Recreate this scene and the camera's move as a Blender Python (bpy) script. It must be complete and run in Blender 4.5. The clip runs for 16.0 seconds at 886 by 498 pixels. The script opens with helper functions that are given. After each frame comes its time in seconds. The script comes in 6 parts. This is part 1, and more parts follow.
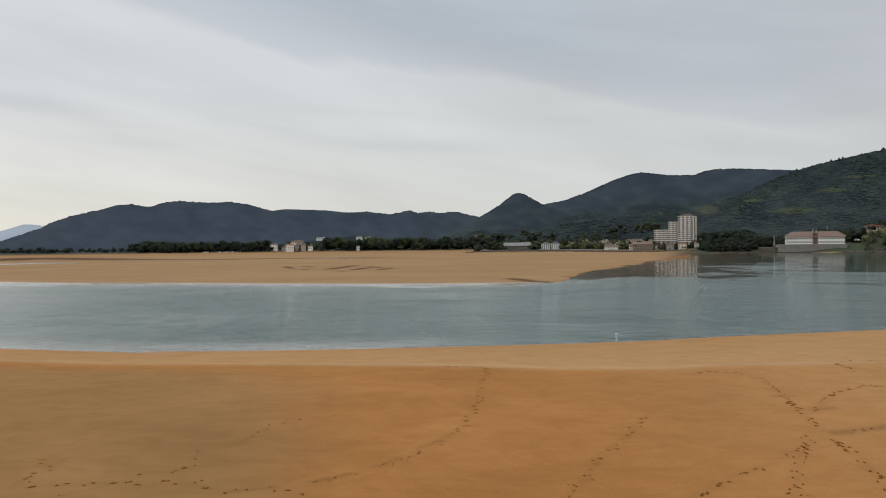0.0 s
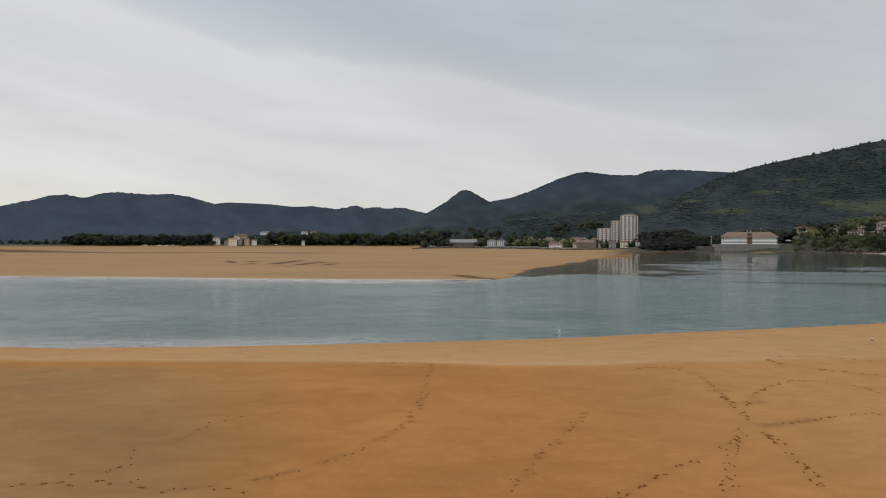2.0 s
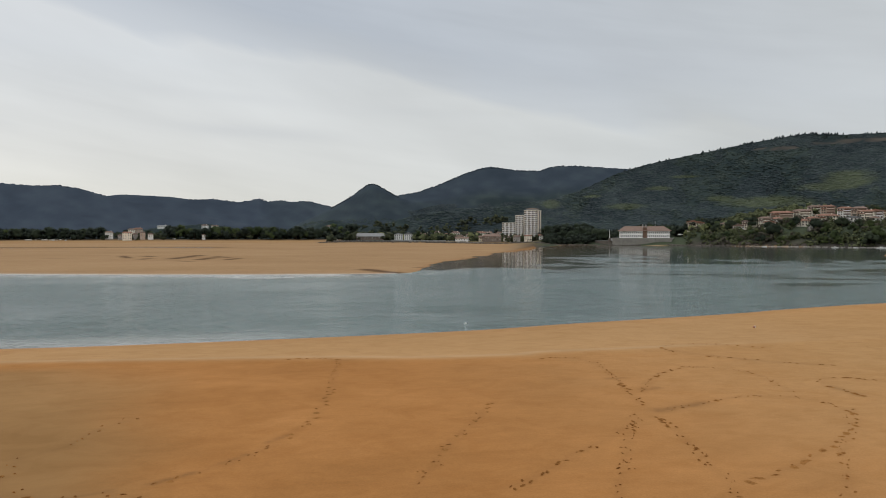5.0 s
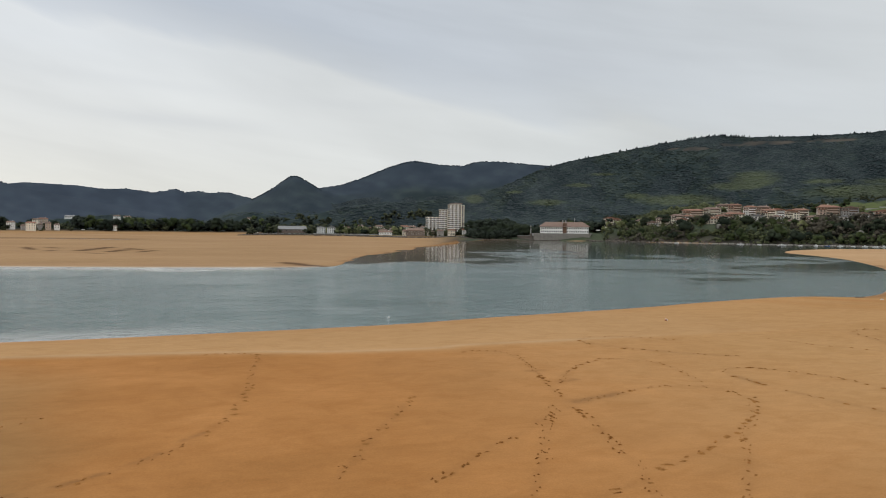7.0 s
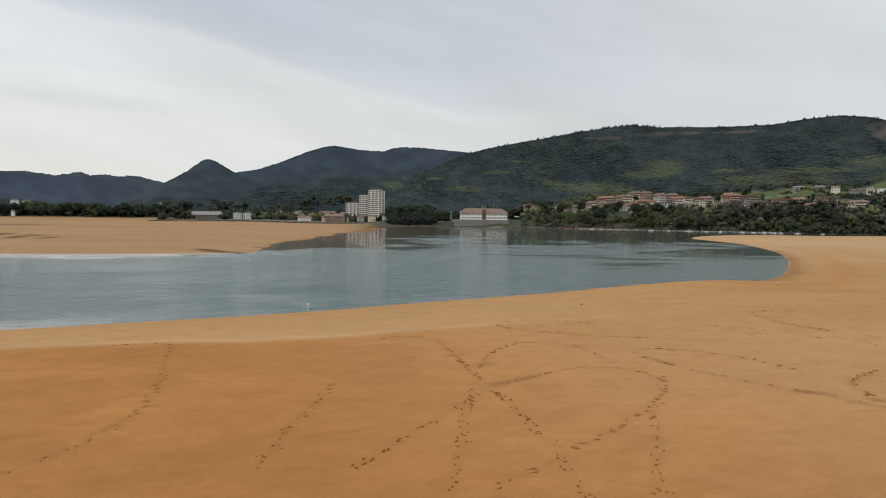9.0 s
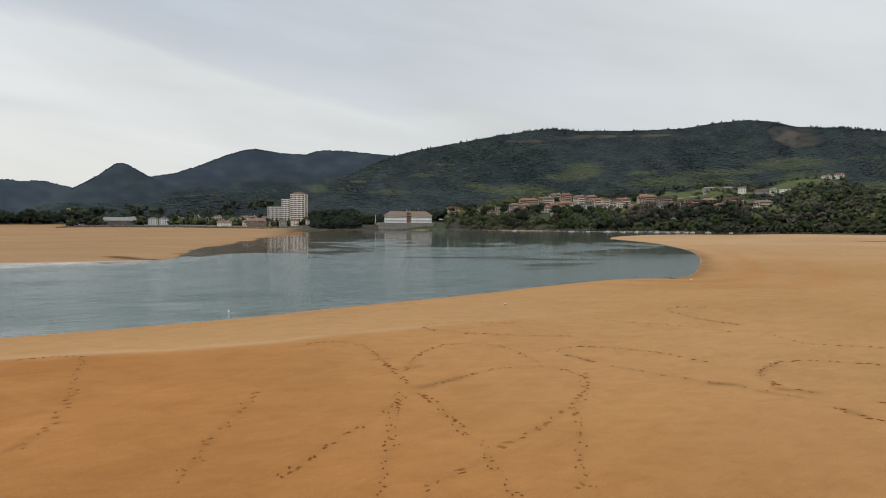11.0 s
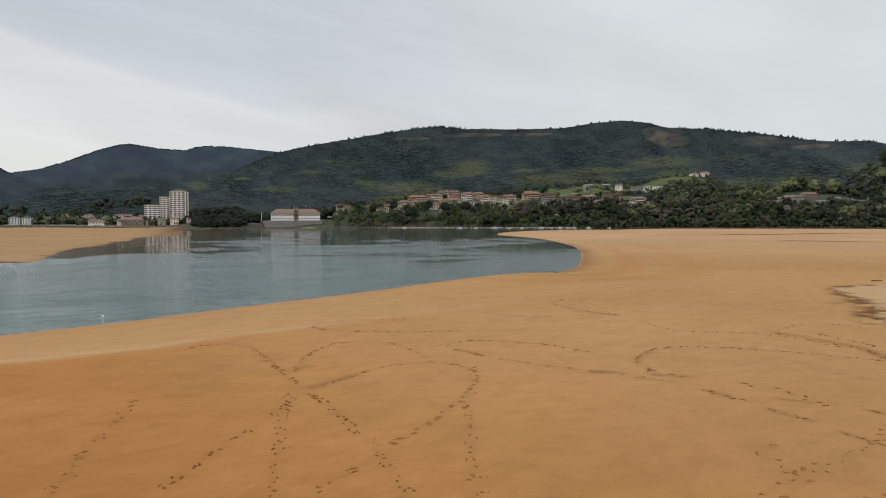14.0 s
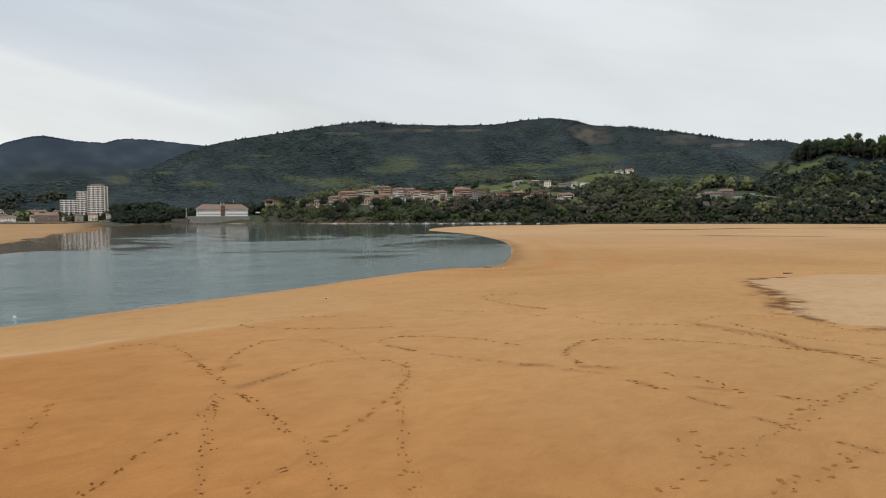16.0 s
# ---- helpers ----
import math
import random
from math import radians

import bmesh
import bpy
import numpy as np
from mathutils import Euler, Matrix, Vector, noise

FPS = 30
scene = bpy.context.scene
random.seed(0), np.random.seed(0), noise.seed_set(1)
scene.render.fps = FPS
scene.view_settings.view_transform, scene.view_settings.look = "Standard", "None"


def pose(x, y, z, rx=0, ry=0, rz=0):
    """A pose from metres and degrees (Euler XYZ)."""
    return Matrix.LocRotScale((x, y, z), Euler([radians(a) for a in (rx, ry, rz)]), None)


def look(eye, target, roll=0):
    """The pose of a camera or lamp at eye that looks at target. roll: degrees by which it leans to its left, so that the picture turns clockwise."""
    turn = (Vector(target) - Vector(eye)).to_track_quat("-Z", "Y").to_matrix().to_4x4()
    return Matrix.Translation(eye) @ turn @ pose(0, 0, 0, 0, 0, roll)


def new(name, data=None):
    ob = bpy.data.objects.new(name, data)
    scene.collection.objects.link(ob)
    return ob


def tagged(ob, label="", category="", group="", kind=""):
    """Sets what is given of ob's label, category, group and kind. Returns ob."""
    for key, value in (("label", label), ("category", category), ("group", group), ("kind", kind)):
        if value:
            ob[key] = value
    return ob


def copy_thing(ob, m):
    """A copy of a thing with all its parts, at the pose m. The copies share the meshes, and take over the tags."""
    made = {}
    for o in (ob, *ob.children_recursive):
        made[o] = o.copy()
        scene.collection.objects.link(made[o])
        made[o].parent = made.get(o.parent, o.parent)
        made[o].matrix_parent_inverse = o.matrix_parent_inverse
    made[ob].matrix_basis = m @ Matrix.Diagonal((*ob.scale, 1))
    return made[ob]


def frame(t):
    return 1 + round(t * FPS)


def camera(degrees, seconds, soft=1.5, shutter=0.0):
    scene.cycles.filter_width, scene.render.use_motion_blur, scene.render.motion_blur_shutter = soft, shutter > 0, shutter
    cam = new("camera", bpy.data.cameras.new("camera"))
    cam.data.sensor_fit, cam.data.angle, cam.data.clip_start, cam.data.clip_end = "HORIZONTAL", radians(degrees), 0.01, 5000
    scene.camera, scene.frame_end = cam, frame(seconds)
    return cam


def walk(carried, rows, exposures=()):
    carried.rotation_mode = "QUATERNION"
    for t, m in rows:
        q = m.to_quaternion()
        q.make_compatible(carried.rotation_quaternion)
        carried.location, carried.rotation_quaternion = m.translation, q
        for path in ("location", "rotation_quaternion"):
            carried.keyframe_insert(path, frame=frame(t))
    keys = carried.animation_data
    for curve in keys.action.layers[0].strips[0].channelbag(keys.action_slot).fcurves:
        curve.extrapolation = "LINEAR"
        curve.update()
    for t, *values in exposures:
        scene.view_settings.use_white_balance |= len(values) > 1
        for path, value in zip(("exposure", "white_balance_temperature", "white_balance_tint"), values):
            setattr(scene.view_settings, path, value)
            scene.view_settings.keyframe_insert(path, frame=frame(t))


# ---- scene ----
# A tidal estuary under an overcast sky, filmed from a lookout 12 m above the beach.
cam = camera(63.8, 16.0, soft=1.0)
EYE = 12.0
# seconds, heading, pitch, roll in degrees; the eye swings on a short arc as the arms turn
PATH = [
    (0.0, -0.00, -0.25, -0.59),
    (0.5, -0.76, -0.45, -0.47),
    (1.0, -1.71, 0.00, -0.22),
    (1.5, -2.92, -0.38, 0.09),
    (2.0, -4.31, -0.58, 0.08),
    (2.5, -5.85, -0.65, -0.14),
    (3.0, -6.79, -0.74, -0.02),
    (3.5, -7.72, -0.87, -0.01),
    (4.0, -8.99, -0.87, 0.01),
    (6.5, -16.36, -1.45, 0.44),
    (7.0, -17.93, -1.51, 0.63),
    (7.5, -19.25, -1.92, 0.47),
    (8.0, -21.01, -1.92, 0.54),
    (8.5, -23.09, -2.65, 0.88),
    (9.0, -24.34, -2.55, 0.79),
    (11.5, -32.04, -2.25, 0.07),
    (12.0, -33.61, -2.21, -0.06),
    (12.5, -34.97, -2.19, -0.22),
    (13.0, -36.13, -2.39, -0.20),
    (13.5, -37.66, -2.53, -0.15),
    (14.0, -39.24, -2.49, -0.21),
    (14.5, -40.35, -2.81, -0.37),
    (15.0, -42.17, -2.99, -0.07),
    (15.5, -43.46, -3.09, -0.33),
    (16.0, -44.75, -2.86, -0.21),
]


def eye_row(yaw, pitch, roll):
    a, p = radians(yaw), radians(pitch)
    eye = Vector((-0.17 * math.sin(a), 0.17 * math.cos(a) - 0.17, EYE))
    return look(eye, eye + Vector((-math.sin(a) * math.cos(p), math.cos(a) * math.cos(p), math.sin(p))), roll)


walk(cam, [(t, eye_row(yaw, pitch, roll)) for t, yaw, pitch, roll in PATH],
     exposures=[(0.0, -0.04), (4.0, -0.02), (8.0, 0.16), (12.0, 0.17), (14.0, 0.17), (16.0, 0.30)])

# ---- sky and sun ----
SUN_ELEVATION, SUN_AZIMUTH = radians(60), radians(-38)  # behind thin cloud, ahead and to the left


def calc(nt, op, a, b=None, c=None, clamp=False):
    n = nt.nodes.new("ShaderNodeMath")
    n.operation, n.use_clamp = op, clamp
    for i, v in enumerate((a, b, c)):
        if v is None:
            continue
        if isinstance(v, (int, float)):
            n.inputs[i].default_value = v
        else:
            nt.links.new(v, n.inputs[i])
    return n.outputs[0]


def ramp(nt, fac, stops):
    n = nt.nodes.new("ShaderNodeValToRGB")
    e = n.color_ramp.elements
    while len(e) < len(stops):
        e.new(0.5)
    for s, (pos, col) in zip(e, stops):
        s.position = pos
        s.color = (*col, 1) if isinstance(col, tuple) else (col, col, col, 1)
    nt.links.new(fac, n.inputs[0])
    return n.outputs[0]


def mixed(nt, fac, a, b, blend="MIX"):
    n = nt.nodes.new("ShaderNodeMix")
    n.data_type, n.blend_type = "RGBA", blend
    for socket, v in ((n.inputs[0], fac), (n.inputs[6], a), (n.inputs[7], b)):
        if isinstance(v, (int, float)):
            socket.default_value = v
        elif isinstance(v, tuple):
            socket.default_value = (*v, 1)
        else:
            nt.links.new(v, socket)
    return n.outputs[2]


def noise_of(nt, vec, scale, detail=4.0, rough=0.5, distort=0.0):
    n = nt.nodes.new("ShaderNodeTexNoise")
    n.inputs["Scale"].default_value, n.inputs["Detail"].default_value = scale, detail
    n.inputs["Roughness"].default_value, n.inputs["Distortion"].default_value = rough, distort
    if vec is not None:
        nt.links.new(vec, n.inputs["Vector"])
    return n.outputs["Fac"]


def scaled(nt, vec, s, turn=0.0):
    n = nt.nodes.new("ShaderNodeMapping")
    n.inputs["Scale"].default_value = s
    n.inputs["Rotation"].default_value = (0, 0, turn)
    nt.links.new(vec, n.inputs["Vector"])
    return n.outputs[0]


world = bpy.data.worlds.new("overcast_sky")
scene.world = world
world.use_nodes = True
nt = world.node_tree
nt.nodes.clear()
sky = nt.nodes.new("ShaderNodeTexSky")
sky.sky_type, sky.sun_disc = "NISHITA", False
sky.sun_elevation, sky.sun_rotation = SUN_ELEVATION, SUN_AZIMUTH
direction = nt.nodes.new("ShaderNodeTexCoord").outputs["Generated"]
split = nt.nodes.new("ShaderNodeSeparateXYZ")
nt.links.new(direction, split.inputs[0])
dx, dy, dz = split.outputs
az = calc(nt, "ARCTAN2", dx, dy)                      # radians, to the right
el = calc(nt, "ARCSINE", dz)
up = calc(nt, "MAXIMUM", el, 0.0)
comb = nt.nodes.new("ShaderNodeCombineXYZ")
nt.links.new(calc(nt, "ADD", az, calc(nt, "MULTIPLY", el, 0.9)), comb.inputs[0])
nt.links.new(calc(nt, "ADD", el, calc(nt, "MULTIPLY", az, 0.16)), comb.inputs[1])
streaks = noise_of(nt, scaled(nt, comb.outputs[0], (1.1, 7.5, 1.0)), 1.0, 5.0, 0.55, 0.35)
puffs = noise_of(nt, scaled(nt, comb.outputs[0], (3.0, 5.0, 1.0)), 1.3, 4.0, 0.5)
wobble = calc(nt, "MULTIPLY", calc(nt, "SUBTRACT", puffs, 0.5), 0.10)
# the lower edge of the darker cloud deck, sinking to the right
edge = calc(nt, "ADD", calc(nt, "ADD", calc(nt, "SUBTRACT", el, 0.236), calc(nt, "MULTIPLY", az, 0.16)), wobble)
deck = ramp(nt, calc(nt, "ADD", calc(nt, "MULTIPLY", edge, 7.0), 0.5), [(0.42, 0.0), (0.53, 0.55), (0.85, 0.95)])
deck = calc(nt, "MULTIPLY", deck, ramp(nt, calc(nt, "MULTIPLY_ADD", az, 0.5, 0.5), [(0.25, 0.75), (0.5, 1.0), (0.70, 0.7), (0.95, 0.22)]))


def lens_cloud(a, e, w, h):
    """A low smear of darker cloud: bearing, elevation, half width, half height in degrees."""
    u = calc(nt, "DIVIDE", calc(nt, "SUBTRACT", az, radians(a)), radians(w))
    tilt = calc(nt, "MULTIPLY", calc(nt, "SUBTRACT", az, radians(a)), 0.03)
    v = calc(nt, "DIVIDE", calc(nt, "ADD", calc(nt, "ADD", calc(nt, "SUBTRACT", el, radians(e)), tilt), calc(nt, "MULTIPLY", wobble, 0.22)), radians(h))
    return calc(nt, "EXPONENT", calc(nt, "MULTIPLY", calc(nt, "ADD", calc(nt, "MULTIPLY", u, u), calc(nt, "MULTIPLY", v, v)), -1.0))


smears = None
for a, e, w, h, k in ((-3.5, 8.0, 7.0, 0.55, 0.85), (-23.5, 7.9, 4.0, 0.6, 0.6), (-31, 10.2, 4.5, 0.7, 0.8), (-26, 14.5, 9.0, 1.5, 0.55), (-6, 10.6, 8.0, 0.4, 0.35), (-28, 18.5, 6.0, 1.2, 0.7), (9, 9.6, 5.0, 0.4, 0.4), (30, 13, 9.0, 1.4, 0.5), (52, 15, 8.0, 1.6, 0.35)):
    s_one = calc(nt, "MULTIPLY", lens_cloud(a, e, w, h), k)
    smears = s_one if smears is None else calc(nt, "ADD", smears, s_one)
smears = calc(nt, "MULTIPLY", smears, calc(nt, "MULTIPLY_ADD", puffs, 1.6, 0.2))
clear = ramp(nt, calc(nt, "MULTIPLY", up, 2.2),
             [(0.0, (0.91, 0.875, 0.76)), (0.22, (0.83, 0.825, 0.79)), (0.5, (0.74, 0.77, 0.80)), (1.0, (0.9, 0.92, 0.95))])
cool = mixed(nt, ramp(nt, calc(nt, "MULTIPLY_ADD", az, 0.5, 0.5), [(0.2, 0.0), (0.75, 1.0)]), clear, (0.675, 0.70, 0.70))
dark = mixed(nt, deck, cool, (0.51, 0.56, 0.628))
shade = ramp(nt, streaks, [(0.28, 0.87), (0.5, 0.99), (0.72, 1.07)])
cloud = mixed(nt, 1.0, dark, shade, "MULTIPLY")
puff = ramp(nt, puffs, [(0.3, 0.95), (0.7, 1.05)])
cloud = mixed(nt, 1.0, cloud, puff, "MULTIPLY")
cloud = mixed(nt, calc(nt, "MULTIPLY", smears, 0.30, clamp=True), cloud, (0.52, 0.545, 0.585))
# the deck grows lighter towards the zenith, as thick overcast does
zen = ramp(nt, calc(nt, "MULTIPLY", up, 0.75), [(0.25, 1.0), (0.9, 1.9)])
cloud = mixed(nt, 1.0, cloud, zen, "MULTIPLY")
clouds = nt.nodes.new("ShaderNodeBackground")
nt.links.new(cloud, clouds.inputs[0])
clouds.inputs[1].default_value = 0.95
blue = nt.nodes.new("ShaderNodeBackground")
nt.links.new(sky.outputs[0], blue.inputs[0])
blue.inputs[1].default_value = 0.06
both = nt.nodes.new("ShaderNodeMixShader")
both.inputs[0].default_value = 0.94
nt.links.new(blue.outputs[0], both.inputs[1])
nt.links.new(clouds.outputs[0], both.inputs[2])
nt.links.new(both.outputs[0], nt.nodes.new("ShaderNodeOutputWorld").inputs[0])

sun_data = bpy.data.lights.new("sun", "SUN")
sun_data.energy, sun_data.angle, sun_data.color = 0.57, radians(20), (1.0, 0.95, 0.86)
sun = new("sun", sun_data)
sun.matrix_world = look((0, 0, 50), Vector((0, 0, 50)) - Vector((math.sin(SUN_AZIMUTH) * math.cos(SUN_ELEVATION),
                        math.cos(SUN_AZIMUTH) * math.cos(SUN_ELEVATION), math.sin(SUN_ELEVATION))))

# ---- materials ----


def material(name):
    m = bpy.data.materials.new(name)
    m.use_nodes = True
    t = m.node_tree
    t.nodes.clear()
    bsdf = t.nodes.new("ShaderNodeBsdfPrincipled")
    t.links.new(bsdf.outputs[0], t.nodes.new("ShaderNodeOutputMaterial").inputs[0])
    return m, t, bsdf


def place_of(t):
    return t.nodes.new("ShaderNodeNewGeometry").outputs["Position"]


def local_of(t):
    return t.nodes.new("ShaderNodeTexCoord").outputs["Object"]


def attribute(t, name):
    n = t.nodes.new("ShaderNodeAttribute")
    n.attribute_name = name
    return n.outputs["Fac"]


def relief(t, bsdf, height, strength, distance):
    n = t.nodes.new("ShaderNodeBump")
    n.inputs["Strength"].default_value, n.inputs["Distance"].default_value = strength, distance
    t.links.new(height, n.inputs["Height"])
    t.links.new(n.outputs[0], bsdf.inputs["Normal"])
    return n


def plain(name, colour, rough=0.7, vary=0.15, scale=0.6, metallic=0.0, bump=0.15, by_object=0.0):
    """A painted, rendered or stony surface: two scales of stains and fine relief."""
    m, t, b = material(name)
    pos = local_of(t)
    big, fine = noise_of(t, pos, scale, 3.0), noise_of(t, pos, scale * 14, 4.0, 0.6)
    both = calc(t, "ADD", calc(t, "MULTIPLY", big, 0.6), calc(t, "MULTIPLY", fine, 0.4))
    if by_object:
        rnd = t.nodes.new("ShaderNodeObjectInfo").outputs["Random"]
        both = calc(t, "ADD", both, calc(t, "MULTIPLY", calc(t, "SUBTRACT", rnd, 0.5), by_object))
    lo, hi = tuple(c * (1 - vary) for c in colour), tuple(min(1, c * (1 + vary)) for c in colour)
    t.links.new(ramp(t, both, [(0.3, lo), (0.7, hi)]), b.inputs["Base Color"])
    b.inputs["Roughness"].default_value, b.inputs["Metallic"].default_value = rough, metallic
    b.inputs["Specular IOR Level"].default_value = 0.5 if rough < 0.7 else 0.0 if rough == 1.0 else 0.25
    if bump:
        relief(t, b, fine, bump, 0.02)
    return m


def ground_material():
    m, t, b = material("sand_and_soil")
    pos = place_of(t)
    damp, land, meadow = attribute(t, "damp"), attribute(t, "land"), attribute(t, "meadow")
    broad = noise_of(t, scaled(t, pos, (0.016, 0.022, 1.0)), 1.0, 4.0, 0.55, 0.4)
    patch = noise_of(t, scaled(t, pos, (0.08, 0.11, 1.0)), 1.0, 5.0, 0.6, 0.6)
    grain = noise_of(t, pos, 9.0, 5.0, 0.7)
    ripple = noise_of(t, scaled(t, pos, (0.7, 1.5, 1.0)), 1.0, 4.0, 0.6, 0.9)
    dry = ramp(t, broad, [(0.35, (0.372, 0.205, 0.083)), (0.65, (0.438, 0.248, 0.106))])
    wet = ramp(t, patch, [(0.28, (0.310, 0.134, 0.039)), (0.72, (0.420, 0.194, 0.065))])
    wetness = calc(t, "ADD", damp, calc(t, "MULTIPLY", calc(t, "SUBTRACT", patch, 0.5), 0.5), clamp=True)
    sand = mixed(t, wetness, dry, wet)
    sand = mixed(t, 1.0, sand, ramp(t, grain, [(0.25, 0.86), (0.75, 1.1)]), "MULTIPLY")
    sand = mixed(t, 1.0, sand, ramp(t, ripple, [(0.3, 0.95), (0.7, 1.04)]), "MULTIPLY")
    sand = mixed(t, calc(t, "MULTIPLY", attribute(t, "olive"), 0.85), sand, ramp(t, patch, [(0.3, (0.25, 0.14, 0.056)), (0.7, (0.30, 0.172, 0.072))]))
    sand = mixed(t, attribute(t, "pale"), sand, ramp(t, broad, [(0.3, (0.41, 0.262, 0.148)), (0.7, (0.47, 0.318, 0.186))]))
    blotch = noise_of(t, scaled(t, pos, (0.33, 0.5, 1.0), 0.4), 1.0, 5.0, 0.65, 0.8)
    sand = mixed(t, 1.0, sand, ramp(t, blotch, [(0.3, (0.90, 0.87, 0.82)), (0.55, (1.0, 1.0, 1.0)), (0.75, (1.06, 1.05, 1.03))]), "MULTIPLY")
    silt = attribute(t, "silt")
    sand = mixed(t, silt, sand, (0.125, 0.062, 0.027))
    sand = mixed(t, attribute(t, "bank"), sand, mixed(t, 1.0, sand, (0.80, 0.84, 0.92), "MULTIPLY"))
    soil_n = calc(t, "ADD", calc(t, "MULTIPLY", attribute(t, "mottle"), 0.8), calc(t, "MULTIPLY", noise_of(t, scaled(t, pos, (0.02, 0.005, 0.05)), 1.0, 4.0, 0.6), 0.2))
    soil = ramp(t, soil_n, [(0.3, (0.016, 0.025, 0.026)), (0.55, (0.023, 0.034, 0.033)), (0.75, (0.033, 0.045, 0.040))])
    turf = ramp(t, noise_of(t, pos, 0.05, 6.0, 0.6), [(0.3, (0.058, 0.072, 0.027)), (0.7, (0.105, 0.122, 0.046))])
    # distance haze painted into the far hills' soil as a blue tint
    soil = mixed(t, attribute(t, "haze_blue"), soil, ramp(t, soil_n, [(0.15, (0.028, 0.039, 0.055)), (0.5, (0.035, 0.047, 0.065)), (0.85, (0.043, 0.057, 0.074))]))
    soil = mixed(t, attribute(t, "spring"), soil, ramp(t, soil_n, [(0.3, (0.044, 0.054, 0.032)), (0.7, (0.066, 0.078, 0.043))]))
    soil = mixed(t, meadow, soil, turf)
    bare = attribute(t, "bare")
    soil = mixed(t, bare, soil, ramp(t, soil_n, [(0.3, (0.050, 0.044, 0.037)), (0.7, (0.088, 0.073, 0.060))]))
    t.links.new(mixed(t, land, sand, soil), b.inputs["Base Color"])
    gloss = attribute(t, "gloss")
    t.links.new(calc(t, "SUBTRACT", 0.95, calc(t, "MULTIPLY", gloss, 0.75)), b.inputs["Roughness"])
    t.links.new(calc(t, "MULTIPLY_ADD", gloss, 0.5, 0.04), b.inputs["Specular IOR Level"])
    height = calc(t, "ADD", calc(t, "MULTIPLY", grain, 0.35), ripple)
    relief(t, b, height, 0.22, 0.05)
    return m


def water_material():
    m, t, b = material("estuary_water")
    pos = place_of(t)
    calm = attribute(t, "calm")
    gust = noise_of(t, scaled(t, pos, (0.010, 0.013, 1.0), 0.35), 1.0, 6.0, 0.62, 1.4)
    mirror = calc(t, "ADD", calm, calc(t, "MULTIPLY", calc(t, "SUBTRACT", gust, 0.5), 2.4))
    calmness = ramp(t, mirror, [(0.34, 0.0), (0.60, 1.0)])
    swell = noise_of(t, scaled(t, pos, (0.20, 0.27, 1.0), 0.3), 1.0, 4.0, 0.6, 0.8)
    breeze = ramp(t, noise_of(t, scaled(t, pos, (0.024, 0.045, 1.0), -0.2), 1.0, 5.0, 0.62, 1.2), [(0.36, 0.45), (0.50, 0.8), (0.64, 1.3)])
    wave = noise_of(t, scaled(t, pos, (0.17, 0.45, 1.0), 0.1), 1.0, 5.0, 0.65, 0.4)
    chop = noise_of(t, scaled(t, pos, (0.9, 2.0, 1.0), -0.2), 1.0, 3.0, 0.6, 0.2)
    n = relief(t, b, calc(t, "ADD", calc(t, "ADD", wave, calc(t, "MULTIPLY", chop, 0.5)), calc(t, "MULTIPLY", swell, calc(t, "MULTIPLY_ADD", calmness, -1.8, 3.2))), 0.3, 0.25)
    t.links.new(calc(t, "MULTIPLY", breeze, calc(t, "MULTIPLY", calc(t, "MULTIPLY_ADD", calmness, -0.403, 0.42), calc(t, "MULTIPLY_ADD", attribute(t, "choppy"), 1.0, 2.4))), n.inputs["Strength"])
    tint = ramp(t, gust, [(0.3, (0.070, 0.110, 0.102)), (0.7, (0.102, 0.148, 0.136))])
    # calm water gets a darker body colour, imitating the dark reflections on it
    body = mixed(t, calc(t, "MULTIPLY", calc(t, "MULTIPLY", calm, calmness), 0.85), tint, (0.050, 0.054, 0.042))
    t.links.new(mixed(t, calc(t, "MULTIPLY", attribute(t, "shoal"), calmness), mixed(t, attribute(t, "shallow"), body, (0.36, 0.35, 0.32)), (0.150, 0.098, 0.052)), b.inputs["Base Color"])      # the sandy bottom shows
    t.links.new(calc(t, "MULTIPLY_ADD", calmness, -0.055, 0.14), b.inputs["Roughness"])
    b.inputs["IOR"].default_value = 1.333
    return m


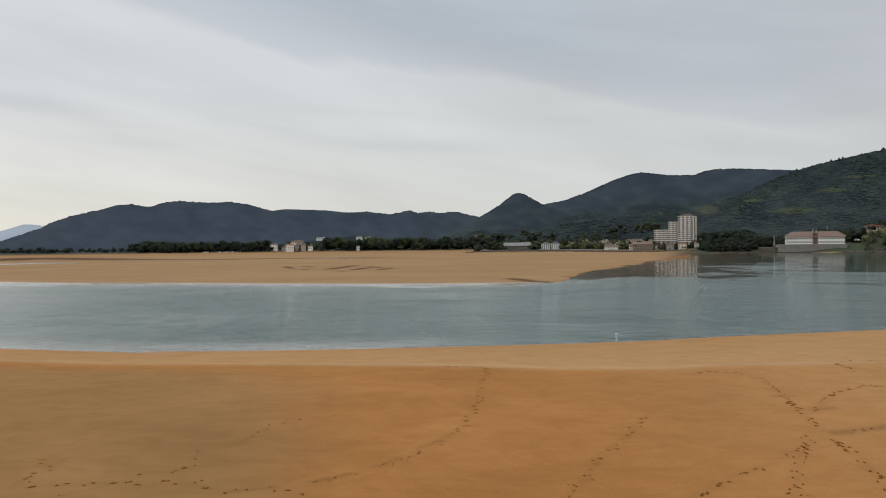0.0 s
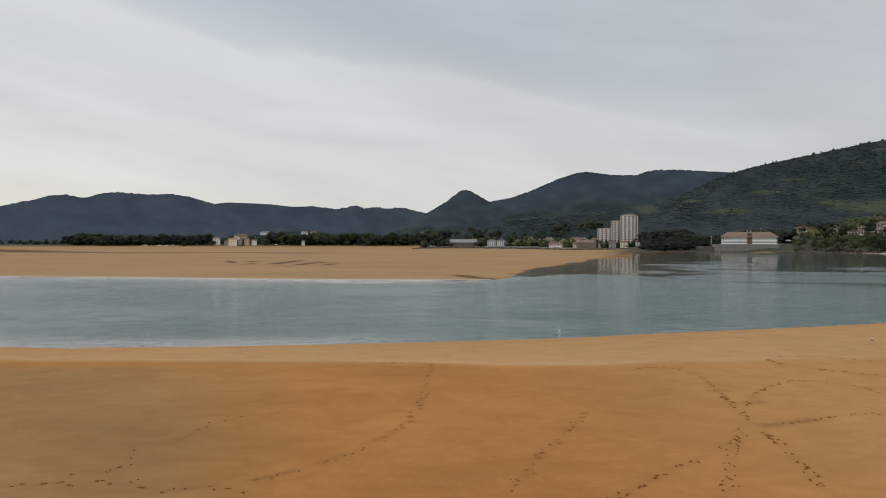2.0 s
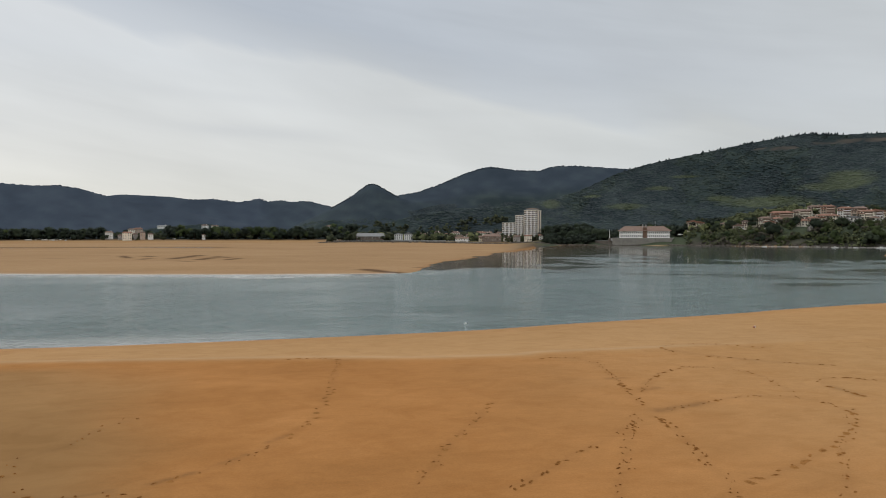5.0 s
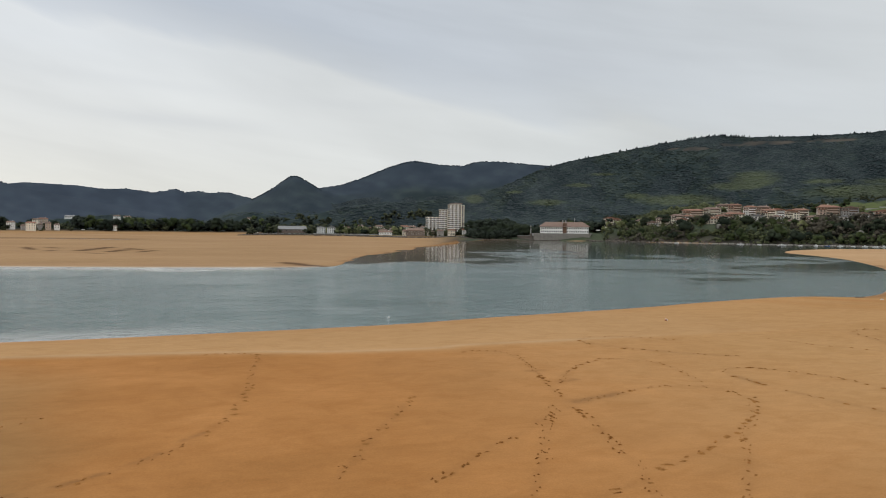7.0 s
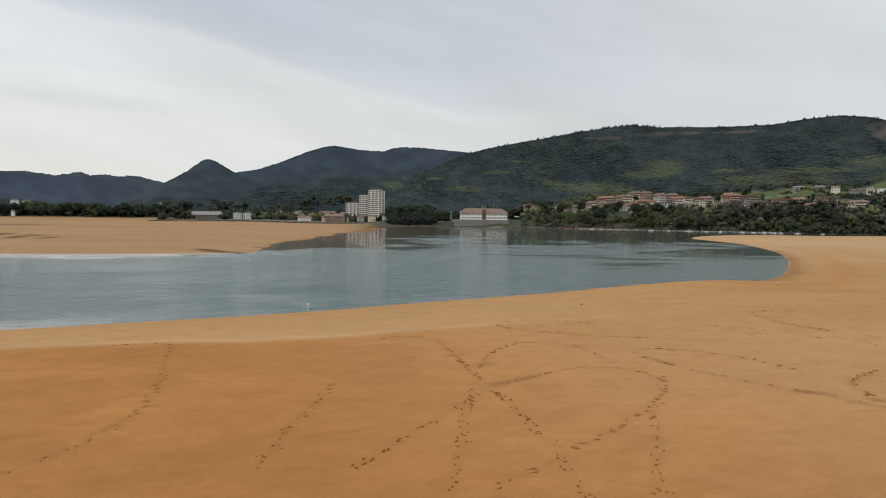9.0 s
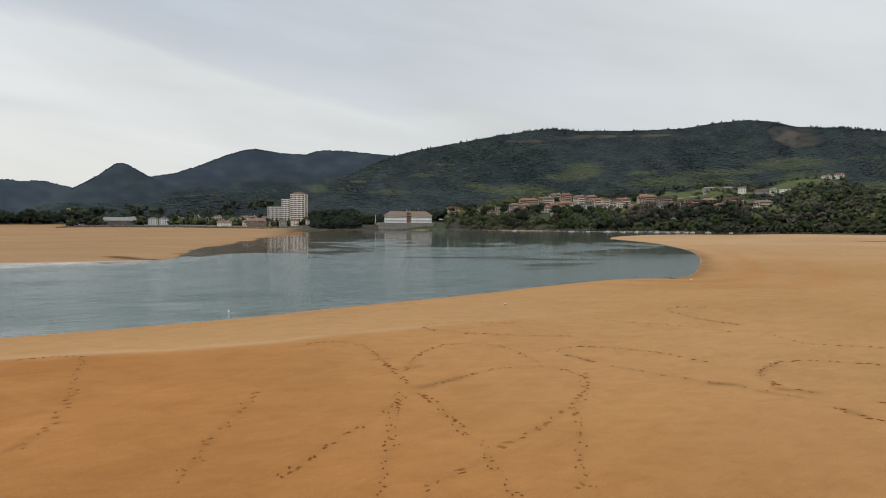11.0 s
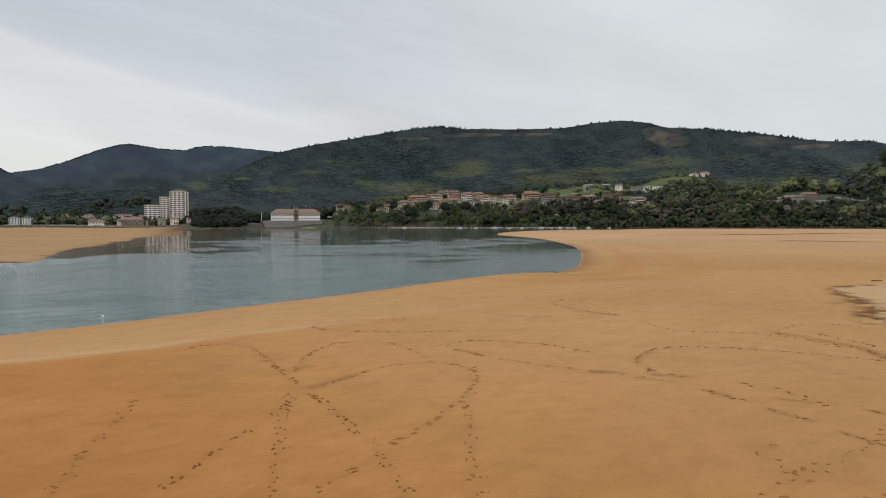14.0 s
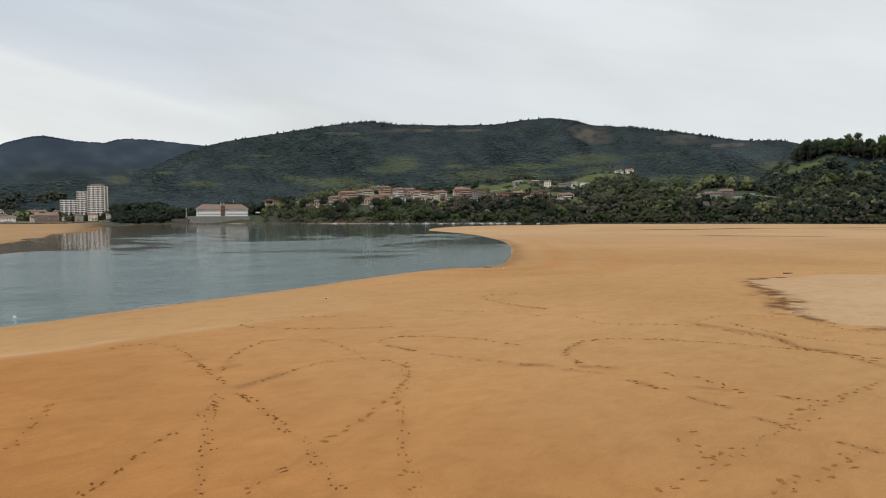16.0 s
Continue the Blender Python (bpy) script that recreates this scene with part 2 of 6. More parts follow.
def foliage(name, dark, light, per_island=True, scale=0.35, bump=0.6, fresh=None, spread=0.35, soft=False):
    """Leaves or needles: tints by tree, by clump and by stand; fresh is the spring green of broadleaf stands."""
    m, t, b = material(name)
    g = t.nodes.new("ShaderNodeNewGeometry")
    rnd = g.outputs["Random Per Island"] if per_island else t.nodes.new("ShaderNodeObjectInfo").outputs["Random"]
    clump = noise_of(t, g.outputs["Position"], scale, 4.0, 0.65)
    stand = noise_of(t, g.outputs["Position"], 0.012, 3.0, 0.55)
    f = calc(t, "ADD", calc(t, "ADD", calc(t, "MULTIPLY", rnd, spread), calc(t, "MULTIPLY", clump, 0.80 - spread)), calc(t, "MULTIPLY", stand, 0.5))
    if fresh:
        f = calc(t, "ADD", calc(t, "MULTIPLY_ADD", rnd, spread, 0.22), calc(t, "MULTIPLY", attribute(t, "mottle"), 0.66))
    colour = ramp(t, f, [(0.42, dark), (0.95, light)])
    if fresh:
        young = ramp(t, f, [(0.40, tuple(c * 0.62 for c in fresh)), (0.9, fresh)])
        colour = mixed(t, attribute(t, "spring"), colour, young)
    t.links.new(colour, b.inputs["Base Color"])
    b.inputs["Roughness"].default_value = 0.85
    b.inputs["Specular IOR Level"].default_value = 0.15
    if soft:      # leaves lie along the outside of their crown
        a = t.nodes.new("ShaderNodeAttribute")
        a.attribute_name = "outward"
        turn = t.nodes.new("ShaderNodeVectorTransform")
        turn.vector_type, turn.convert_from, turn.convert_to = "NORMAL", "OBJECT", "WORLD"
        t.links.new(a.outputs["Vector"], turn.inputs[0])
        t.links.new(turn.outputs[0], b.inputs["Normal"])
    else:
        relief(t, b, clump, bump, 0.4)
    return m


SAND = ground_material()
WATER = water_material()
# the needles' colour is pulled towards blue in place of distance haze
PINE = foliage("pine_needles", (0.0140, 0.0225, 0.0255), (0.030, 0.042, 0.043), scale=0.05, fresh=(0.064, 0.078, 0.045), spread=0.30, soft=True)
OAK = foliage("oak_leaves", (0.020, 0.031, 0.029), (0.042, 0.056, 0.045), scale=0.05, fresh=(0.080, 0.096, 0.050), spread=0.30, soft=True)
# these three far woods have blue-grey distance haze mixed into their leaf colours
HAZED_FAR_WOOD = foliage("hazed_distant_wood", (0.032, 0.043, 0.060), (0.040, 0.053, 0.072), bump=0.1)
HAZED_RIDGE_WOOD = foliage("hazed_ridge_wood", (0.026, 0.036, 0.042), (0.036, 0.048, 0.054), bump=0.1)
HAZED_SECOND_WOOD = foliage("hazy_ridge_wood", (0.032, 0.044, 0.058), (0.042, 0.055, 0.068), bump=0.1)
SPRING_THICKET = foliage("spring_thicket", (0.092, 0.106, 0.047), (0.165, 0.176, 0.080), True, 0.12, 0.2, spread=0.16, soft=True)
THICKET = foliage("thicket_leaves", (0.044, 0.051, 0.027), (0.088, 0.095, 0.046), True, 0.12, 0.2, spread=0.16, soft=True)
GREEN_THICKET = foliage("green_thicket", (0.072, 0.083, 0.039), (0.130, 0.140, 0.064), True, 0.12, 0.2, spread=0.16, soft=True)
TWIGS = foliage("bare_spring_twigs", (0.070, 0.062, 0.044), (0.130, 0.112, 0.080), True, 0.12, 0.2, spread=0.16, soft=True)
DUSK_LEAF = foliage("evergreen_leaves", (0.018, 0.026, 0.019), (0.040, 0.050, 0.031), True, 0.12, 0.2, spread=0.16, soft=True)
LEAF_DARK = foliage("dark_leaves", (0.018, 0.027, 0.017), (0.046, 0.058, 0.030), False, 0.25, 0.25, soft=True)
LEAF_MID = foliage("green_leaves", (0.024, 0.038, 0.014), (0.075, 0.095, 0.030), False, 0.25, 0.25, soft=True)
LEAF_SPRING = foliage("spring_leaves", (0.135, 0.15, 0.064), (0.26, 0.265, 0.118), False, 0.25, 0.25, soft=True)
BLOSSOM = foliage("blossom", (0.16, 0.15, 0.12), (0.36, 0.34, 0.30), False, 0.25, 0.25, soft=True)
BARK = plain("bark", (0.075, 0.055, 0.04), 0.9, 0.4, 1.5, bump=0.6)
WHITE = plain("white_render", (0.85, 0.83, 0.79), 0.8, 0.10, 0.25, by_object=0.15)
CREAM = plain("cream_render", (0.83, 0.755, 0.63), 0.85, 0.14, 0.25, by_object=0.2)
BRICK = plain("red_brick_render", (0.52, 0.40, 0.315), 0.85, 0.2, 0.5, by_object=0.25)
GREY = plain("grey_render", (0.34, 0.32, 0.30), 0.85, 0.15, 0.3, by_object=0.2)
BROWN_RENDER = plain("brown_render", (0.20, 0.155, 0.125), 0.85, 0.18, 0.3)
BROWN = plain("brown_timber", (0.15, 0.09, 0.06), 0.8, 0.25, 0.8)
TILE = plain("clay_roof_tiles", (0.238, 0.125, 0.085), 0.85, 0.28, 0.5, bump=0.5, by_object=0.3)
DULL_TILE = plain("weathered_roof_tiles", (0.175, 0.118, 0.092), 0.85, 0.28, 0.5, bump=0.5, by_object=0.3)
SLATE = plain("grey_sheet_roof", (0.20, 0.195, 0.19), 0.6, 0.2, 0.2)
TERRACE_STONE = plain("terrace_stone", (0.25, 0.23, 0.20), 0.9, 0.25, 0.25, bump=0.6)
STONE = plain("quay_stone", (0.15, 0.125, 0.105), 0.9, 0.3, 0.4, bump=0.7)
ROCK = plain("dark_shore_rock", (0.085, 0.07, 0.058), 0.9, 0.4, 0.6, bump=0.8, by_object=0.3)
PALE_ROCK = plain("pale_shore_stone", (0.36, 0.33, 0.29), 0.85, 0.3, 0.6, bump=0.6)
CONCRETE = plain("concrete", (0.38, 0.37, 0.35), 0.85, 0.2, 0.3)
FRAME = plain("white_frame", (0.72, 0.70, 0.66), 0.5, 0.06, 0.5, bump=0)
METAL = plain("galvanised_metal", (0.45, 0.45, 0.45), 0.4, 0.1, 0.5, metallic=0.8, bump=0)
HULL = plain("white_hull", (0.78, 0.77, 0.74), 0.35, 0.06, 0.8, bump=0)
HULL_BLUE = plain("blue_hull", (0.06, 0.11, 0.22), 0.4, 0.15, 0.8, bump=0)
PRINT = plain("turned_damp_sand", (0.205, 0.086, 0.025), 1.0, 0.3, 1.2, bump=0)
SCUFF = plain("scuffed_sand", (0.300, 0.138, 0.044), 1.0, 0.25, 1.0, bump=0)
WOOD = plain("driftwood", (0.12, 0.085, 0.06), 0.9, 0.3, 2.0, bump=0.5)
RED = plain("faded_red_plastic", (0.36, 0.15, 0.10), 0.5, 0.15, 2.0, bump=0)


def glass_material():
    m, t, b = material("window_glass")
    rnd = t.nodes.new("ShaderNodeObjectInfo").outputs["Random"]
    t.links.new(ramp(t, rnd, [(0.0, (0.02, 0.022, 0.025)), (1.0, (0.09, 0.085, 0.08))]), b.inputs["Base Color"])
    b.inputs["Roughness"].default_value = 0.12
    return m


GLASS = glass_material()

# base colour carries the range's distance haze
HAZED_RANGE = plain("hazed_distant_range", (0.36, 0.40, 0.46), 1.0, 0.06, 0.004, bump=0)

# ---- the land ----


def value_noise(x, y, seed=0):
    """Smooth noise in 0..1 on a unit grid."""
    xi, yi = np.floor(x).astype(np.int64), np.floor(y).astype(np.int64)
    fx, fy = x - xi, y - yi
    fx, fy = fx * fx * (3 - 2 * fx), fy * fy * (3 - 2 * fy)

    def h(a, b):
        n = (a * 374761393 + b * 668265263 + seed * 1442695041) & 0x7FFFFFFF
        n = ((n ^ (n >> 13)) * 1274126177) & 0x7FFFFFFF
        return ((n ^ (n >> 16)) & 0xFFFF) / 65535.0
    top = h(xi, yi) * (1 - fx) + h(xi + 1, yi) * fx
    low = h(xi, yi + 1) * (1 - fx) + h(xi + 1, yi + 1) * fx
    return top * (1 - fy) + low * fy


def fbm(x, y, octaves=4, seed=0):
    total, amp, norm = 0.0, 1.0, 0.0
    for i in range(octaves):
        total = total + amp * value_noise(x * 2 ** i + 17.3 * i, y * 2 ** i - 9.1 * i, seed + i)
        norm, amp = norm + amp, amp * 0.5
    return total / norm


def smooth(a, b, v):
    u = np.clip((v - a) / (b - a), 0, 1)
    return u * u * (3 - 2 * u)


def away_within(x, y, line, reach):
    """The distance to a polyline, worked out only near it."""
    lx, ly = np.array(line).T
    out = np.full(x.shape, 1e4)
    sel = (x > lx.min() - reach) & (x < lx.max() + reach) & (y > ly.min() - reach) & (y < ly.max() + reach)
    out[sel] = away(x[sel], y[sel], line)
    return out


def away(x, y, line, closed=False):
    """The distance to a polyline, and for a closed one its sign: positive inside."""
    p = np.array(line, float)
    q = np.roll(p, -1, 0) if closed else p[1:]
    p = p if closed else p[:-1]
    best, inside = np.full(x.shape, 1e9), np.zeros(x.shape, bool)
    for (ax, ay), (bx, by) in zip(p, q):
        ex, ey = bx - ax, by - ay
        u = np.clip(((x - ax) * ex + (y - ay) * ey) / (ex * ex + ey * ey + 1e-9), 0, 1)
        best = np.minimum(best, np.hypot(x - ax - u * ex, y - ay - u * ey))
        if closed:
            cross = ((ay > y) != (by > y)) & (x < ex * (y - ay) / (ey + (abs(ey) < 1e-9) * 1e-9) + ax)
            inside ^= cross
    return np.where(inside, best, -best) if closed else best


def curved(points, steps=4):
    """A smooth line through the points."""
    p = np.array([points[0]] + list(points) + [points[-1]], float)
    out = []
    for i in range(1, len(p) - 2):
        for s in range(steps):
            u = s / steps
            out.append(tuple(0.5 * (2 * p[i] + (p[i + 1] - p[i - 1]) * u + (2 * p[i - 1] - 5 * p[i] + 4 * p[i + 1] - p[i + 2]) * u * u
                                    + (3 * p[i] - p[i - 1] - 3 * p[i + 1] + p[i + 2]) * u ** 3)))
    return out + [tuple(p[-2])]


# the water's edge: the near beach with its spit, and the sandbank across the channel
NEAR_EDGE = curved([(-900, 330), (-300, 150)] + [(-54.3, 87.1), (-35.5, 83.4), (-18.9, 83.1), (-0.1, 84.6), (21.8, 87.4)] + [(36.5, 91.4), (57.3, 96.1), (70.1, 99.5)] + [(76.2, 101.7), (96.3, 107.2), (108.5, 108.6), (116.0, 106.2)])
SPIT_EDGE = curved([(119.6, 105.6), (128.5, 109.6), (145.5, 121.8), (178.7, 148.6), (206.6, 173.2), (238.5, 204.8), (292.1, 269.5), (325.2, 324.9), (350.1, 367.9)] + [(408.2, 419.6), (476.2, 453.6), (528.0, 457.1), (561.9, 434.8)] + [(638, 430), (693, 368), (747, 272), (788, 139), (850, -100), (1000, -400), (1100, -900)])
NEAR_LAND = NEAR_EDGE + SPIT_EDGE + [(1100, -4900), (-4900, -4900), (-4900, 900)]
BANK_EDGE = curved([(-1500, 900), (-420, 390)] + [(-166.6, 267.4), (-94.4, 245.3), (-33.7, 230.0), (2.7, 224.7), (31.2, 224.2), (40.5, 236.8)] + [(47.9, 265.4), (56.5, 289.9), (81.3, 346.2), (128.3, 454.3), (181.9, 564.3), (241.1, 681.0)] + [(330, 850), (345, 905)])
FAR_EDGE = curved([(345, 905), (391, 861), (421, 824), (446, 800), (473, 789), (517, 712), (569, 632), (640, 537), (719, 415), (779, 284), (814, 188), (860, -60), (1050, -500), (1200, -900)])
FAR_LAND = BANK_EDGE + FAR_EDGE[1:] + [(4900, -2500), (4900, 4900), (-4900, 4900), (-4900, 2000)]
BERM = curved([(-400, 120), (-110, 88)] + [(-46.8, 74.9), (-33.5, 72.0), (-21.8, 70.9), (-0.1, 68.6), (11.2, 65.8), (21.4, 65.2)] + [(23.7, 66.2), (35.0, 66.7), (49.6, 67.4), (68.9, 67.8), (105.9, 75.5)])
BANK_CREEK = curved([(-492.6, 791.2), (-526.5, 915.7), (-332.8, 770.3), (-234.9, 731.9), (-158.2, 754.1), (-83.0, 725.0)])
FAR_CHANNEL = [(-480, 560), (-436, 579), (-402, 603), (-373, 621), (-356, 632)]
POOL = [(174.2, 28.0), (151.1, 35.6), (137.7, 44.8), (119.9, 48.3), (98.8, 36.3), (84.3, 27.3), (79.6, 22.0), (79.1, 18.5), (79.6, 12.6)]

# dark damp smears and puddle marks in the sand: line, half width, strength
SMUDGES = []


def smudge(line, width, strength):
    SMUDGES.append((line, width, strength))


smudge([(-58.9, 366.5), (-53.8, 438.8)], 3.1, 1.70)
smudge([(-44.8, 353.6), (-40.9, 389.0)], 2.6, 1.61)
smudge([(-42.2, 410.7), (-33.9, 386.6)], 2.2, 1.36)
smudge([(-31.8, 349.7), (-27.5, 374.8)], 2.2, 1.53)
smudge([(-71.7, 361.8), (-71.2, 379.5)], 2.2, 1.36)
smudge([(-83.2, 425.2), (-75.9, 411.4)], 2.6, 1.53)
smudge([(-95.3, 429.5), (-81.3, 382.7)], 2.2, 1.36)
smudge([(-52.5, 340.0), (-44.7, 330.3)], 1.8, 1.02)
smudge([(-120.8, 385.9), (-105.2, 390.4)], 2.2, 0.68)
smudge([(23.7, 246.2), (27.9, 233.3), (34.0, 224.7), (41.7, 223.1)], 2.8, 1.70)
smudge([(45.2, 263.9), (55.1, 271.7)], 1.8, 1.19)
smudge([(438.2, 241.2), (462.0, 222.8), (515.4, 210.2)], 7.2, 1.53)
smudge([(508.7, 203.5), (541.3, 128.4)], 7.2, 0.85)
smudge([(345.5, 160.6), (349.7, 134.5), (361.6, 113.1)], 4.0, 0.94)
smudge([(553.6, 173.2), (600.0, 142.3)], 7.2, 1.19)
smudge([(23.3, 42.7), (24.2, 42.8), (25.9, 43.4), (27.6, 44.1)], 0.55, 0.55)
smudge([(24.7, 53.2), (25.9, 53.2)], 0.4, 0.5)
smudge([(25.6, 48.9), (26.2, 48.8), (26.9, 49.2)], 0.4, 0.55)
smudge([(40.0, 41.3), (41.2, 36.3), (42.1, 33.6)], 0.45, 0.22)
smudge([(41.9, 33.5), (43.0, 32.1)], 0.5, 0.7)
smudge([(42.7, 30.4), (43.6, 28.0)], 0.35, 0.4)
smudge([(44.6, 30.0), (45.8, 28.4)], 0.6, 0.55)
smudge([(47.0, 33.5), (49.7, 34.9), (52.4, 35.8)], 0.4, 0.35)
smudge([(68.6, 57.1), (68.6, 51.8)], 0.6, 0.5)
smudge([(71.5, 64.4), (68.6, 57.1)], 0.5, 0.25)
smudge([(37.1, 64.8), (39.9, 60.9), (42.5, 57.7), (46.3, 55.2)], 0.6, 0.25)
smudge([(40.1, 47.0), (39.9, 43.6)], 0.45, 0.4)
smudge([(70.2, 33.1), (69.1, 29.1), (67.5, 24.8)], 0.7, 0.5)
smudge([(67.5, 24.8), (63.8, 21.1), (63.6, 18.5)], 0.6, 0.65)
smudge([(63.6, 18.5), (60.1, 14.0)], 0.5, 0.4)
smudge([(43.2, 25.2), (42.7, 23.4)], 0.35, 0.6)
smudge([(44.6, 21.0), (45.1, 19.3)], 0.3, 0.5)
smudge([(41.7, 20.1), (41.2, 18.6), (41.1, 17.4)], 0.3, 0.5)
smudge([(40.2, 15.6), (39.6, 13.7)], 0.28, 0.5)
smudge([(45.9, 16.4), (45.8, 15.6)], 0.3, 0.5)
smudge([(38.7, 10.8), (38.4, 9.2)], 0.25, 0.5)
smudge([(-6.5, 34.8), (-4.8, 36.1)], 0.28, 0.45)
smudge([(-3.6, 37.2), (-2.5, 38.5)], 0.28, 0.35)
smudge([(-1.4, 40.6), (-0.4, 41.8)], 0.3, 0.35)
smudge([(-10.3, 33.5), (-8.1, 34.2)], 0.22, 0.3)

TRAILS = []
DOG, MAN, OLD = "line of dark bunched paw prints in damp sand", "line of dark footprints curving over the sand", "faint old footprints softened by the tide"


def lay(*trail_row):
    """Note a trail: label, line, stride, print size, seed, spread, faint, prints in a bunch. The sand along it is a little scuffed."""
    TRAILS.append(trail_row)
    smudge(curved(trail_row[1], 2), 0.34, 0.13)


lay(MAN, [(22.1, 63.2), (25.0, 63.3), (26.6, 60.9), (26.0, 55.8), (24.7, 50.9), (23.7, 46.6), (23.1, 43.4)], 0.95, 0.17, 1)
lay(MAN, [(25.1, 48.3), (27.0, 50.9), (29.7, 54.0), (33.5, 56.6), (36.3, 55.3), (37.6, 52.3), (35.8, 45.6)], 1.0, 0.17, 2)
lay(MAN, [(23.9, 42.6), (27.4, 44.0), (31.1, 45.2), (33.2, 45.1), (34.9, 44.4), (35.7, 41.9)], 1.05, 0.17, 3)
lay(MAN, [(35.7, 41.3), (35.3, 39.4), (33.2, 36.8), (30.4, 34.7), (25.4, 31.4), (21.7, 29.6), (20.7, 29.4)], 1.25, 0.17, 4, 0.16, True)
lay(DOG, [(36.0, 40.2), (31.7, 35.6), (29.0, 33.1), (26.3, 29.7), (23.1, 26.0), (20.6, 23.0), (19.2, 20.9)], 2.3, 0.15, 5, 0.22, True, 3)
lay(DOG, [(22.3, 41.3), (22.1, 38.7), (21.2, 34.8), (20.2, 31.7), (20.1, 30.0), (19.0, 27.6), (17.9, 24.8), (17.1, 22.7)], 2.4, 0.16, 6, 0.2, False, 4)
lay(DOG, [(21.3, 41.9), (18.9, 37.9), (16.4, 33.3), (14.2, 29.5), (12.9, 27.2)], 2.6, 0.16, 7, 0.2, False, 4)
lay(DOG, [(21.1, 40.9), (17.7, 37.6), (15.5, 35.9), (13.9, 34.7), (12.3, 33.0), (10.3, 31.4), (9.3, 30.7)], 2.6, 0.15, 8, 0.2, False, 3)
lay(DOG, [(19.2, 28.0), (17.8, 27.7), (16.5, 27.2), (15.2, 26.6), (14.2, 25.9)], 2.2, 0.14, 9, 0.2, True, 2)
lay(MAN, [(36.8, 66.6), (39.1, 68.8), (42.5, 68.2), (47.7, 64.7)], 1.6, 0.17, 10, 0.16, True)
lay(MAN, [(36.7, 66.2), (37.7, 62.6), (41.1, 59.6), (44.3, 56.3), (47.3, 54.7)], 1.3, 0.17, 11)
lay(MAN, [(39.9, 43.6), (40.1, 47.0), (41.0, 49.2), (43.2, 49.9), (45.6, 47.8), (47.7, 44.0), (47.9, 38.9)], 1.3, 0.17, 12)
lay(MAN, [(40.0, 41.3), (41.2, 36.3), (42.7, 32.5), (43.5, 28.1)], 2.0, 0.18, 13, 0.16, True)
lay(MAN, [(45.7, 28.5), (45.3, 30.7), (47.5, 33.6), (50.1, 35.2), (53.9, 35.9), (57.0, 34.4), (59.3, 31.1), (61.5, 26.4), (62.6, 21.6), (63.3, 17.5), (63.4, 14.8)], 1.0, 0.17, 14)
lay(MAN, [(68.6, 51.8), (69.3, 58.1), (72.1, 64.8), (76.4, 66.2), (79.7, 63.7)], 1.5, 0.19, 15)
lay(MAN, [(67.1, 47.8), (63.6, 41.0), (65.4, 38.1), (68.2, 34.6), (68.1, 32.1)], 1.6, 0.19, 16)
lay(MAN, [(58.4, 63.2), (59.8, 58.8), (62.7, 54.3), (63.5, 48.3)], 2.4, 0.18, 17, 0.16, True)
lay(MAN, [(71.5, 34.0), (76.9, 34.3), (80.3, 32.0), (79.8, 27.6)], 1.5, 0.19, 18)
lay(MAN, [(69.5, 32.8), (67.8, 28.6), (66.6, 24.4), (63.6, 20.6), (62.8, 17.3), (60.6, 14.1)], 0.8, 0.2, 19, 0.35)
lay(MAN, [(72.9, 31.3), (71.0, 27.7), (69.0, 22.8), (69.3, 19.2), (69.8, 16.3)], 1.1, 0.18, 20, 0.3)
lay(OLD, [(26.8, 14.4), (29.0, 14.1), (32.5, 13.9), (35.7, 13.8), (41.7, 13.7), (49.1, 13.5), (55.6, 12.9)], 1.0, 0.16, 21, 0.5, True)
lay(OLD, [(28.8, 11.1), (31.2, 10.6), (34.3, 10.0), (38.0, 9.7)], 0.9, 0.15, 22, 0.4, True)
lay(MAN, [(43.0, 25.9), (42.6, 23.1), (42.6, 21.7)], 1.0, 0.17, 23, 0.3)
lay(MAN, [(46.7, 24.5), (46.8, 22.0), (45.6, 19.1), (45.8, 18.1)], 1.6, 0.17, 24, 0.4)
lay(MAN, [(41.7, 20.1), (41.2, 18.6), (41.1, 17.4)], 1.0, 0.15, 25)
lay(MAN, [(40.2, 15.6), (39.6, 13.7), (39.6, 12.9)], 0.9, 0.15, 26)
lay(MAN, [(45.9, 16.6), (45.9, 15.1), (46.9, 13.5), (46.8, 12.9)], 1.1, 0.16, 27)
lay(MAN, [(38.7, 10.8), (38.6, 9.8), (38.5, 8.9)], 0.7, 0.15, 28)
lay(DOG, [(35.2, 16.8), (33.5, 16.7), (33.0, 15.9), (32.0, 14.4), (33.2, 13.9), (32.8, 12.7)], 1.6, 0.13, 29, 0.25, True, 2)
lay(MAN, [(-0.9, 67.8), (2.4, 67.6), (4.0, 65.7), (3.3, 61.0), (2.7, 54.6), (1.9, 49.0), (0.6, 43.9), (-0.9, 40.6), (-2.9, 37.7), (-5.3, 35.7), (-6.6, 34.7)], 1.1, 0.16, 30, 0.2, True)
lay(MAN, [(-6.6, 33.2), (-9.2, 34.0), (-10.3, 33.4), (-12.7, 34.8), (-15.4, 34.8), (-18.4, 34.6), (-20.3, 34.2)], 1.0, 0.15, 31)
lay(OLD, [(13.2, 46.9), (11.0, 42.8), (9.0, 39.4), (7.0, 35.1), (5.5, 32.2)], 1.1, 0.15, 32, 0.25, True)
lay(DOG, [(-14.0, 40.2), (-13.5, 36.6), (-15.2, 36.6), (-15.7, 35.4), (-17.0, 33.9), (-18.1, 33.1)], 2.4, 0.12, 33, 0.25, False, 2)
lay(OLD, [(-9.9, 47.6), (-11.4, 45.0), (-12.2, 41.8), (-13.0, 41.0)], 1.2, 0.14, 34, 0.3, True)
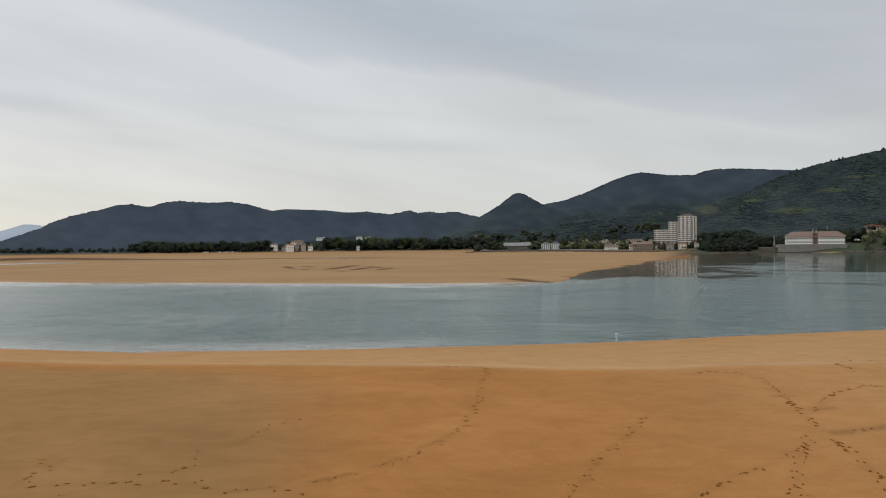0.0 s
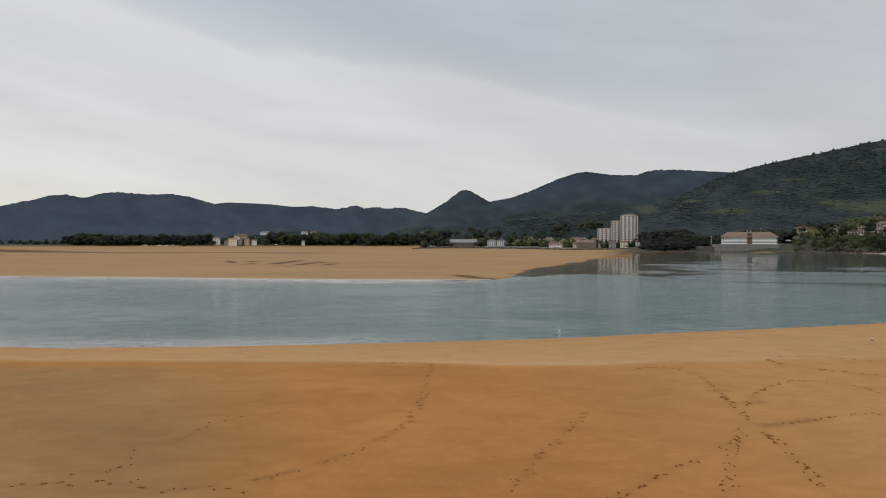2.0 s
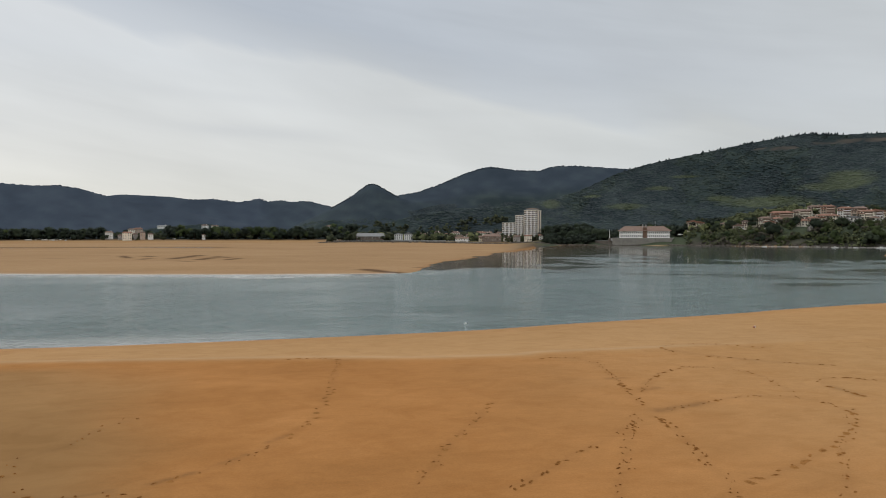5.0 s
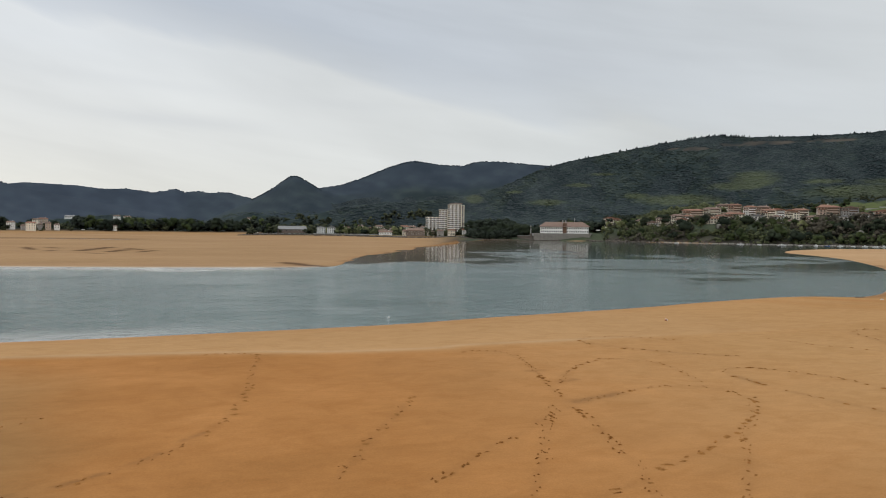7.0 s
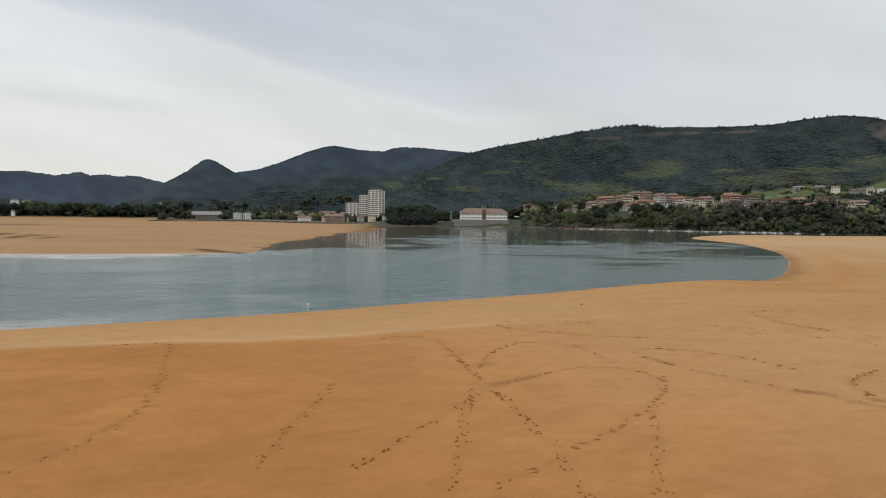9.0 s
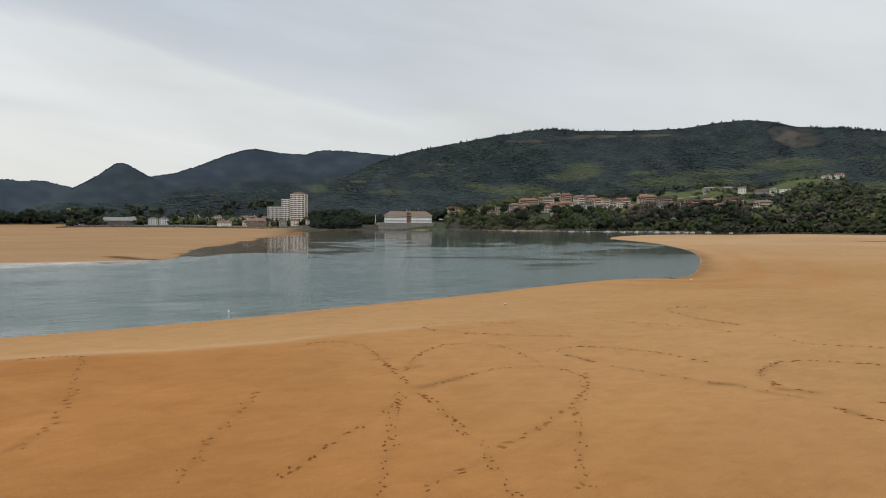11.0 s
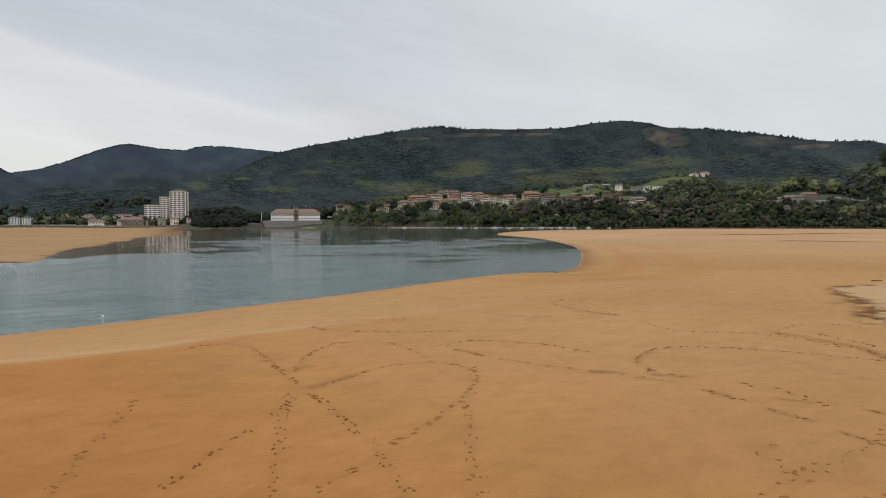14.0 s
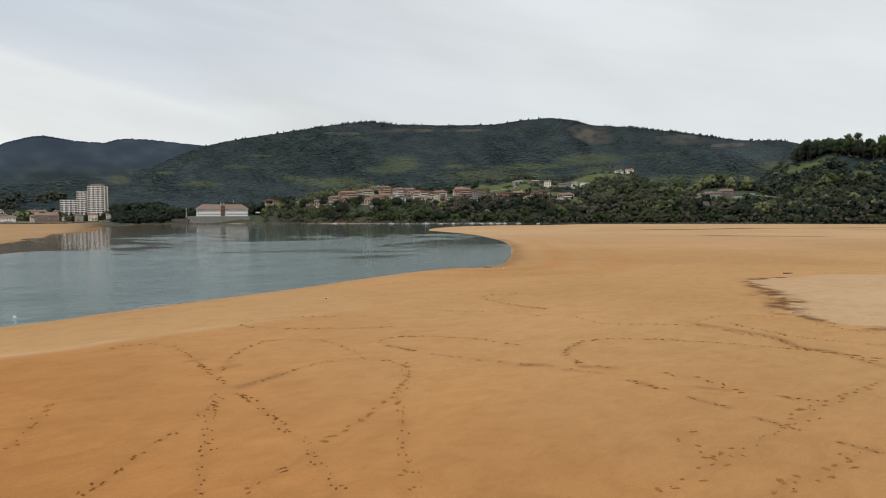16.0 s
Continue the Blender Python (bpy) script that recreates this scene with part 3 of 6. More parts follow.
lay(OLD, [(-22.2, 38.4), (-20.6, 37.1), (-21.0, 35.7), (-20.9, 34.2)], 1.0, 0.14, 35, 0.3, True)
lay(MAN, [(118.2, 47.1), (108.9, 41.6), (96.1, 35.0), (86.7, 29.3), (79.4, 24.6), (76.7, 21.2), (77.0, 18.0)], 0.9, 0.16, 36, 0.6)

# hills: bearing and height of the skyline in degrees as seen from the lookout, and its distance; then where the slope starts
HILLS = {
    "west_hills": ([(-60, 0.2), (-40, 0.4), (-31.9, 0.65), (-29.5, 1.55), (-28.9, 1.92), (-27.4, 2.5), (-25.6, 2.93), (-24.6, 3.28), (-23.6, 3.36), (-22.4, 3.14), (-21.3, 3.5), (-20.2, 3.64), (-18.2, 3.53), (-16.6, 3.62), (-15.2, 3.40), (-13.5, 2.92), (-8, 1.8), (0, 0.5)], [(-40, 3900), (-20, 3600), (0, 3900)], 2100, 8.0),
    "south_hills": ([(-22, 1.0), (-13.5, 2.92), (-12.6, 3.05), (-11.6, 3.03), (-9.2, 2.95), (-7.6, 2.78), (-6.1, 2.86), (-5.0, 2.72), (-4.3, 2.62), (-3.3, 2.78), (-2.87, 2.95), (-2.4, 2.82), (-2.0, 2.69), (-1.0, 2.80), (-0.05, 2.69), (0.7, 2.80), (1.6, 2.66), (2.8, 2.36), (8, 1.2), (14, 0.3)], [(-22, 4400), (14, 4500)], 2900, 6.0),
    "valley_rise": ([(-14, 0.1), (-10.5, 0.6), (-9.0, 0.8), (-6.5, 1.0), (-3.5, 0.5), (0.5, 0.6), (2.8, 1.3), (5.5, 0.9), (9, 0.6), (14, 0.1)], [(-14, 1720), (14, 1720)], 1500, 0.0),
    "pointed_peak": ([(-1.5, 0.2), (1.7, 1.68), (2.8, 2.2), (4.4, 3.15), (5.3, 3.80), (5.75, 4.14), (6.1, 4.22), (6.5, 4.1), (6.9, 3.88), (8.0, 3.25), (9.8, 2.65), (13, 1.8), (17, 0.4)], [(0, 2900), (14, 2900)], 1750, 2.5),
    "second_ridge": ([(3, 1.0), (8.0, 3.25), (9.8, 3.57), (11.5, 4.2), (13.7, 5.14), (14.9, 5.52), (15.6, 5.6), (17.5, 5.33), (19.5, 5.24), (20.4, 5.52), (21.2, 5.62), (22.7, 5.58), (25.7, 5.28), (32, 4.6), (40, 2)], [(4, 3300), (20, 3400), (40, 3300)], 1800, 10.0),
    "main_ridge": ([(4, 0.3), (10.2, 1.93), (13.3, 2.32), (16.2, 2.43), (20.3, 3.01), (22.7, 3.68), (25.5, 5.02), (27.9, 5.72), (32.2, 6.48), (35.7, 6.98), (38.8, 7.38), (41.9, 7.16), (45.5, 7.15), (48.7, 7.12), (50.9, 7.40), (53.3, 7.57), (54.9, 7.38), (56.2, 7.00), (59.6, 6.74), (62.9, 6.26), (65.0, 5.84), (66.9, 5.43), (70.0, 5.35), (71.4, 4.98), (76, 4.2), (84, 3)],
                   [(4, 1500), (16, 1600), (24, 2000), (36, 2400), (60, 2500), (84, 2300)], 1180, 12.0),
    "east_hill": ([(66.5, 0.6), (69.3, 3.13), (70.4, 3.91), (71.6, 4.34), (73.2, 4.66), (74.2, 4.69), (75.3, 4.56), (76.5, 4.34), (84, 4.3), (95, 3)], [(66, 1320), (90, 1250)], 852, 7.0),
    "terrace": ([(27, 0.2), (32.1, 1.02), (34.7, 1.74), (37.4, 2.10), (41.0, 1.92), (44.1, 2.18), (47.8, 2.52), (51.4, 2.95), (54.0, 2.74), (57.1, 3.23), (59.7, 3.18), (61.3, 2.37), (64.2, 1.82), (65.8, 2.38), (68.5, 1.91), (71, 1.6), (80, 1.4)], [(27, 1150), (46, 1160), (52, 1380), (60, 1380), (65, 1060), (80, 1060)], 855, 5.0),
}


# green pastures: bearing, distance, half width in degrees, half depth in metres
PASTURES = [(49.0, 1120, 3.3, 85), (52.5, 1195, 4.0, 100), (67.4, 940, 1.2, 25), (55.5, 1250, 2.2, 65), (57.2, 1330, 2.4, 60), (46.3, 1420, 0.8, 35), (57.6, 1290, 1.6, 50), (59.5, 1310, 1.0, 30), (71.6, 1185, 1.6, 28),
            (53.0, 1040, 3.0, 30), (44.0, 1060, 2.0, 30), (-9.5, 1500, 1.0, 40), (3.2, 1560, 1.2, 50), (75.5, 1120, 1.0, 30), (63.0, 1120, 2.0, 40)]


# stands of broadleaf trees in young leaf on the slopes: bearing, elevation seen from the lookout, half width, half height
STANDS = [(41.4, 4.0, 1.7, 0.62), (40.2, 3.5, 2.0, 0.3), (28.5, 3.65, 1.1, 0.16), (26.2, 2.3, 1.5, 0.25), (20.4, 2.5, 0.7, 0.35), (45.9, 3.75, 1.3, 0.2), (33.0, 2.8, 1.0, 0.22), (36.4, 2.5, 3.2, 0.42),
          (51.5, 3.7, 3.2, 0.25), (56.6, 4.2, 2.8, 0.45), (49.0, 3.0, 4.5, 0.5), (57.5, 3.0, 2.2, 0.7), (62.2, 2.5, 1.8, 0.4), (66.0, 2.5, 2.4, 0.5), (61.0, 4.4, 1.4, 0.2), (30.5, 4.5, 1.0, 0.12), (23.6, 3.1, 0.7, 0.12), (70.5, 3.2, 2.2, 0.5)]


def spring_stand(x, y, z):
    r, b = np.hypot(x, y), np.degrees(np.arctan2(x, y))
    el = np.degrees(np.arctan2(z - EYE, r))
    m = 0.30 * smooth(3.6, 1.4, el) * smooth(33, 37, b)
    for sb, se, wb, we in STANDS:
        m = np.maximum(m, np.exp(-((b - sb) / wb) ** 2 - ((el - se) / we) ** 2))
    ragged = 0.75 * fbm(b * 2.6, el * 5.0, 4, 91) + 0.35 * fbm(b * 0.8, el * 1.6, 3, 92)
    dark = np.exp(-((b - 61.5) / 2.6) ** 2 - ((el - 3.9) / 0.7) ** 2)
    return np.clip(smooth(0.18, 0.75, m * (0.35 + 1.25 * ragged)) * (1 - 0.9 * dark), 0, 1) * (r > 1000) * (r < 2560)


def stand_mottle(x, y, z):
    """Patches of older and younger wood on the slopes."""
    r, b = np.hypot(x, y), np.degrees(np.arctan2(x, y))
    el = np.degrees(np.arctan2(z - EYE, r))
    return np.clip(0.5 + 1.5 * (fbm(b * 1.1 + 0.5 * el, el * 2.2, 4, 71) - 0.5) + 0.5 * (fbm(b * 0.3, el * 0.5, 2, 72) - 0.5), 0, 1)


def farmyard(b, r):
    """The open ground round the eastern farm and its road."""
    return (b > 64.2) & (b < 70.4) & (r > 925) & (r < 1035)


def pasture(b, r):
    m = np.zeros_like(r)
    ragged = 0.9 * (fbm(b * 1.3, r / 60.0, 3, 31) - 0.5)
    for pb, pr, wb, wr in PASTURES:
        m = np.maximum(m, smooth(0.35, 0.6, np.exp(-((b - pb) / wb) ** 2 - ((r - pr) / wr) ** 2) + ragged * 0.5))
    return m * (r > 860)


def terrain(x, y, detail=True):
    """Height of the land, and how far it is vegetated (0 sand, 1 soil)."""
    r, b = np.hypot(x, y), np.degrees(np.arctan2(x, y))
    near, far = away(x, y, NEAR_LAND, True), away(x, y, FAR_LAND, True)
    # ragged shallows where the sandbank sinks into the sheltered water
    far = far + 15.0 * (fbm(x / 19, y / 19, 3, 83) - 0.5) * smooth(8.5, 11, b) * smooth(20.5, 18.5, b) * smooth(235, 290, r) * smooth(900, 700, r)
    edge = np.maximum(near, far)
    z = np.where(edge > 0, 0.55 * (1 - np.exp(-edge / 14.0)), np.maximum(edge * 0.06, -2.0))
    z = z + np.where(edge > 0, np.minimum(edge * 0.02, 0.18) * (fbm(x / 30, y / 60, 3, 5) - 0.5), 0)
    berm = away_within(x, y, BERM, 12)
    z = z + 0.12 * np.exp(-(berm / 2.2) ** 2) * (near > 0)
    creek = away_within(x, y, BANK_CREEK, 60)
    rise = 1.8 * smooth(700, 1400, r) * smooth(25, 8, b) * (far > 0)
    z = z + rise - np.where(far > 0, 1.2 * np.exp(-(creek / 14.0) ** 2), 0) * (r < 1300)
    # behind the far shore the land climbs a little, then the hills begin
    shore_line = away_within(x, y, FAR_EDGE, 70)
    inland = np.where(far > 0, smooth(3, 11, shore_line) * smooth(16, 20.5, b), 0)
    bank = smooth(-30, -12, far) * smooth(22.5, 24, b)
    west = smooth(1350, 1420, r) * smooth(16, 10, b) * (far > 0) + smooth(1010, 1060, r) * smooth(1, 5, b) * smooth(21, 16, b) * (far > 0)
    land = np.clip(np.maximum(inland, west), 0, 1)
    z = z + 3.5 * land * np.where(b > 19, smooth(0, 45, far), 1.0)
    knoll = np.hypot(x - 385, y - 965)
    z = z + 10.0 * np.exp(-(knoll / 34.0) ** 2)
    z = z + 9.0 * np.exp(-(np.hypot(x + 292, y - 1425) / 42.0) ** 2)             # the rise under the western village
    far_pool = away_within(x, y, FAR_CHANNEL, 90)
    z = z - 1.7 * np.exp(-(far_pool / 28.0) ** 2)
    hill = np.zeros_like(r)
    for skyline, reach, foot, rough in HILLS.values():
        sb, se = np.array(skyline).T
        db, dd = np.array(reach, float).T
        crest = np.interp(b, db, dd)
        top = np.interp(b, sb, np.tan(np.radians(se))) * crest + EYE - 9.0
        top = np.where((b < sb[0]) | (b > sb[-1]), 0, top)
        u = (r - foot) / (crest - foot)
        power = 0.7 if foot == 855 else 1.15
        shape = np.where(u < 1, np.clip(u, 0, 1) ** power, np.exp(-((r - crest) / 420.0) ** 2))
        if detail and rough:
            if foot > 860:   # spurs and gullies running down the slope
                folds = 1.25 * (fbm(b * 0.20 + r * 0.0012, r / 1600.0, 2, 11) - 0.5)
                shape_n = np.clip(u, 0, 1) * np.clip(1.04 - u, 0.0, 1) * 3.6
            else:
                folds = fbm(b * 0.55 + r * 0.0006, r / 520.0, 4, 11) - 0.5
                shape_n = np.clip(u, 0, 1) * np.clip(1.12 - u, 0.04, 1) * 3.0
            hill = np.maximum(hill, np.maximum(top, 0) * shape + folds * rough * 4.5 * shape_n * (top > 5))
        else:
            hill = np.maximum(hill, np.maximum(top, 0) * shape)
    z = z + hill * smooth(-2, 35, far)
    land = np.maximum(np.clip(np.maximum(land, smooth(1.0, 6.0, hill)), 0, 1) * (far > 0), bank)
    land = land * (1 - np.exp(-((b - 28.2) / 1.0) ** 4) * (r < 923)) * (1 - np.exp(-((b - 36.6) / 2.6) ** 4) * (far < 6))
    return z, land, near, far, hill


def stand(bearing, distance):
    """A place on the land by its bearing and distance from the lookout."""
    a = radians(bearing)
    x, y = distance * math.sin(a), distance * math.cos(a)
    z = terrain(np.array([x]), np.array([y]))[0][0]
    return x, y, float(z)


def mesh_of(name, verts, faces, smooth_faces=True):
    me = bpy.data.meshes.new(name)
    verts, faces = np.asarray(verts, np.float32), np.asarray(faces, np.int32)
    me.vertices.add(len(verts))
    me.vertices.foreach_set("co", verts.ravel())
    k = faces.shape[1]
    me.loops.add(faces.size)
    me.loops.foreach_set("vertex_index", faces.ravel())
    me.polygons.add(len(faces))
    me.polygons.foreach_set("loop_start", np.arange(0, faces.size, k, dtype=np.int32))
    me.polygons.foreach_set("use_smooth", np.full(len(faces), smooth_faces))
    me.update(calc_edges=True)
    return me


def field(me, name, values):
    me.attributes.new(name, "FLOAT", "POINT").data.foreach_set("value", np.asarray(values, np.float32))


def polar_grid(bearings, radii):
    b, r = np.meshgrid(np.radians(bearings), radii, indexing="ij")
    x, y = (r * np.sin(b)).ravel(), (r * np.cos(b)).ravel()
    nb, nr = len(bearings), len(radii)
    i, j = np.meshgrid(np.arange(nb), np.arange(nr - 1), indexing="ij")
    nxt = (i + 1) % nb
    faces = np.stack([i * nr + j, nxt * nr + j, nxt * nr + j + 1, i * nr + j + 1], -1).reshape(-1, 4)
    return x, y, faces


BEARINGS = np.concatenate([np.arange(-38, 82, 0.25), np.arange(82, 322, 4.0)])
RADII = np.concatenate([np.geomspace(0.05, 30, 14)[:-1], np.geomspace(30, 210, 300)[:-1], np.geomspace(210, 790, 190)[:-1], np.arange(790, 1110, 4.5), np.geomspace(1110, 4900, 120)])
gx, gy, faces = polar_grid(BEARINGS, RADII)
gz, g_land, g_near, g_far, g_hill = terrain(gx, gy)
g_r, g_b = np.hypot(gx, gy), np.degrees(np.arctan2(gx, gy))
ground_mesh = mesh_of("ground", np.stack([gx, gy, gz], -1), faces)
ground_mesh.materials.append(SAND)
berm_line = away_within(gx, gy, BERM, 40)
inner = np.where(gy < np.interp(gx, [p[0] for p in BERM], [p[1] for p in BERM]), 1.0, -1.0) * berm_line
damp = smooth(-1.5, 2.5, inner) * smooth(60, 20, gx) * (g_near > 0)
damp = damp * (0.55 + 0.45 * smooth(34, 5, gx))
damp = np.maximum(damp, 0.8 * np.exp(-np.maximum(np.maximum(g_near, g_far), 0) / 1.6))
cove_line = away_within(gx, gy, SPIT_EDGE[:30], 60)
bands = np.exp(-((cove_line - 13) / 3.5) ** 2) + 0.6 * np.exp(-((cove_line - 27) / 5.0) ** 2)
damp = np.maximum(damp, 0.55 * bands * (g_near > 0) * (g_r < 420))
field(ground_mesh, "damp", damp)
field(ground_mesh, "land", g_land)
pool = away(gx, gy, POOL, True) + 6.0 * (fbm(gx / 7, gy / 7, 4, 23) - 0.5)
flats = away_within(gx, gy, BANK_CREEK, 60)
silt = 1.15 * np.exp(-(flats / (20.0 + 26.0 * smooth(-20, -30, g_b))) ** 2) * (g_r < 1300)
far_line = away_within(gx, gy, FAR_EDGE, 70)
coves = np.maximum(np.exp(-((g_b - 28.2) / 1.1) ** 4), np.exp(-((g_b - 36.6) / 2.7) ** 4) * (g_far < 8))
for line, width, strength in SMUDGES:
    lx, ly = np.array(line).T
    sel = np.nonzero((gx > lx.min() - 3 * width) & (gx < lx.max() + 3 * width) & (gy > ly.min() - 3 * width) & (gy < ly.max() + 3 * width))[0]
    sx, sy = gx[sel], gy[sel]
    silt[sel] = np.maximum(silt[sel], strength * np.exp(-(away(sx, sy, line) / width) ** 2) * (0.1 + 1.3 * fbm(sx / (1.3 * width), sy / (1.3 * width), 3, 77)))
rim = np.abs(pool) * (0.6 + 0.8 * fbm(gx / 5, gy / 5, 3, 41))
silt = np.maximum(silt, 1.0 * np.exp(-(rim / 1.4) ** 2) * smooth(0.36, 0.56, fbm(gx / 1.6, gy / 1.6, 3, 42)) * (g_r < 140))
silt = np.maximum(silt, 0.85 * smooth(30, 6, far_line) * smooth(22.5, 24, g_b) * np.clip(1 - coves, 0, 1))
silt = np.maximum(silt, 0.5 * np.exp(-(cove_line / 4.0) ** 2) * (g_near > 0) * (g_r < 330) * (0.5 + fbm(gx / 6, gy / 6, 3, 52)))
field(ground_mesh, "silt", np.clip(silt, 0, 1))
pale = np.maximum(0.8 * smooth(0.0, 0.9, pool) * (g_r < 400), 0.45 * np.exp(-((inner + 0.6) / 0.9) ** 2) * (g_near > 0) * smooth(62, 30, gx))
# sky sheen on the wet bank edge, painted as a pale strip
pale = np.maximum(pale, 0.8 * np.exp(-(np.maximum(g_far, 0) / 4.0)) * (g_far > -2) * (g_b < 9))
wet_bank = np.where(g_far > -3, np.exp(-np.maximum(g_far, 0) / 3.0), 0) * (g_b < 8)
wet_beach = np.where(g_near > -1, np.exp(-np.maximum(g_near, 0) / 0.6), 0)
field(ground_mesh, "gloss", np.maximum(wet_bank, 0.5 * wet_beach))
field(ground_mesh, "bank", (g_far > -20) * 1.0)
# how much painted blue haze the hills' colour takes, by distance
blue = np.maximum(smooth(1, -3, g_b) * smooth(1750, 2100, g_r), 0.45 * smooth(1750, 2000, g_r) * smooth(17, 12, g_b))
field(ground_mesh, "haze_blue", np.maximum(blue, 0.75 * smooth(2500, 2900, g_r) * smooth(36, 29, g_b)))
pale = np.maximum(pale, 0.14 * smooth(0.5, -1.5, inner) * (g_near > 0) * smooth(80, 50, gx) * (gy > 0) * (g_r < 300))
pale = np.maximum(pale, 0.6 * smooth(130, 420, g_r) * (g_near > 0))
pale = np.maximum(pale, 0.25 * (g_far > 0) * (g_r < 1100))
pale = np.maximum(pale, 0.75 * coves * (g_r > 800) * (g_r < 960))
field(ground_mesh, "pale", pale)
field(ground_mesh, "olive", smooth(-6, -20, g_b + 8 * (fbm(gx / 14, gy / 14, 3, 9) - 0.5)) * smooth(1, 6, inner) * (g_near > 0) * (g_r < 200))
field(ground_mesh, "meadow", pasture(g_b, g_r))
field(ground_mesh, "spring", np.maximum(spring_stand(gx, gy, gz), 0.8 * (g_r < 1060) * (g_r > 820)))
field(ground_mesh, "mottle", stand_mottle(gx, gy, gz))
clearing = np.exp(-((g_b - 56.5) / 1.6) ** 2 - ((g_r - 2280) / 160.0) ** 2) + 0.5 * np.exp(-((g_b - 63.5) / 2.2) ** 2 - ((g_r - 2350) / 90.0) ** 2)
g_el = np.degrees(np.arctan2(gz - EYE, g_r))
for sb, se, wb, we in ((41.6, 6.6, 2.6, 0.16), (36.8, 6.35, 1.6, 0.12), (66.4, 5.0, 1.3, 0.16), (46.5, 6.6, 1.8, 0.1)):
    clearing = np.maximum(clearing, 0.9 * np.exp(-((g_b - sb) / wb) ** 4 - ((g_el - se) / we) ** 2))
earth = smooth(30, 10, far_line) * smooth(30, 32, g_b) * smooth(54, 51, g_b) * (0.4 + 0.8 * fbm(gx / 12, gy / 12, 3, 63))      # the bare bank above the stones
field(ground_mesh, "bare", np.clip(np.maximum(earth, np.clip(clearing * 2.4 - 0.3, 0, 1) * smooth(0.3, 0.5, fbm(g_b * 2.2, g_r / 45.0, 4, 61))), 0, 1))
ground = tagged(new("ground", ground_mesh), "tidal sand flats, beach and hilly land beyond", "ground", kind="structure")

wx, wy, faces = polar_grid(np.concatenate([np.arange(-40, 84, 0.5), np.arange(84, 320, 6.0)]), np.concatenate([[30], np.geomspace(50, 2600, 190)]))
water_mesh = mesh_of("water", np.stack([wx, wy, np.full_like(wx, 0.0)], -1), faces)
water_mesh.materials.append(WATER)
w_r, w_b = np.hypot(wx, wy), np.degrees(np.arctan2(wx, wy))
bank, beach = away(wx, wy, BANK_EDGE), away(wx, wy, NEAR_EDGE)
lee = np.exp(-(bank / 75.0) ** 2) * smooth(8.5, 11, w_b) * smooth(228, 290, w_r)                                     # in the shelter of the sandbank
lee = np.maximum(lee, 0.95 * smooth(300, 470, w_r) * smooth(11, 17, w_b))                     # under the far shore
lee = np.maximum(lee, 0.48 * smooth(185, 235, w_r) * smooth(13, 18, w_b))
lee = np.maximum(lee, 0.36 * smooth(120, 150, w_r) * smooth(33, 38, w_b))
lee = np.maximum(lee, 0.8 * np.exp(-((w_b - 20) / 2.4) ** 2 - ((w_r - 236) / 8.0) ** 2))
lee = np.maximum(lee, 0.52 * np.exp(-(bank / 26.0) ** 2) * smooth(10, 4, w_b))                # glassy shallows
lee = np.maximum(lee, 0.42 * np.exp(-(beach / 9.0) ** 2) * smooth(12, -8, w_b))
field(water_mesh, "choppy", smooth(16, -4, w_b) * smooth(12, 45, bank) * smooth(4, 22, beach))
field(water_mesh, "shallow", np.maximum(np.exp(-(bank / 15.0) ** 2) * smooth(9, 5, w_b), 0.7 * np.exp(-(beach / 7.0) ** 2) * smooth(8, -10, w_b)))
field(water_mesh, "shoal", np.exp(-(bank / 55.0) ** 2) * smooth(8.5, 11, w_b) * smooth(232, 262, w_r))
field(water_mesh, "calm", np.clip(lee, 0, 1))
water = tagged(new("water", water_mesh), "blue-grey tidal channel with wind ripples", "water", kind="structure")

# a mountain range, very far off, closing the view of the valley; haze is painted in as pale blue
bm_b = np.radians(np.arange(-70, -20, 0.5))
peak = np.interp(np.degrees(bm_b), [-70, -50, -40, -31.9, -30.4, -29.4, -28.3, -24], [0.6, 1.2, 0.9, 1.29, 1.81, 1.73, 1.22, 0.3])
peak = 4800 * np.tan(np.radians(peak)) + 12 + 6 * (value_noise(np.degrees(bm_b), bm_b * 0, 4) - 0.5)
range_v = np.concatenate([np.stack([d * np.sin(bm_b), d * np.cos(bm_b), h], -1) for d, h in ((4300, 0 * peak), (4560, 0.62 * peak), (4800, peak), (4880, 0.6 * peak), (4895, 0 * peak))])
n = len(bm_b)
range_f = [(k * n + i, k * n + i + 1, (k + 1) * n + i + 1, (k + 1) * n + i) for k in range(4) for i in range(n - 1)]
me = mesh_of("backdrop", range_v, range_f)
me.materials.append(HAZED_RANGE)
tagged(new("backdrop", me), "mountain range far up the valley, painted pale haze-blue", "mountains", kind="structure")



def shore_radius(b):
    """How far off the far waterline lies, by bearing."""
    return float(np.interp(b, [19, 24, 27, 31, 36, 42, 50, 60, 77], [968, 952, 945, 930, 884, 854, 842, 836, 840]))

# ---- trees ----


def part(name, bm, mat, parent, label=""):
    me = bpy.data.meshes.new(name)
    bm.to_mesh(me)
    bm.free()
    me.materials.append(mat)
    ob = new(name, me)
    ob.parent = parent
    return tagged(ob, label) if label else ob


def mesh_part(name, me, mat, parent, m=None):
    if not me.materials:
        me.materials.append(mat)
    ob = new(name, me)
    ob.parent = parent
    if m is not None:
        ob.matrix_basis = m
    return ob


def ico(level=1):
    bm = bmesh.new()
    bmesh.ops.create_icosphere(bm, subdivisions=level, radius=1.0)
    v = np.array([p.co[:] for p in bm.verts])
    f = np.array([[p.index for p in q.verts] for q in bm.faces])
    bm.free()
    return v, f


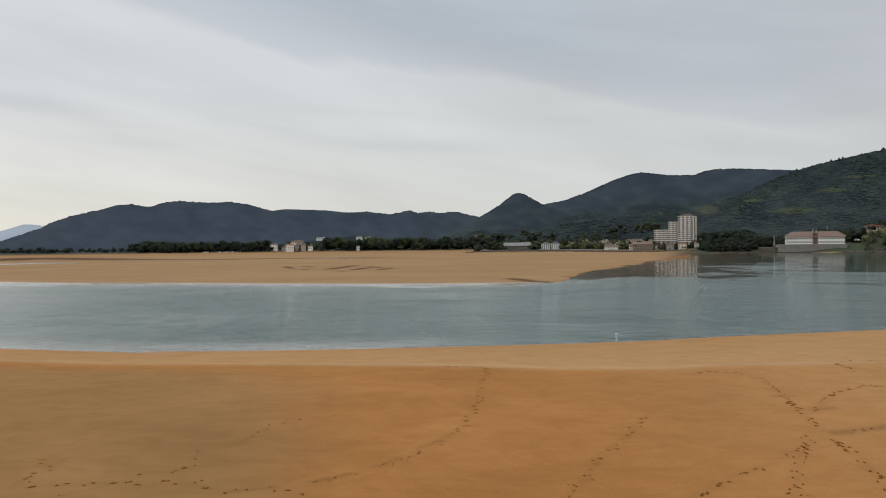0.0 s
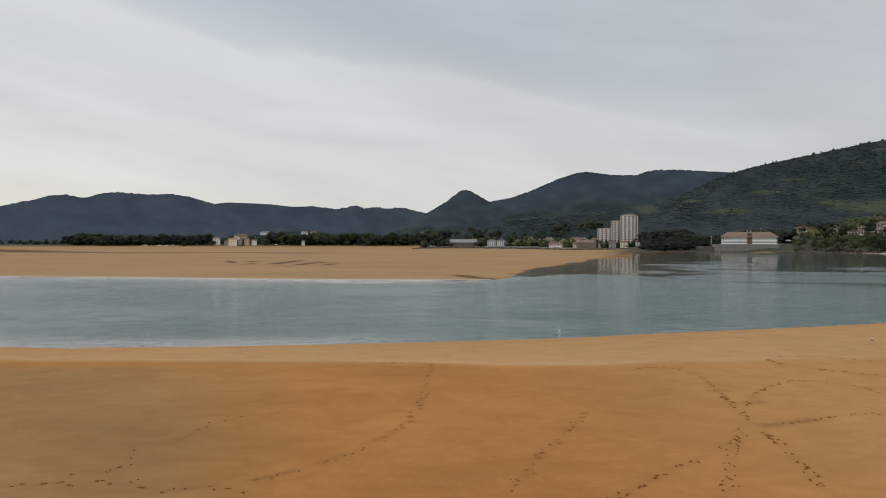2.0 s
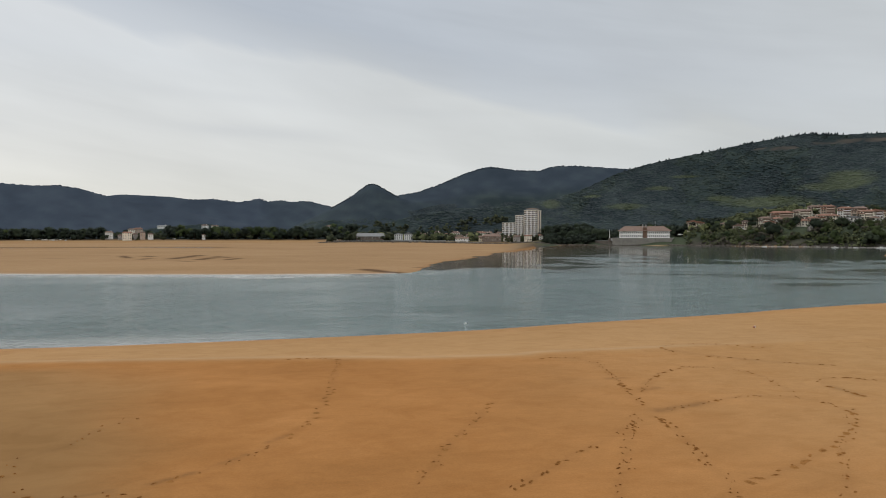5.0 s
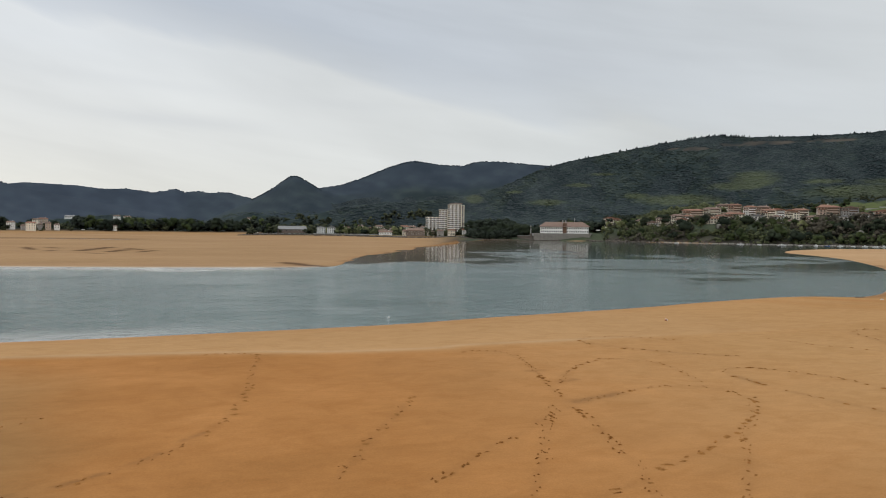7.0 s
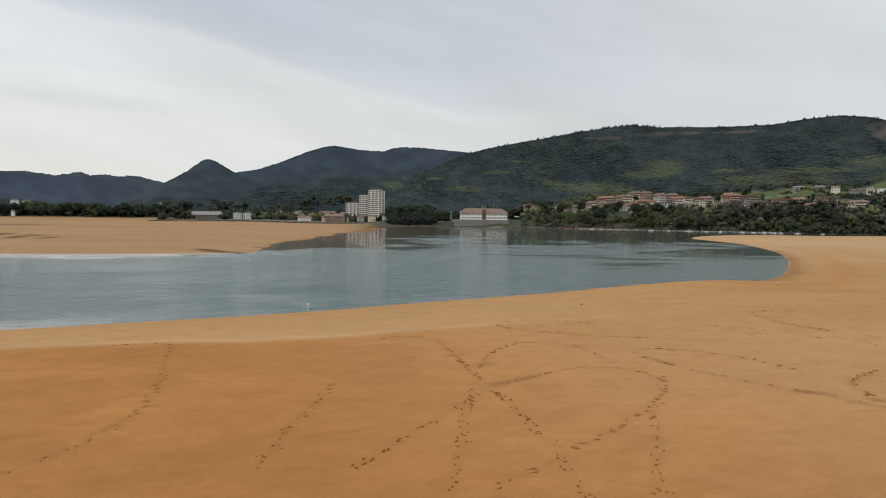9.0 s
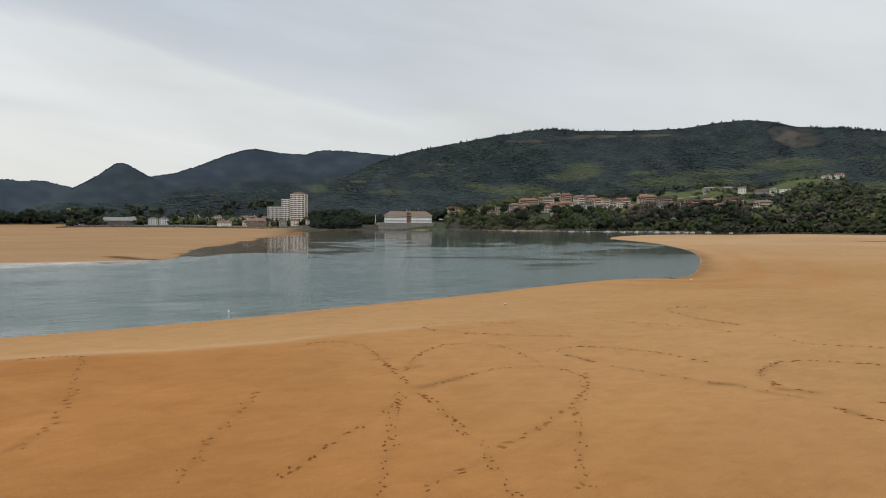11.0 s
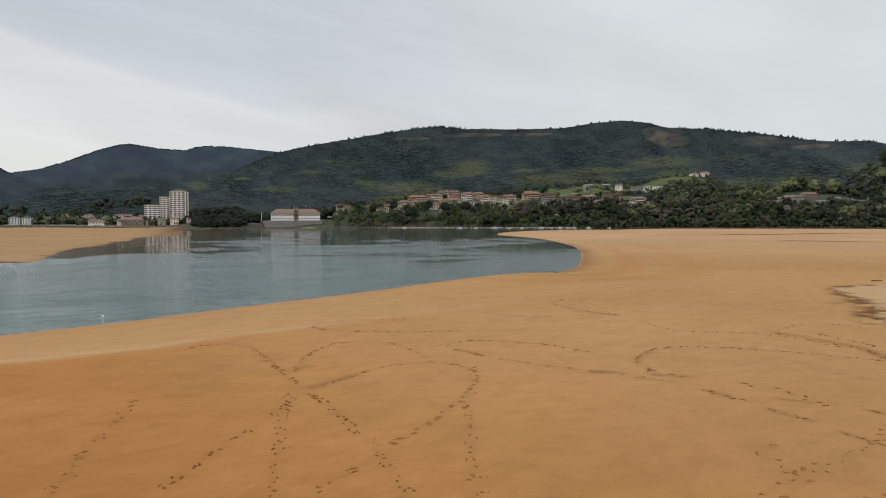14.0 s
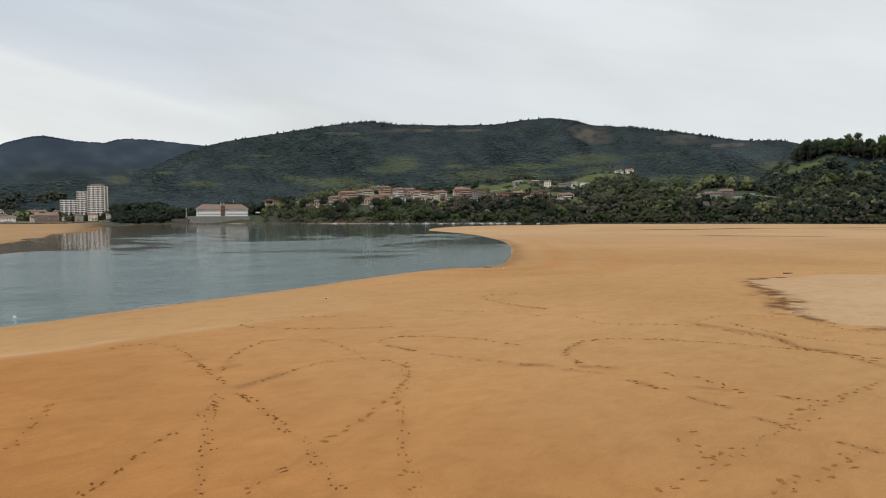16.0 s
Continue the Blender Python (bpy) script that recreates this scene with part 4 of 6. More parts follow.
ICO_V, ICO_F = ico(1)
ICO2_V, ICO2_F = ico(2)


def pine_template(rng, sides=6, tiers=3):
    verts, faces = [], []
    for k in range(tiers):
        z0, z1 = 0.15 + k * 0.8 / tiers, 0.15 + (k + 1.5) * 0.8 / tiers
        w = 0.34 * (1 - 0.8 * k / tiers)
        base = len(verts)
        turn = rng.random() * 6
        for s in range(sides):
            a = turn + s * math.tau / sides
            q = w * (0.7 + 0.6 * rng.random())
            verts.append((q * math.cos(a), q * math.sin(a), z0 + 0.06 * (rng.random() - 0.5)))
        verts.append((0.03 * (rng.random() - 0.5), 0.03 * (rng.random() - 0.5), min(z1, 1.0)))
        for s in range(sides):
            faces.append((base + s, base + (s + 1) % sides, base + sides))
    return np.array(verts), np.array(faces)


def scattered(name, label, mat, templates, places, rng):
    """One mesh of many trees. places: x, y, z, width, height."""
    vs, fs, ns, at, count = [], [], [], 0, []
    for x, y, z, w, h in places:
        v, f, *out = templates[rng.integers(len(templates))]
        a = rng.random() * math.tau
        c, s = math.cos(a), math.sin(a)
        vs.append(np.stack([x + w * (v[:, 0] * c - v[:, 1] * s), y + w * (v[:, 0] * s + v[:, 1] * c), z + h * v[:, 2]], -1))
        if out:
            o = out[0]
            ns.append(np.stack([o[:, 0] * c - o[:, 1] * s, o[:, 0] * s + o[:, 1] * c, o[:, 2]], -1))
        fs.append(f + at)
        count.append(len(v))
        at += len(v)
    me = mesh_of(name, np.concatenate(vs), np.concatenate(fs))
    if ns:
        outward(me, np.concatenate(ns))
    if mat in (PINE, OAK):
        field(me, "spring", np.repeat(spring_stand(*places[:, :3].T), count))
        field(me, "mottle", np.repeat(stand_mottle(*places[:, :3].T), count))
    me.materials.append(mat)
    return tagged(new(name, me), label, "forest", kind="stuff")


def outward(me, directions):
    me.attributes.new("outward", "FLOAT_VECTOR", "POINT").data.foreach_set("vector", np.asarray(directions, np.float32).ravel())


def sow(rng, count, bearings, distances, keep):
    """Random places on the land within a sector, thinned by keep(x, y, b, r, z, land)."""
    b = rng.uniform(*bearings, count)
    r = np.sqrt(rng.uniform(distances[0] ** 2, distances[1] ** 2, count))
    x, y = r * np.sin(np.radians(b)), r * np.cos(np.radians(b))
    z, land, near, far, hill = terrain(x, y)
    ok = keep(x, y, b, r, hill, land) & (far > 2) & ~farmyard(b, r)
    return x[ok], y[ok], z[ok], b[ok], r[ok]


rng = np.random.default_rng(7)
CLUMPS = [(ICO_V * (1 + 0.5 * (rng.random((len(ICO_V), 1)) - 0.5)) * [1, 1, 0.8] + [0, 0, -0.2], ICO_F) for _ in range(8)]
PINES = [pine_template(rng) for _ in range(8)]


def leafy(v, f):
    """Adds the outward direction of the foliage: broad crowns whose leaves mostly face the sky."""
    n = 0.55 * v * [1, 1, 0.6] + [0, 0, 0.9]
    return v, f, n / np.linalg.norm(n, axis=1, keepdims=True)


CLUMPS, PINES = [leafy(*q) for q in CLUMPS], [leafy(*q) for q in PINES]
CONIFERS = []                                         # full crowns drawn in towards the top
for _ in range(8):
    q = ICO_V * (1 + 0.4 * (rng.random((len(ICO_V), 1)) - 0.5))
    CONIFERS.append(leafy(q * np.stack([1 - 0.4 * q[:, 2], 1 - 0.4 * q[:, 2], 0.8 + 0 * q[:, 2]], -1) + [0, 0, -0.25], ICO_F))


def is_meadow(b, r):
    return pasture(b, r) > 0.35


def on_bare_strip(b, el):
    """The felled strips under the crest."""
    m = np.zeros(len(b), bool)
    for sb, se, wb, we in ((41.6, 6.6, 2.6, 0.16), (36.8, 6.35, 1.6, 0.12), (66.4, 5.0, 1.3, 0.16), (46.5, 6.6, 1.8, 0.1)):
        m |= np.exp(-((b - sb) / wb) ** 4 - ((el - se) / we) ** 2) > 0.4
    return m


def is_clearing(b, r):
    return (np.exp(-((b - 56.5) / 1.6) ** 2 - ((r - 2280) / 160.0) ** 2) > 0.25) | (np.exp(-((b - 63.5) / 2.2) ** 2 - ((r - 2350) / 90.0) ** 2) > 0.35)


def wood(name, label, mat, templates, count, bearings, distances, width, height, keep, seed):
    g = np.random.default_rng(seed)
    x, y, z, b, r = sow(g, count, bearings, distances, keep)
    s = g.uniform(0.65, 1.25, len(x))
    return scattered(name, label, mat, templates, np.stack([x, y, z - 0.1, width * s * g.uniform(0.8, 1.2, len(x)), height * s], -1), g)


def skyline_of(b):
    """The elevation of the highest hill at each bearing."""
    tops = [np.interp(b, *np.array(h[0]).T, left=0, right=0) for h in HILLS.values()]
    return np.max(tops, 0)


def on_crest(b, r, *names):
    """Along the skylines of the named hills."""
    near = np.zeros(len(b), bool)
    for name in names:
        db, dd = np.array(HILLS[name][1], float).T
        sb, se = np.array(HILLS[name][0]).T
        near |= (np.abs(r - np.interp(b, db, dd)) < 40) & (np.interp(b, sb, se) > skyline_of(b) - 0.08)
    return near


kinds = lambda b, r, lo, hi, seed: (lambda p: (p > lo) & (p <= hi))(fbm(b * 0.45, r / 300.0, 3, seed))
def open_slope(b, r, x, y):
    z = terrain(x, y)[0]
    return is_clearing(b, r) | is_meadow(b, r) | on_bare_strip(b, np.degrees(np.arctan2(z - EYE, r)))


wood("pine_forest", "dark green pine forest covering the main ridge", PINE, CONIFERS, 60000, (9, 84), (1230, 2560), 6.8, 2.0,
     lambda x, y, b, r, h, l: (h > 14) & ~open_slope(b, r, x, y) & kinds(b, r, 0.0, 0.61, 3), 1)
wood("oak_forest", "mixed green broadleaf wood on the slopes", OAK, CLUMPS, 26000, (9, 84), (1150, 2400), 6.4, 2.2,
     lambda x, y, b, r, h, l: (h > 8) & ~open_slope(b, r, x, y) & kinds(b, r, 0.575, 1.0, 3), 2)
wood("crest_pines", "ragged line of pines along the crest of the main ridge", PINE, PINES, 8000, (20, 76), (1700, 2560), 9.5, 7.0,
     lambda x, y, b, r, h, l: (h > 14) & on_crest(b, r, "main_ridge") & (fbm(b * 2.4, b * 0 + 3.3, 3, 57) > 0.36 + 0.2 * np.random.default_rng(5).random(len(b))), 8)
wood("ridge_forest", "distant dark wood on the second ridge", HAZED_RIDGE_WOOD, CLUMPS, 1400, (0, 8.2), (2700, 3100), 6.0, 4.0,
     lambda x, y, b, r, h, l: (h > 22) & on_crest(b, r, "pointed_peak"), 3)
wood("ridge_forest", "hazy dark wood on the second ridge", HAZED_SECOND_WOOD, CLUMPS, 3400, (8.0, 33), (3200, 3520), 6.5, 3.2,
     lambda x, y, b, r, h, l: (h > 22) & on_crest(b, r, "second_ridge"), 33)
wood("blue_forest", "hazy blue-green wood on distant hills", HAZED_FAR_WOOD, CLUMPS, 5000, (-36, 14), (3500, 4600), 8.0, 4.5,
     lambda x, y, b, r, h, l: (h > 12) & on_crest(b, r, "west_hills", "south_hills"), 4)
wood("plain_wood", "low mixed wood on the valley floor", OAK, CLUMPS, 9000, (-36, 21), (1430, 2600), 6, 2.4,
     lambda x, y, b, r, h, l: (l > 0.5) & (h < 60) & ((b > -9) | (r < 1750)), 6)


def trunk_bm(height, girth, rng, limbs=4):
    bm = bmesh.new()
    rings, sides = 5, 7
    loops = []
    lean = rng.uniform(-0.05, 0.05, 2)
    for k in range(rings):
        u = k / (rings - 1)
        r = girth * (1.25 - 0.85 * u) * (1.25 if k == 0 else 1)
        loops.append([bm.verts.new((lean[0] * height * u + r * math.cos(s * math.tau / sides), lean[1] * height * u + r * math.sin(s * math.tau / sides), u * height * 0.7)) for s in range(sides)])
    for a, b in zip(loops, loops[1:]):
        for s in range(sides):
            bm.faces.new((a[s], a[(s + 1) % sides], b[(s + 1) % sides], b[s]))
    for k in range(limbs):
        a = k * math.tau / limbs + rng.random()
        p0 = Vector((0, 0, height * (0.3 + 0.25 * rng.random())))
        p1 = p0 + Vector((math.cos(a), math.sin(a), 0.9)) * height * 0.28
        side = Vector((-math.sin(a), math.cos(a), 0)) * girth * 0.45
        v = [bm.verts.new(q) for q in (p0 - side, p0 + side, p0 + Vector((0, 0, girth)), p1)]
        for f in ((0, 1, 3), (1, 2, 3), (2, 0, 3)):
            bm.faces.new([v[i] for i in f])
    return bm


def crown_mesh(name, rng, height, width, base, lumps=16, leaves=46, core=0.8, leaf=1.0):
    """Lumps of foliage, each a rough core with many small leaf sprays round it."""
    vs, fs, at, ns = [], [], 0, []
    heart = np.array([0, 0, base + 0.35 * (height - base)])

    def facing(points, own):
        far_out = (points - heart) / [width, width, height]
        far_out = far_out / (np.linalg.norm(far_out, axis=1, keepdims=True) + 1e-6)
        n = 0.28 * own + 0.6 * far_out + [0, 0, 0.4]
        return n / (np.linalg.norm(n, axis=1, keepdims=True) + 1e-6)
    for k in range(lumps):
        u = rng.random() ** 0.8
        a, q = rng.random() * math.tau, math.sqrt(rng.random())
        spread = width * 0.5 * math.sin(math.pi * min(0.95, 0.22 + 0.72 * u)) ** 0.7
        c = np.array([q * spread * math.cos(a), q * spread * math.sin(a), base + (height - base) * (0.08 + 0.80 * u)])
        s = width * rng.uniform(0.15, 0.25)
        v = ICO_V * (1 + 0.35 * (rng.random((len(ICO_V), 1)) - 0.5)) * s * [1, 1, 0.85] * core + c
        vs.append(v)
        ns.append(facing(v, (v - c) / s))
        fs.append(ICO_F + at)
        at += len(v)
        d = rng.normal(size=(leaves, 3))
        d /= np.linalg.norm(d, axis=1, keepdims=True)
        mid = c + d * s * rng.uniform(0.75, 1.15, (leaves, 1)) * [1, 1, 0.85]
        e1 = np.cross(d, rng.normal(size=(leaves, 3)))
        e1 /= np.linalg.norm(e1, axis=1, keepdims=True)
        e2 = np.cross(d, e1) + 0.5 * d
        size = leaf * width * rng.uniform(0.03, 0.062, (leaves, 1))
        quad = np.stack([mid + e1 * size, mid + e2 * size, mid - e1 * size, mid - e2 * size * 0.7], 1).reshape(-1, 3)
        vs.append(quad)
        ns.append(facing(quad, np.repeat(d, 4, 0)))
        n = np.arange(leaves)[:, None] * 4 + at
        fs.append(np.concatenate([n + [0, 1, 2], n + [0, 2, 3]]))
        at += len(quad)
    me = mesh_of(name, np.concatenate(vs), np.concatenate(fs), False)
    outward(me, np.concatenate(ns))
    return me


def pine_crown(rng, height, width):
    """A conifer: whorls of drooping boughs of unequal length."""
    vs, fs, at = [], [], 0
    for k in range(13):
        u = k / 12
        z, w = height * (0.18 + 0.8 * u), width * 0.5 * (1 - u) ** 0.8 + 0.25
        for s in range(9):
            a = s * math.tau / 9 + rng.random() * 0.7
            q = w * rng.uniform(0.65, 1.15)
            tip = np.array([q * math.cos(a), q * math.sin(a), z - 0.22 * q])
            side = np.array([-math.sin(a), math.cos(a), 0]) * (0.34 * q)
            vs.append(np.array([[0, 0, z + 0.5], tip * [0.6, 0.6, 1] + side, tip, tip * [0.6, 0.6, 1] - side, [0, 0, z - 0.4]]))
            fs.append(np.array([[0, 1, 2], [0, 2, 3], [4, 2, 1], [4, 3, 2]]) + at)
            at += 5
    v = np.concatenate(vs)
    me = mesh_of("crown", v, np.concatenate(fs), False)
    n = v / [width, width, height] - [0, 0, 0.3]
    outward(me, n / np.linalg.norm(n, axis=1, keepdims=True))
    return me


def tree(kind, mat, label, height, width, seed, where, group):
    rng = np.random.default_rng(seed)
    top = new(kind)
    tagged(top, label, "tree", group)
    part("trunk", trunk_bm(height, 0.026 * height, rng), BARK, top)
    me = pine_crown(rng, height, width) if kind == "pine_tree" else crown_mesh("crown", rng, height, width, height * (0.08 if kind == "shrub" else 0.2))
    mesh_part("crown", me, mat, top)
    top.matrix_basis = where
    return top


MASTERS = []
for i, (kind, mat, label, h, w) in enumerate((
        ("holm_oak", LEAF_DARK, "dark evergreen holm oak with a dense crown", 13, 13),
        ("holm_oak", LEAF_DARK, "dark evergreen holm oak with a dense crown", 11, 14),
        ("shore_tree", LEAF_MID, "green broadleaf tree with a loose crown", 12, 12),
        ("shore_tree", LEAF_MID, "green broadleaf tree with a loose crown", 15, 12),
        ("spring_tree", LEAF_SPRING, "yellow-green tree in fresh spring leaf", 11, 12),
        ("pine_tree", LEAF_DARK, "tall dark pine with drooping boughs", 19, 9),
        ("blossom_tree", BLOSSOM, "pale flowering tree among the green", 7, 7),
        ("shrub", LEAF_MID, "round green shrub by the water", 6, 9))):
    MASTERS.append((kind, mat, label, h, w, i))
made = {}


def plant(which, bearing, distance, scale=1.0, turn=0.0, group="trees along the far shore", sink=0.3, stretch=1.0):
    if farmyard(bearing, distance):
        return
    x, y, z = stand(bearing, distance)
    kind, mat, label, h, w, seed = MASTERS[which]
    m = Matrix.LocRotScale((x, y, z - sink), Euler((0, 0, turn)), None)
    if which not in made:
        made[which] = tree(kind, mat, label, h, w, 40 + seed, m, group)
        made[which].scale = (scale, scale, scale * stretch)
        return
    ob = copy_thing(made[which], m)
    ob.scale = (scale, scale, scale * stretch)
    tagged(ob, group=group)


def open_front(b, d):
    """Kept free of trees: the forecourts of the villas, the boat shed and the boathouse."""
    return d < 1122 and (7.5 < b < 9.7 or 4.5 < b < 7.0 or 12.7 < b < 13.8 or 15.0 < b < 16.4)


def belt(count, bearings, distances, choice, size, group, seed, stretch=1.0):
    """Trees along a strip; distances under 200 m are counted from the far waterline."""
    g = random.Random(seed)
    step = (bearings[1] - bearings[0]) / count
    for i in range(count):
        b, d = bearings[0] + (i + g.uniform(0.1, 0.9)) * step, g.uniform(*distances)
        if open_front(b, d) and d > 900:
            continue
        plant(g.choice(choice), b, d + shore_radius(b) if distances[1] < 200 else d, g.uniform(*size), g.uniform(0, 6.28), group, 0.3, stretch)


def loose_crown(seed):
    """A light crown for joined thickets: few lumps with leaf sprays, unit height."""
    me = crown_mesh("loose", np.random.default_rng(seed), 1.0, 1.0, 0.02, 6, 10, 0.70, 1.9)
    v = np.array([q.co[:] for q in me.vertices])
    f = np.array([q.vertices[:] for q in me.polygons])
    o = np.array([q.vector[:] for q in me.attributes["outward"].data])
    bpy.data.meshes.remove(me)
    return v, f, o


LOOSE = [loose_crown(90 + k) for k in range(6)]


def thicket(name, label, mat, count, bearings, distances, height, seed, taper=1.0, keep=None):
    g = np.random.default_rng(seed)
    x, y, z, b, r = sow(g, count, bearings, distances, keep or (lambda x, y, b, r, h, l: ~is_meadow(b, r)))
    h = g.uniform(*height, len(x)) * np.where(r > (distances[0] + distances[1]) / 2, 1.0, taper)
    ob = scattered(name, label, mat, LOOSE, np.stack([x, y, z - 0.4, h * g.uniform(0.9, 1.4, len(x)), h], -1), g)
    return tagged(ob, category="thicket")


def shore_line(b):
    return np.interp(b, [31, 36, 42, 50, 77], [930, 884, 854, 842, 840])


for name, label, leaf, count, sector, seed in (("shore_thicket", "fresh green thicket below the hillside houses", GREEN_THICKET, 560, (30.5, 51.5), 21), ("shore_thicket", "dense olive-green thicket along the wooded shore", THICKET, 560, (51.5, 79), 20)):
    thicket(name, label, leaf, count, sector, (838, 985), (7, 14) if leaf is THICKET else (3.5, 7.5), seed, 0.8, lambda x, y, b, r, h, l: (r < 90 + shore_line(b)) & ~is_meadow(b, r))
thicket("waterline_scrub", "low green scrub above the pale stones of the shore", GREEN_THICKET, 1100, (31, 51), (836, 965), (3.5, 8), 31, 1.0,
        lambda x, y, b, r, h, l: (r < 22 + shore_line(b)) & (r > 11 + shore_line(b)))
thicket("waterline_scrub", "low tangled scrub leaning over the far waterline", THICKET, 1500, (51, 79), (836, 945), (3.5, 8), 32, 1.0,
        lambda x, y, b, r, h, l: r < 18 + shore_line(b))
thicket("leafless_trees", "grey-brown leafless trees standing along the shore", TWIGS, 260, (44, 79), (842, 960), (8, 14), 51)
thicket("leafless_trees", "brown budding trees below the hillside houses", TWIGS, 120, (31, 60), (880, 1000), (6, 11), 52)
thicket("shore_spring", "young green trees along the shore below the houses", SPRING_THICKET, 480, (32.0, 53), (850, 975), (3, 7), 53)
thicket("evergreen_wood", "dark trees scattered through the shore wood", DUSK_LEAF, 260, (50, 79), (845, 1000), (7, 13), 54)
thicket("garden_shrubs", "shrubs and hedges round the meadow houses", THICKET, 70, (49.5, 58), (1112, 1150), (3, 6), 55, 1.0, lambda x, y, b, r, h, l: h > 0)
thicket("bank_wood", "mixed green wood climbing the eastern bank", THICKET, 420, (56, 79), (920, 1080), (8, 15), 22)
thicket("evergreen_wood", "dark evergreen wood on the eastern bank", DUSK_LEAF, 130, (67, 79), (860, 1120), (9, 15), 23)
thicket("slope_thicket", "fresh green thickets between the hillside houses", THICKET, 2000, (31, 80), (860, 1420), (4, 9), 5, 1.0,
        lambda x, y, b, r, h, l: (h > 2) & ~is_meadow(b, r) & ((r > 1040) | (b > 57)))
thicket("knoll_wood", "dark evergreen trees covering the knoll", DUSK_LEAF, 110, (19.9, 24.4), (962, 1050), (12, 19), 24, 0.75)
thicket("hotel_wood", "dark trees behind the hotel", DUSK_LEAF, 90, (24.0, 33.0), (1000, 1090), (11, 18), 25)
thicket("grove", "dark grove behind the sandbank", DUSK_LEAF, 130, (-23.4, -13.6), (1390, 1480), (13, 21), 26)
thicket("western_wood", "mixed wood along the western shore", DUSK_LEAF, 150, (-9.4, 4.5), (1390, 1500), (14, 26), 27)
thicket("western_green", "lighter trees among the western wood", THICKET, 60, (-9.4, 17), (1395, 1460), (10, 18), 28)
thicket("town_trees", "trees between the houses behind the promenade", THICKET, 130, (4.5, 17.2), (1128, 1230), (9, 15), 29)
thicket("town_evergreens", "dark trees behind the town", DUSK_LEAF, 90, (4.5, 20.0), (1150, 1300), (10, 18), 30)

def town_gap(b):
    """Keeps trees from standing before the shed, the villas, the boathouse and the long house."""
    return ((b > 4.9) & (b < 7.0)) | ((b > 7.7) & (b < 9.5)) | ((b > 12.7) & (b < 13.9)) | ((b > 14.9) & (b < 16.4))


thicket("promenade_trees", "green trees between the houses on the promenade", THICKET, 90, (2.5, 19.8), (1052, 1112), (7, 13), 61, 1.0, lambda x, y, b, r, h, l: ~town_gap(b))
thicket("promenade_trees", "plane trees in young leaf on the promenade", SPRING_THICKET, 46, (9.4, 19.0), (1050, 1100), (8, 12), 62, 1.0, lambda x, y, b, r, h, l: ~town_gap(b))
thicket("promenade_trees", "dark evergreens between the town houses", DUSK_LEAF, 60, (2.5, 19.8), (1060, 1125), (9, 16), 63, 1.0, lambda x, y, b, r, h, l: ~town_gap(b))
thicket("village_trees", "trees between the western village houses", THICKET, 50, (-13.8, -9.6), (1370, 1440), (6, 11), 64)
thicket("field_trees", "hedges and trees on the far river flats", DUSK_LEAF, 150, (-36, -23), (1420, 1750), (6, 12), 65)
thicket("tower_trees", "garden trees at the foot of the tower block", THICKET, 26, (16.6, 19.9), (1040, 1068), (6, 10), 66)
thicket("spring_grove", "pale green spring trees behind the hillside houses", SPRING_THICKET, 190, (32.5, 41.5), (1022, 1110), (7, 13), 41)
thicket("spring_grove", "pale green spring trees beside the town houses", SPRING_THICKET, 60, (9.8, 17.0), (1075, 1180), (7, 12), 42, 1.0,
        lambda x, y, b, r, h, l: np.abs(b - 15.6) > 0.8)
thicket("spring_grove", "pale green spring trees above the meadow houses", SPRING_THICKET, 160, (50, 63), (1150, 1380), (5, 9), 43)
thicket("spring_grove", "pale green spring trees on the eastern bank", SPRING_THICKET, 170, (54, 73), (870, 1060), (8, 14), 44)
thicket("spring_grove", "pale green spring trees below the eastern hilltop", SPRING_THICKET, 90, (69, 79), (900, 1200), (6, 11), 45)
belt(34, (-23.6, -13.8), (1400, 1470), (0, 0, 1, 2), (1.1, 1.7), "dark grove behind the sandbank", 1)
belt(30, (-9.4, 4.0), (1392, 1440), (0, 2, 2, 3, 1), (1.3, 2.0), "trees along the western shore", 2)
belt(14, (-13.5, -9.8), (1440, 1560), (0, 2, 1), (0.8, 1.2), "trees among the western houses", 3)
belt(26, (4.0, 17.0), (1085, 1150), (0, 2, 4, 3), (0.8, 1.15), "trees behind the promenade", 4)
belt(30, (20.0, 24.6), (985, 1060), (0, 1, 0, 1), (1.0, 1.5), "wooded knoll beside the tower block", 5)
belt(18, (24.6, 31.5), (1000, 1060), (0, 1, 2), (1.0, 1.4), "trees behind the white hotel", 6)
belt(10, (30.5, 35.0), (960, 1010), (0, 2, 4), (0.7, 1.0), "trees beside the hotel", 7)
belt(70, (32.0, 78.0), (22, 75), (2, 2, 4, 0, 3, 1, 6), (0.75, 1.25), "shore thicket below the houses", 8)
belt(60, (31.5, 78.0), (7, 22), (7, 7, 1, 2), (0.7, 1.3), "shrubs along the far waterline", 9)
belt(36, (57.0, 78.0), (930, 1010), (2, 4, 3, 1), (0.9, 1.4), "wood on the eastern bank", 10)

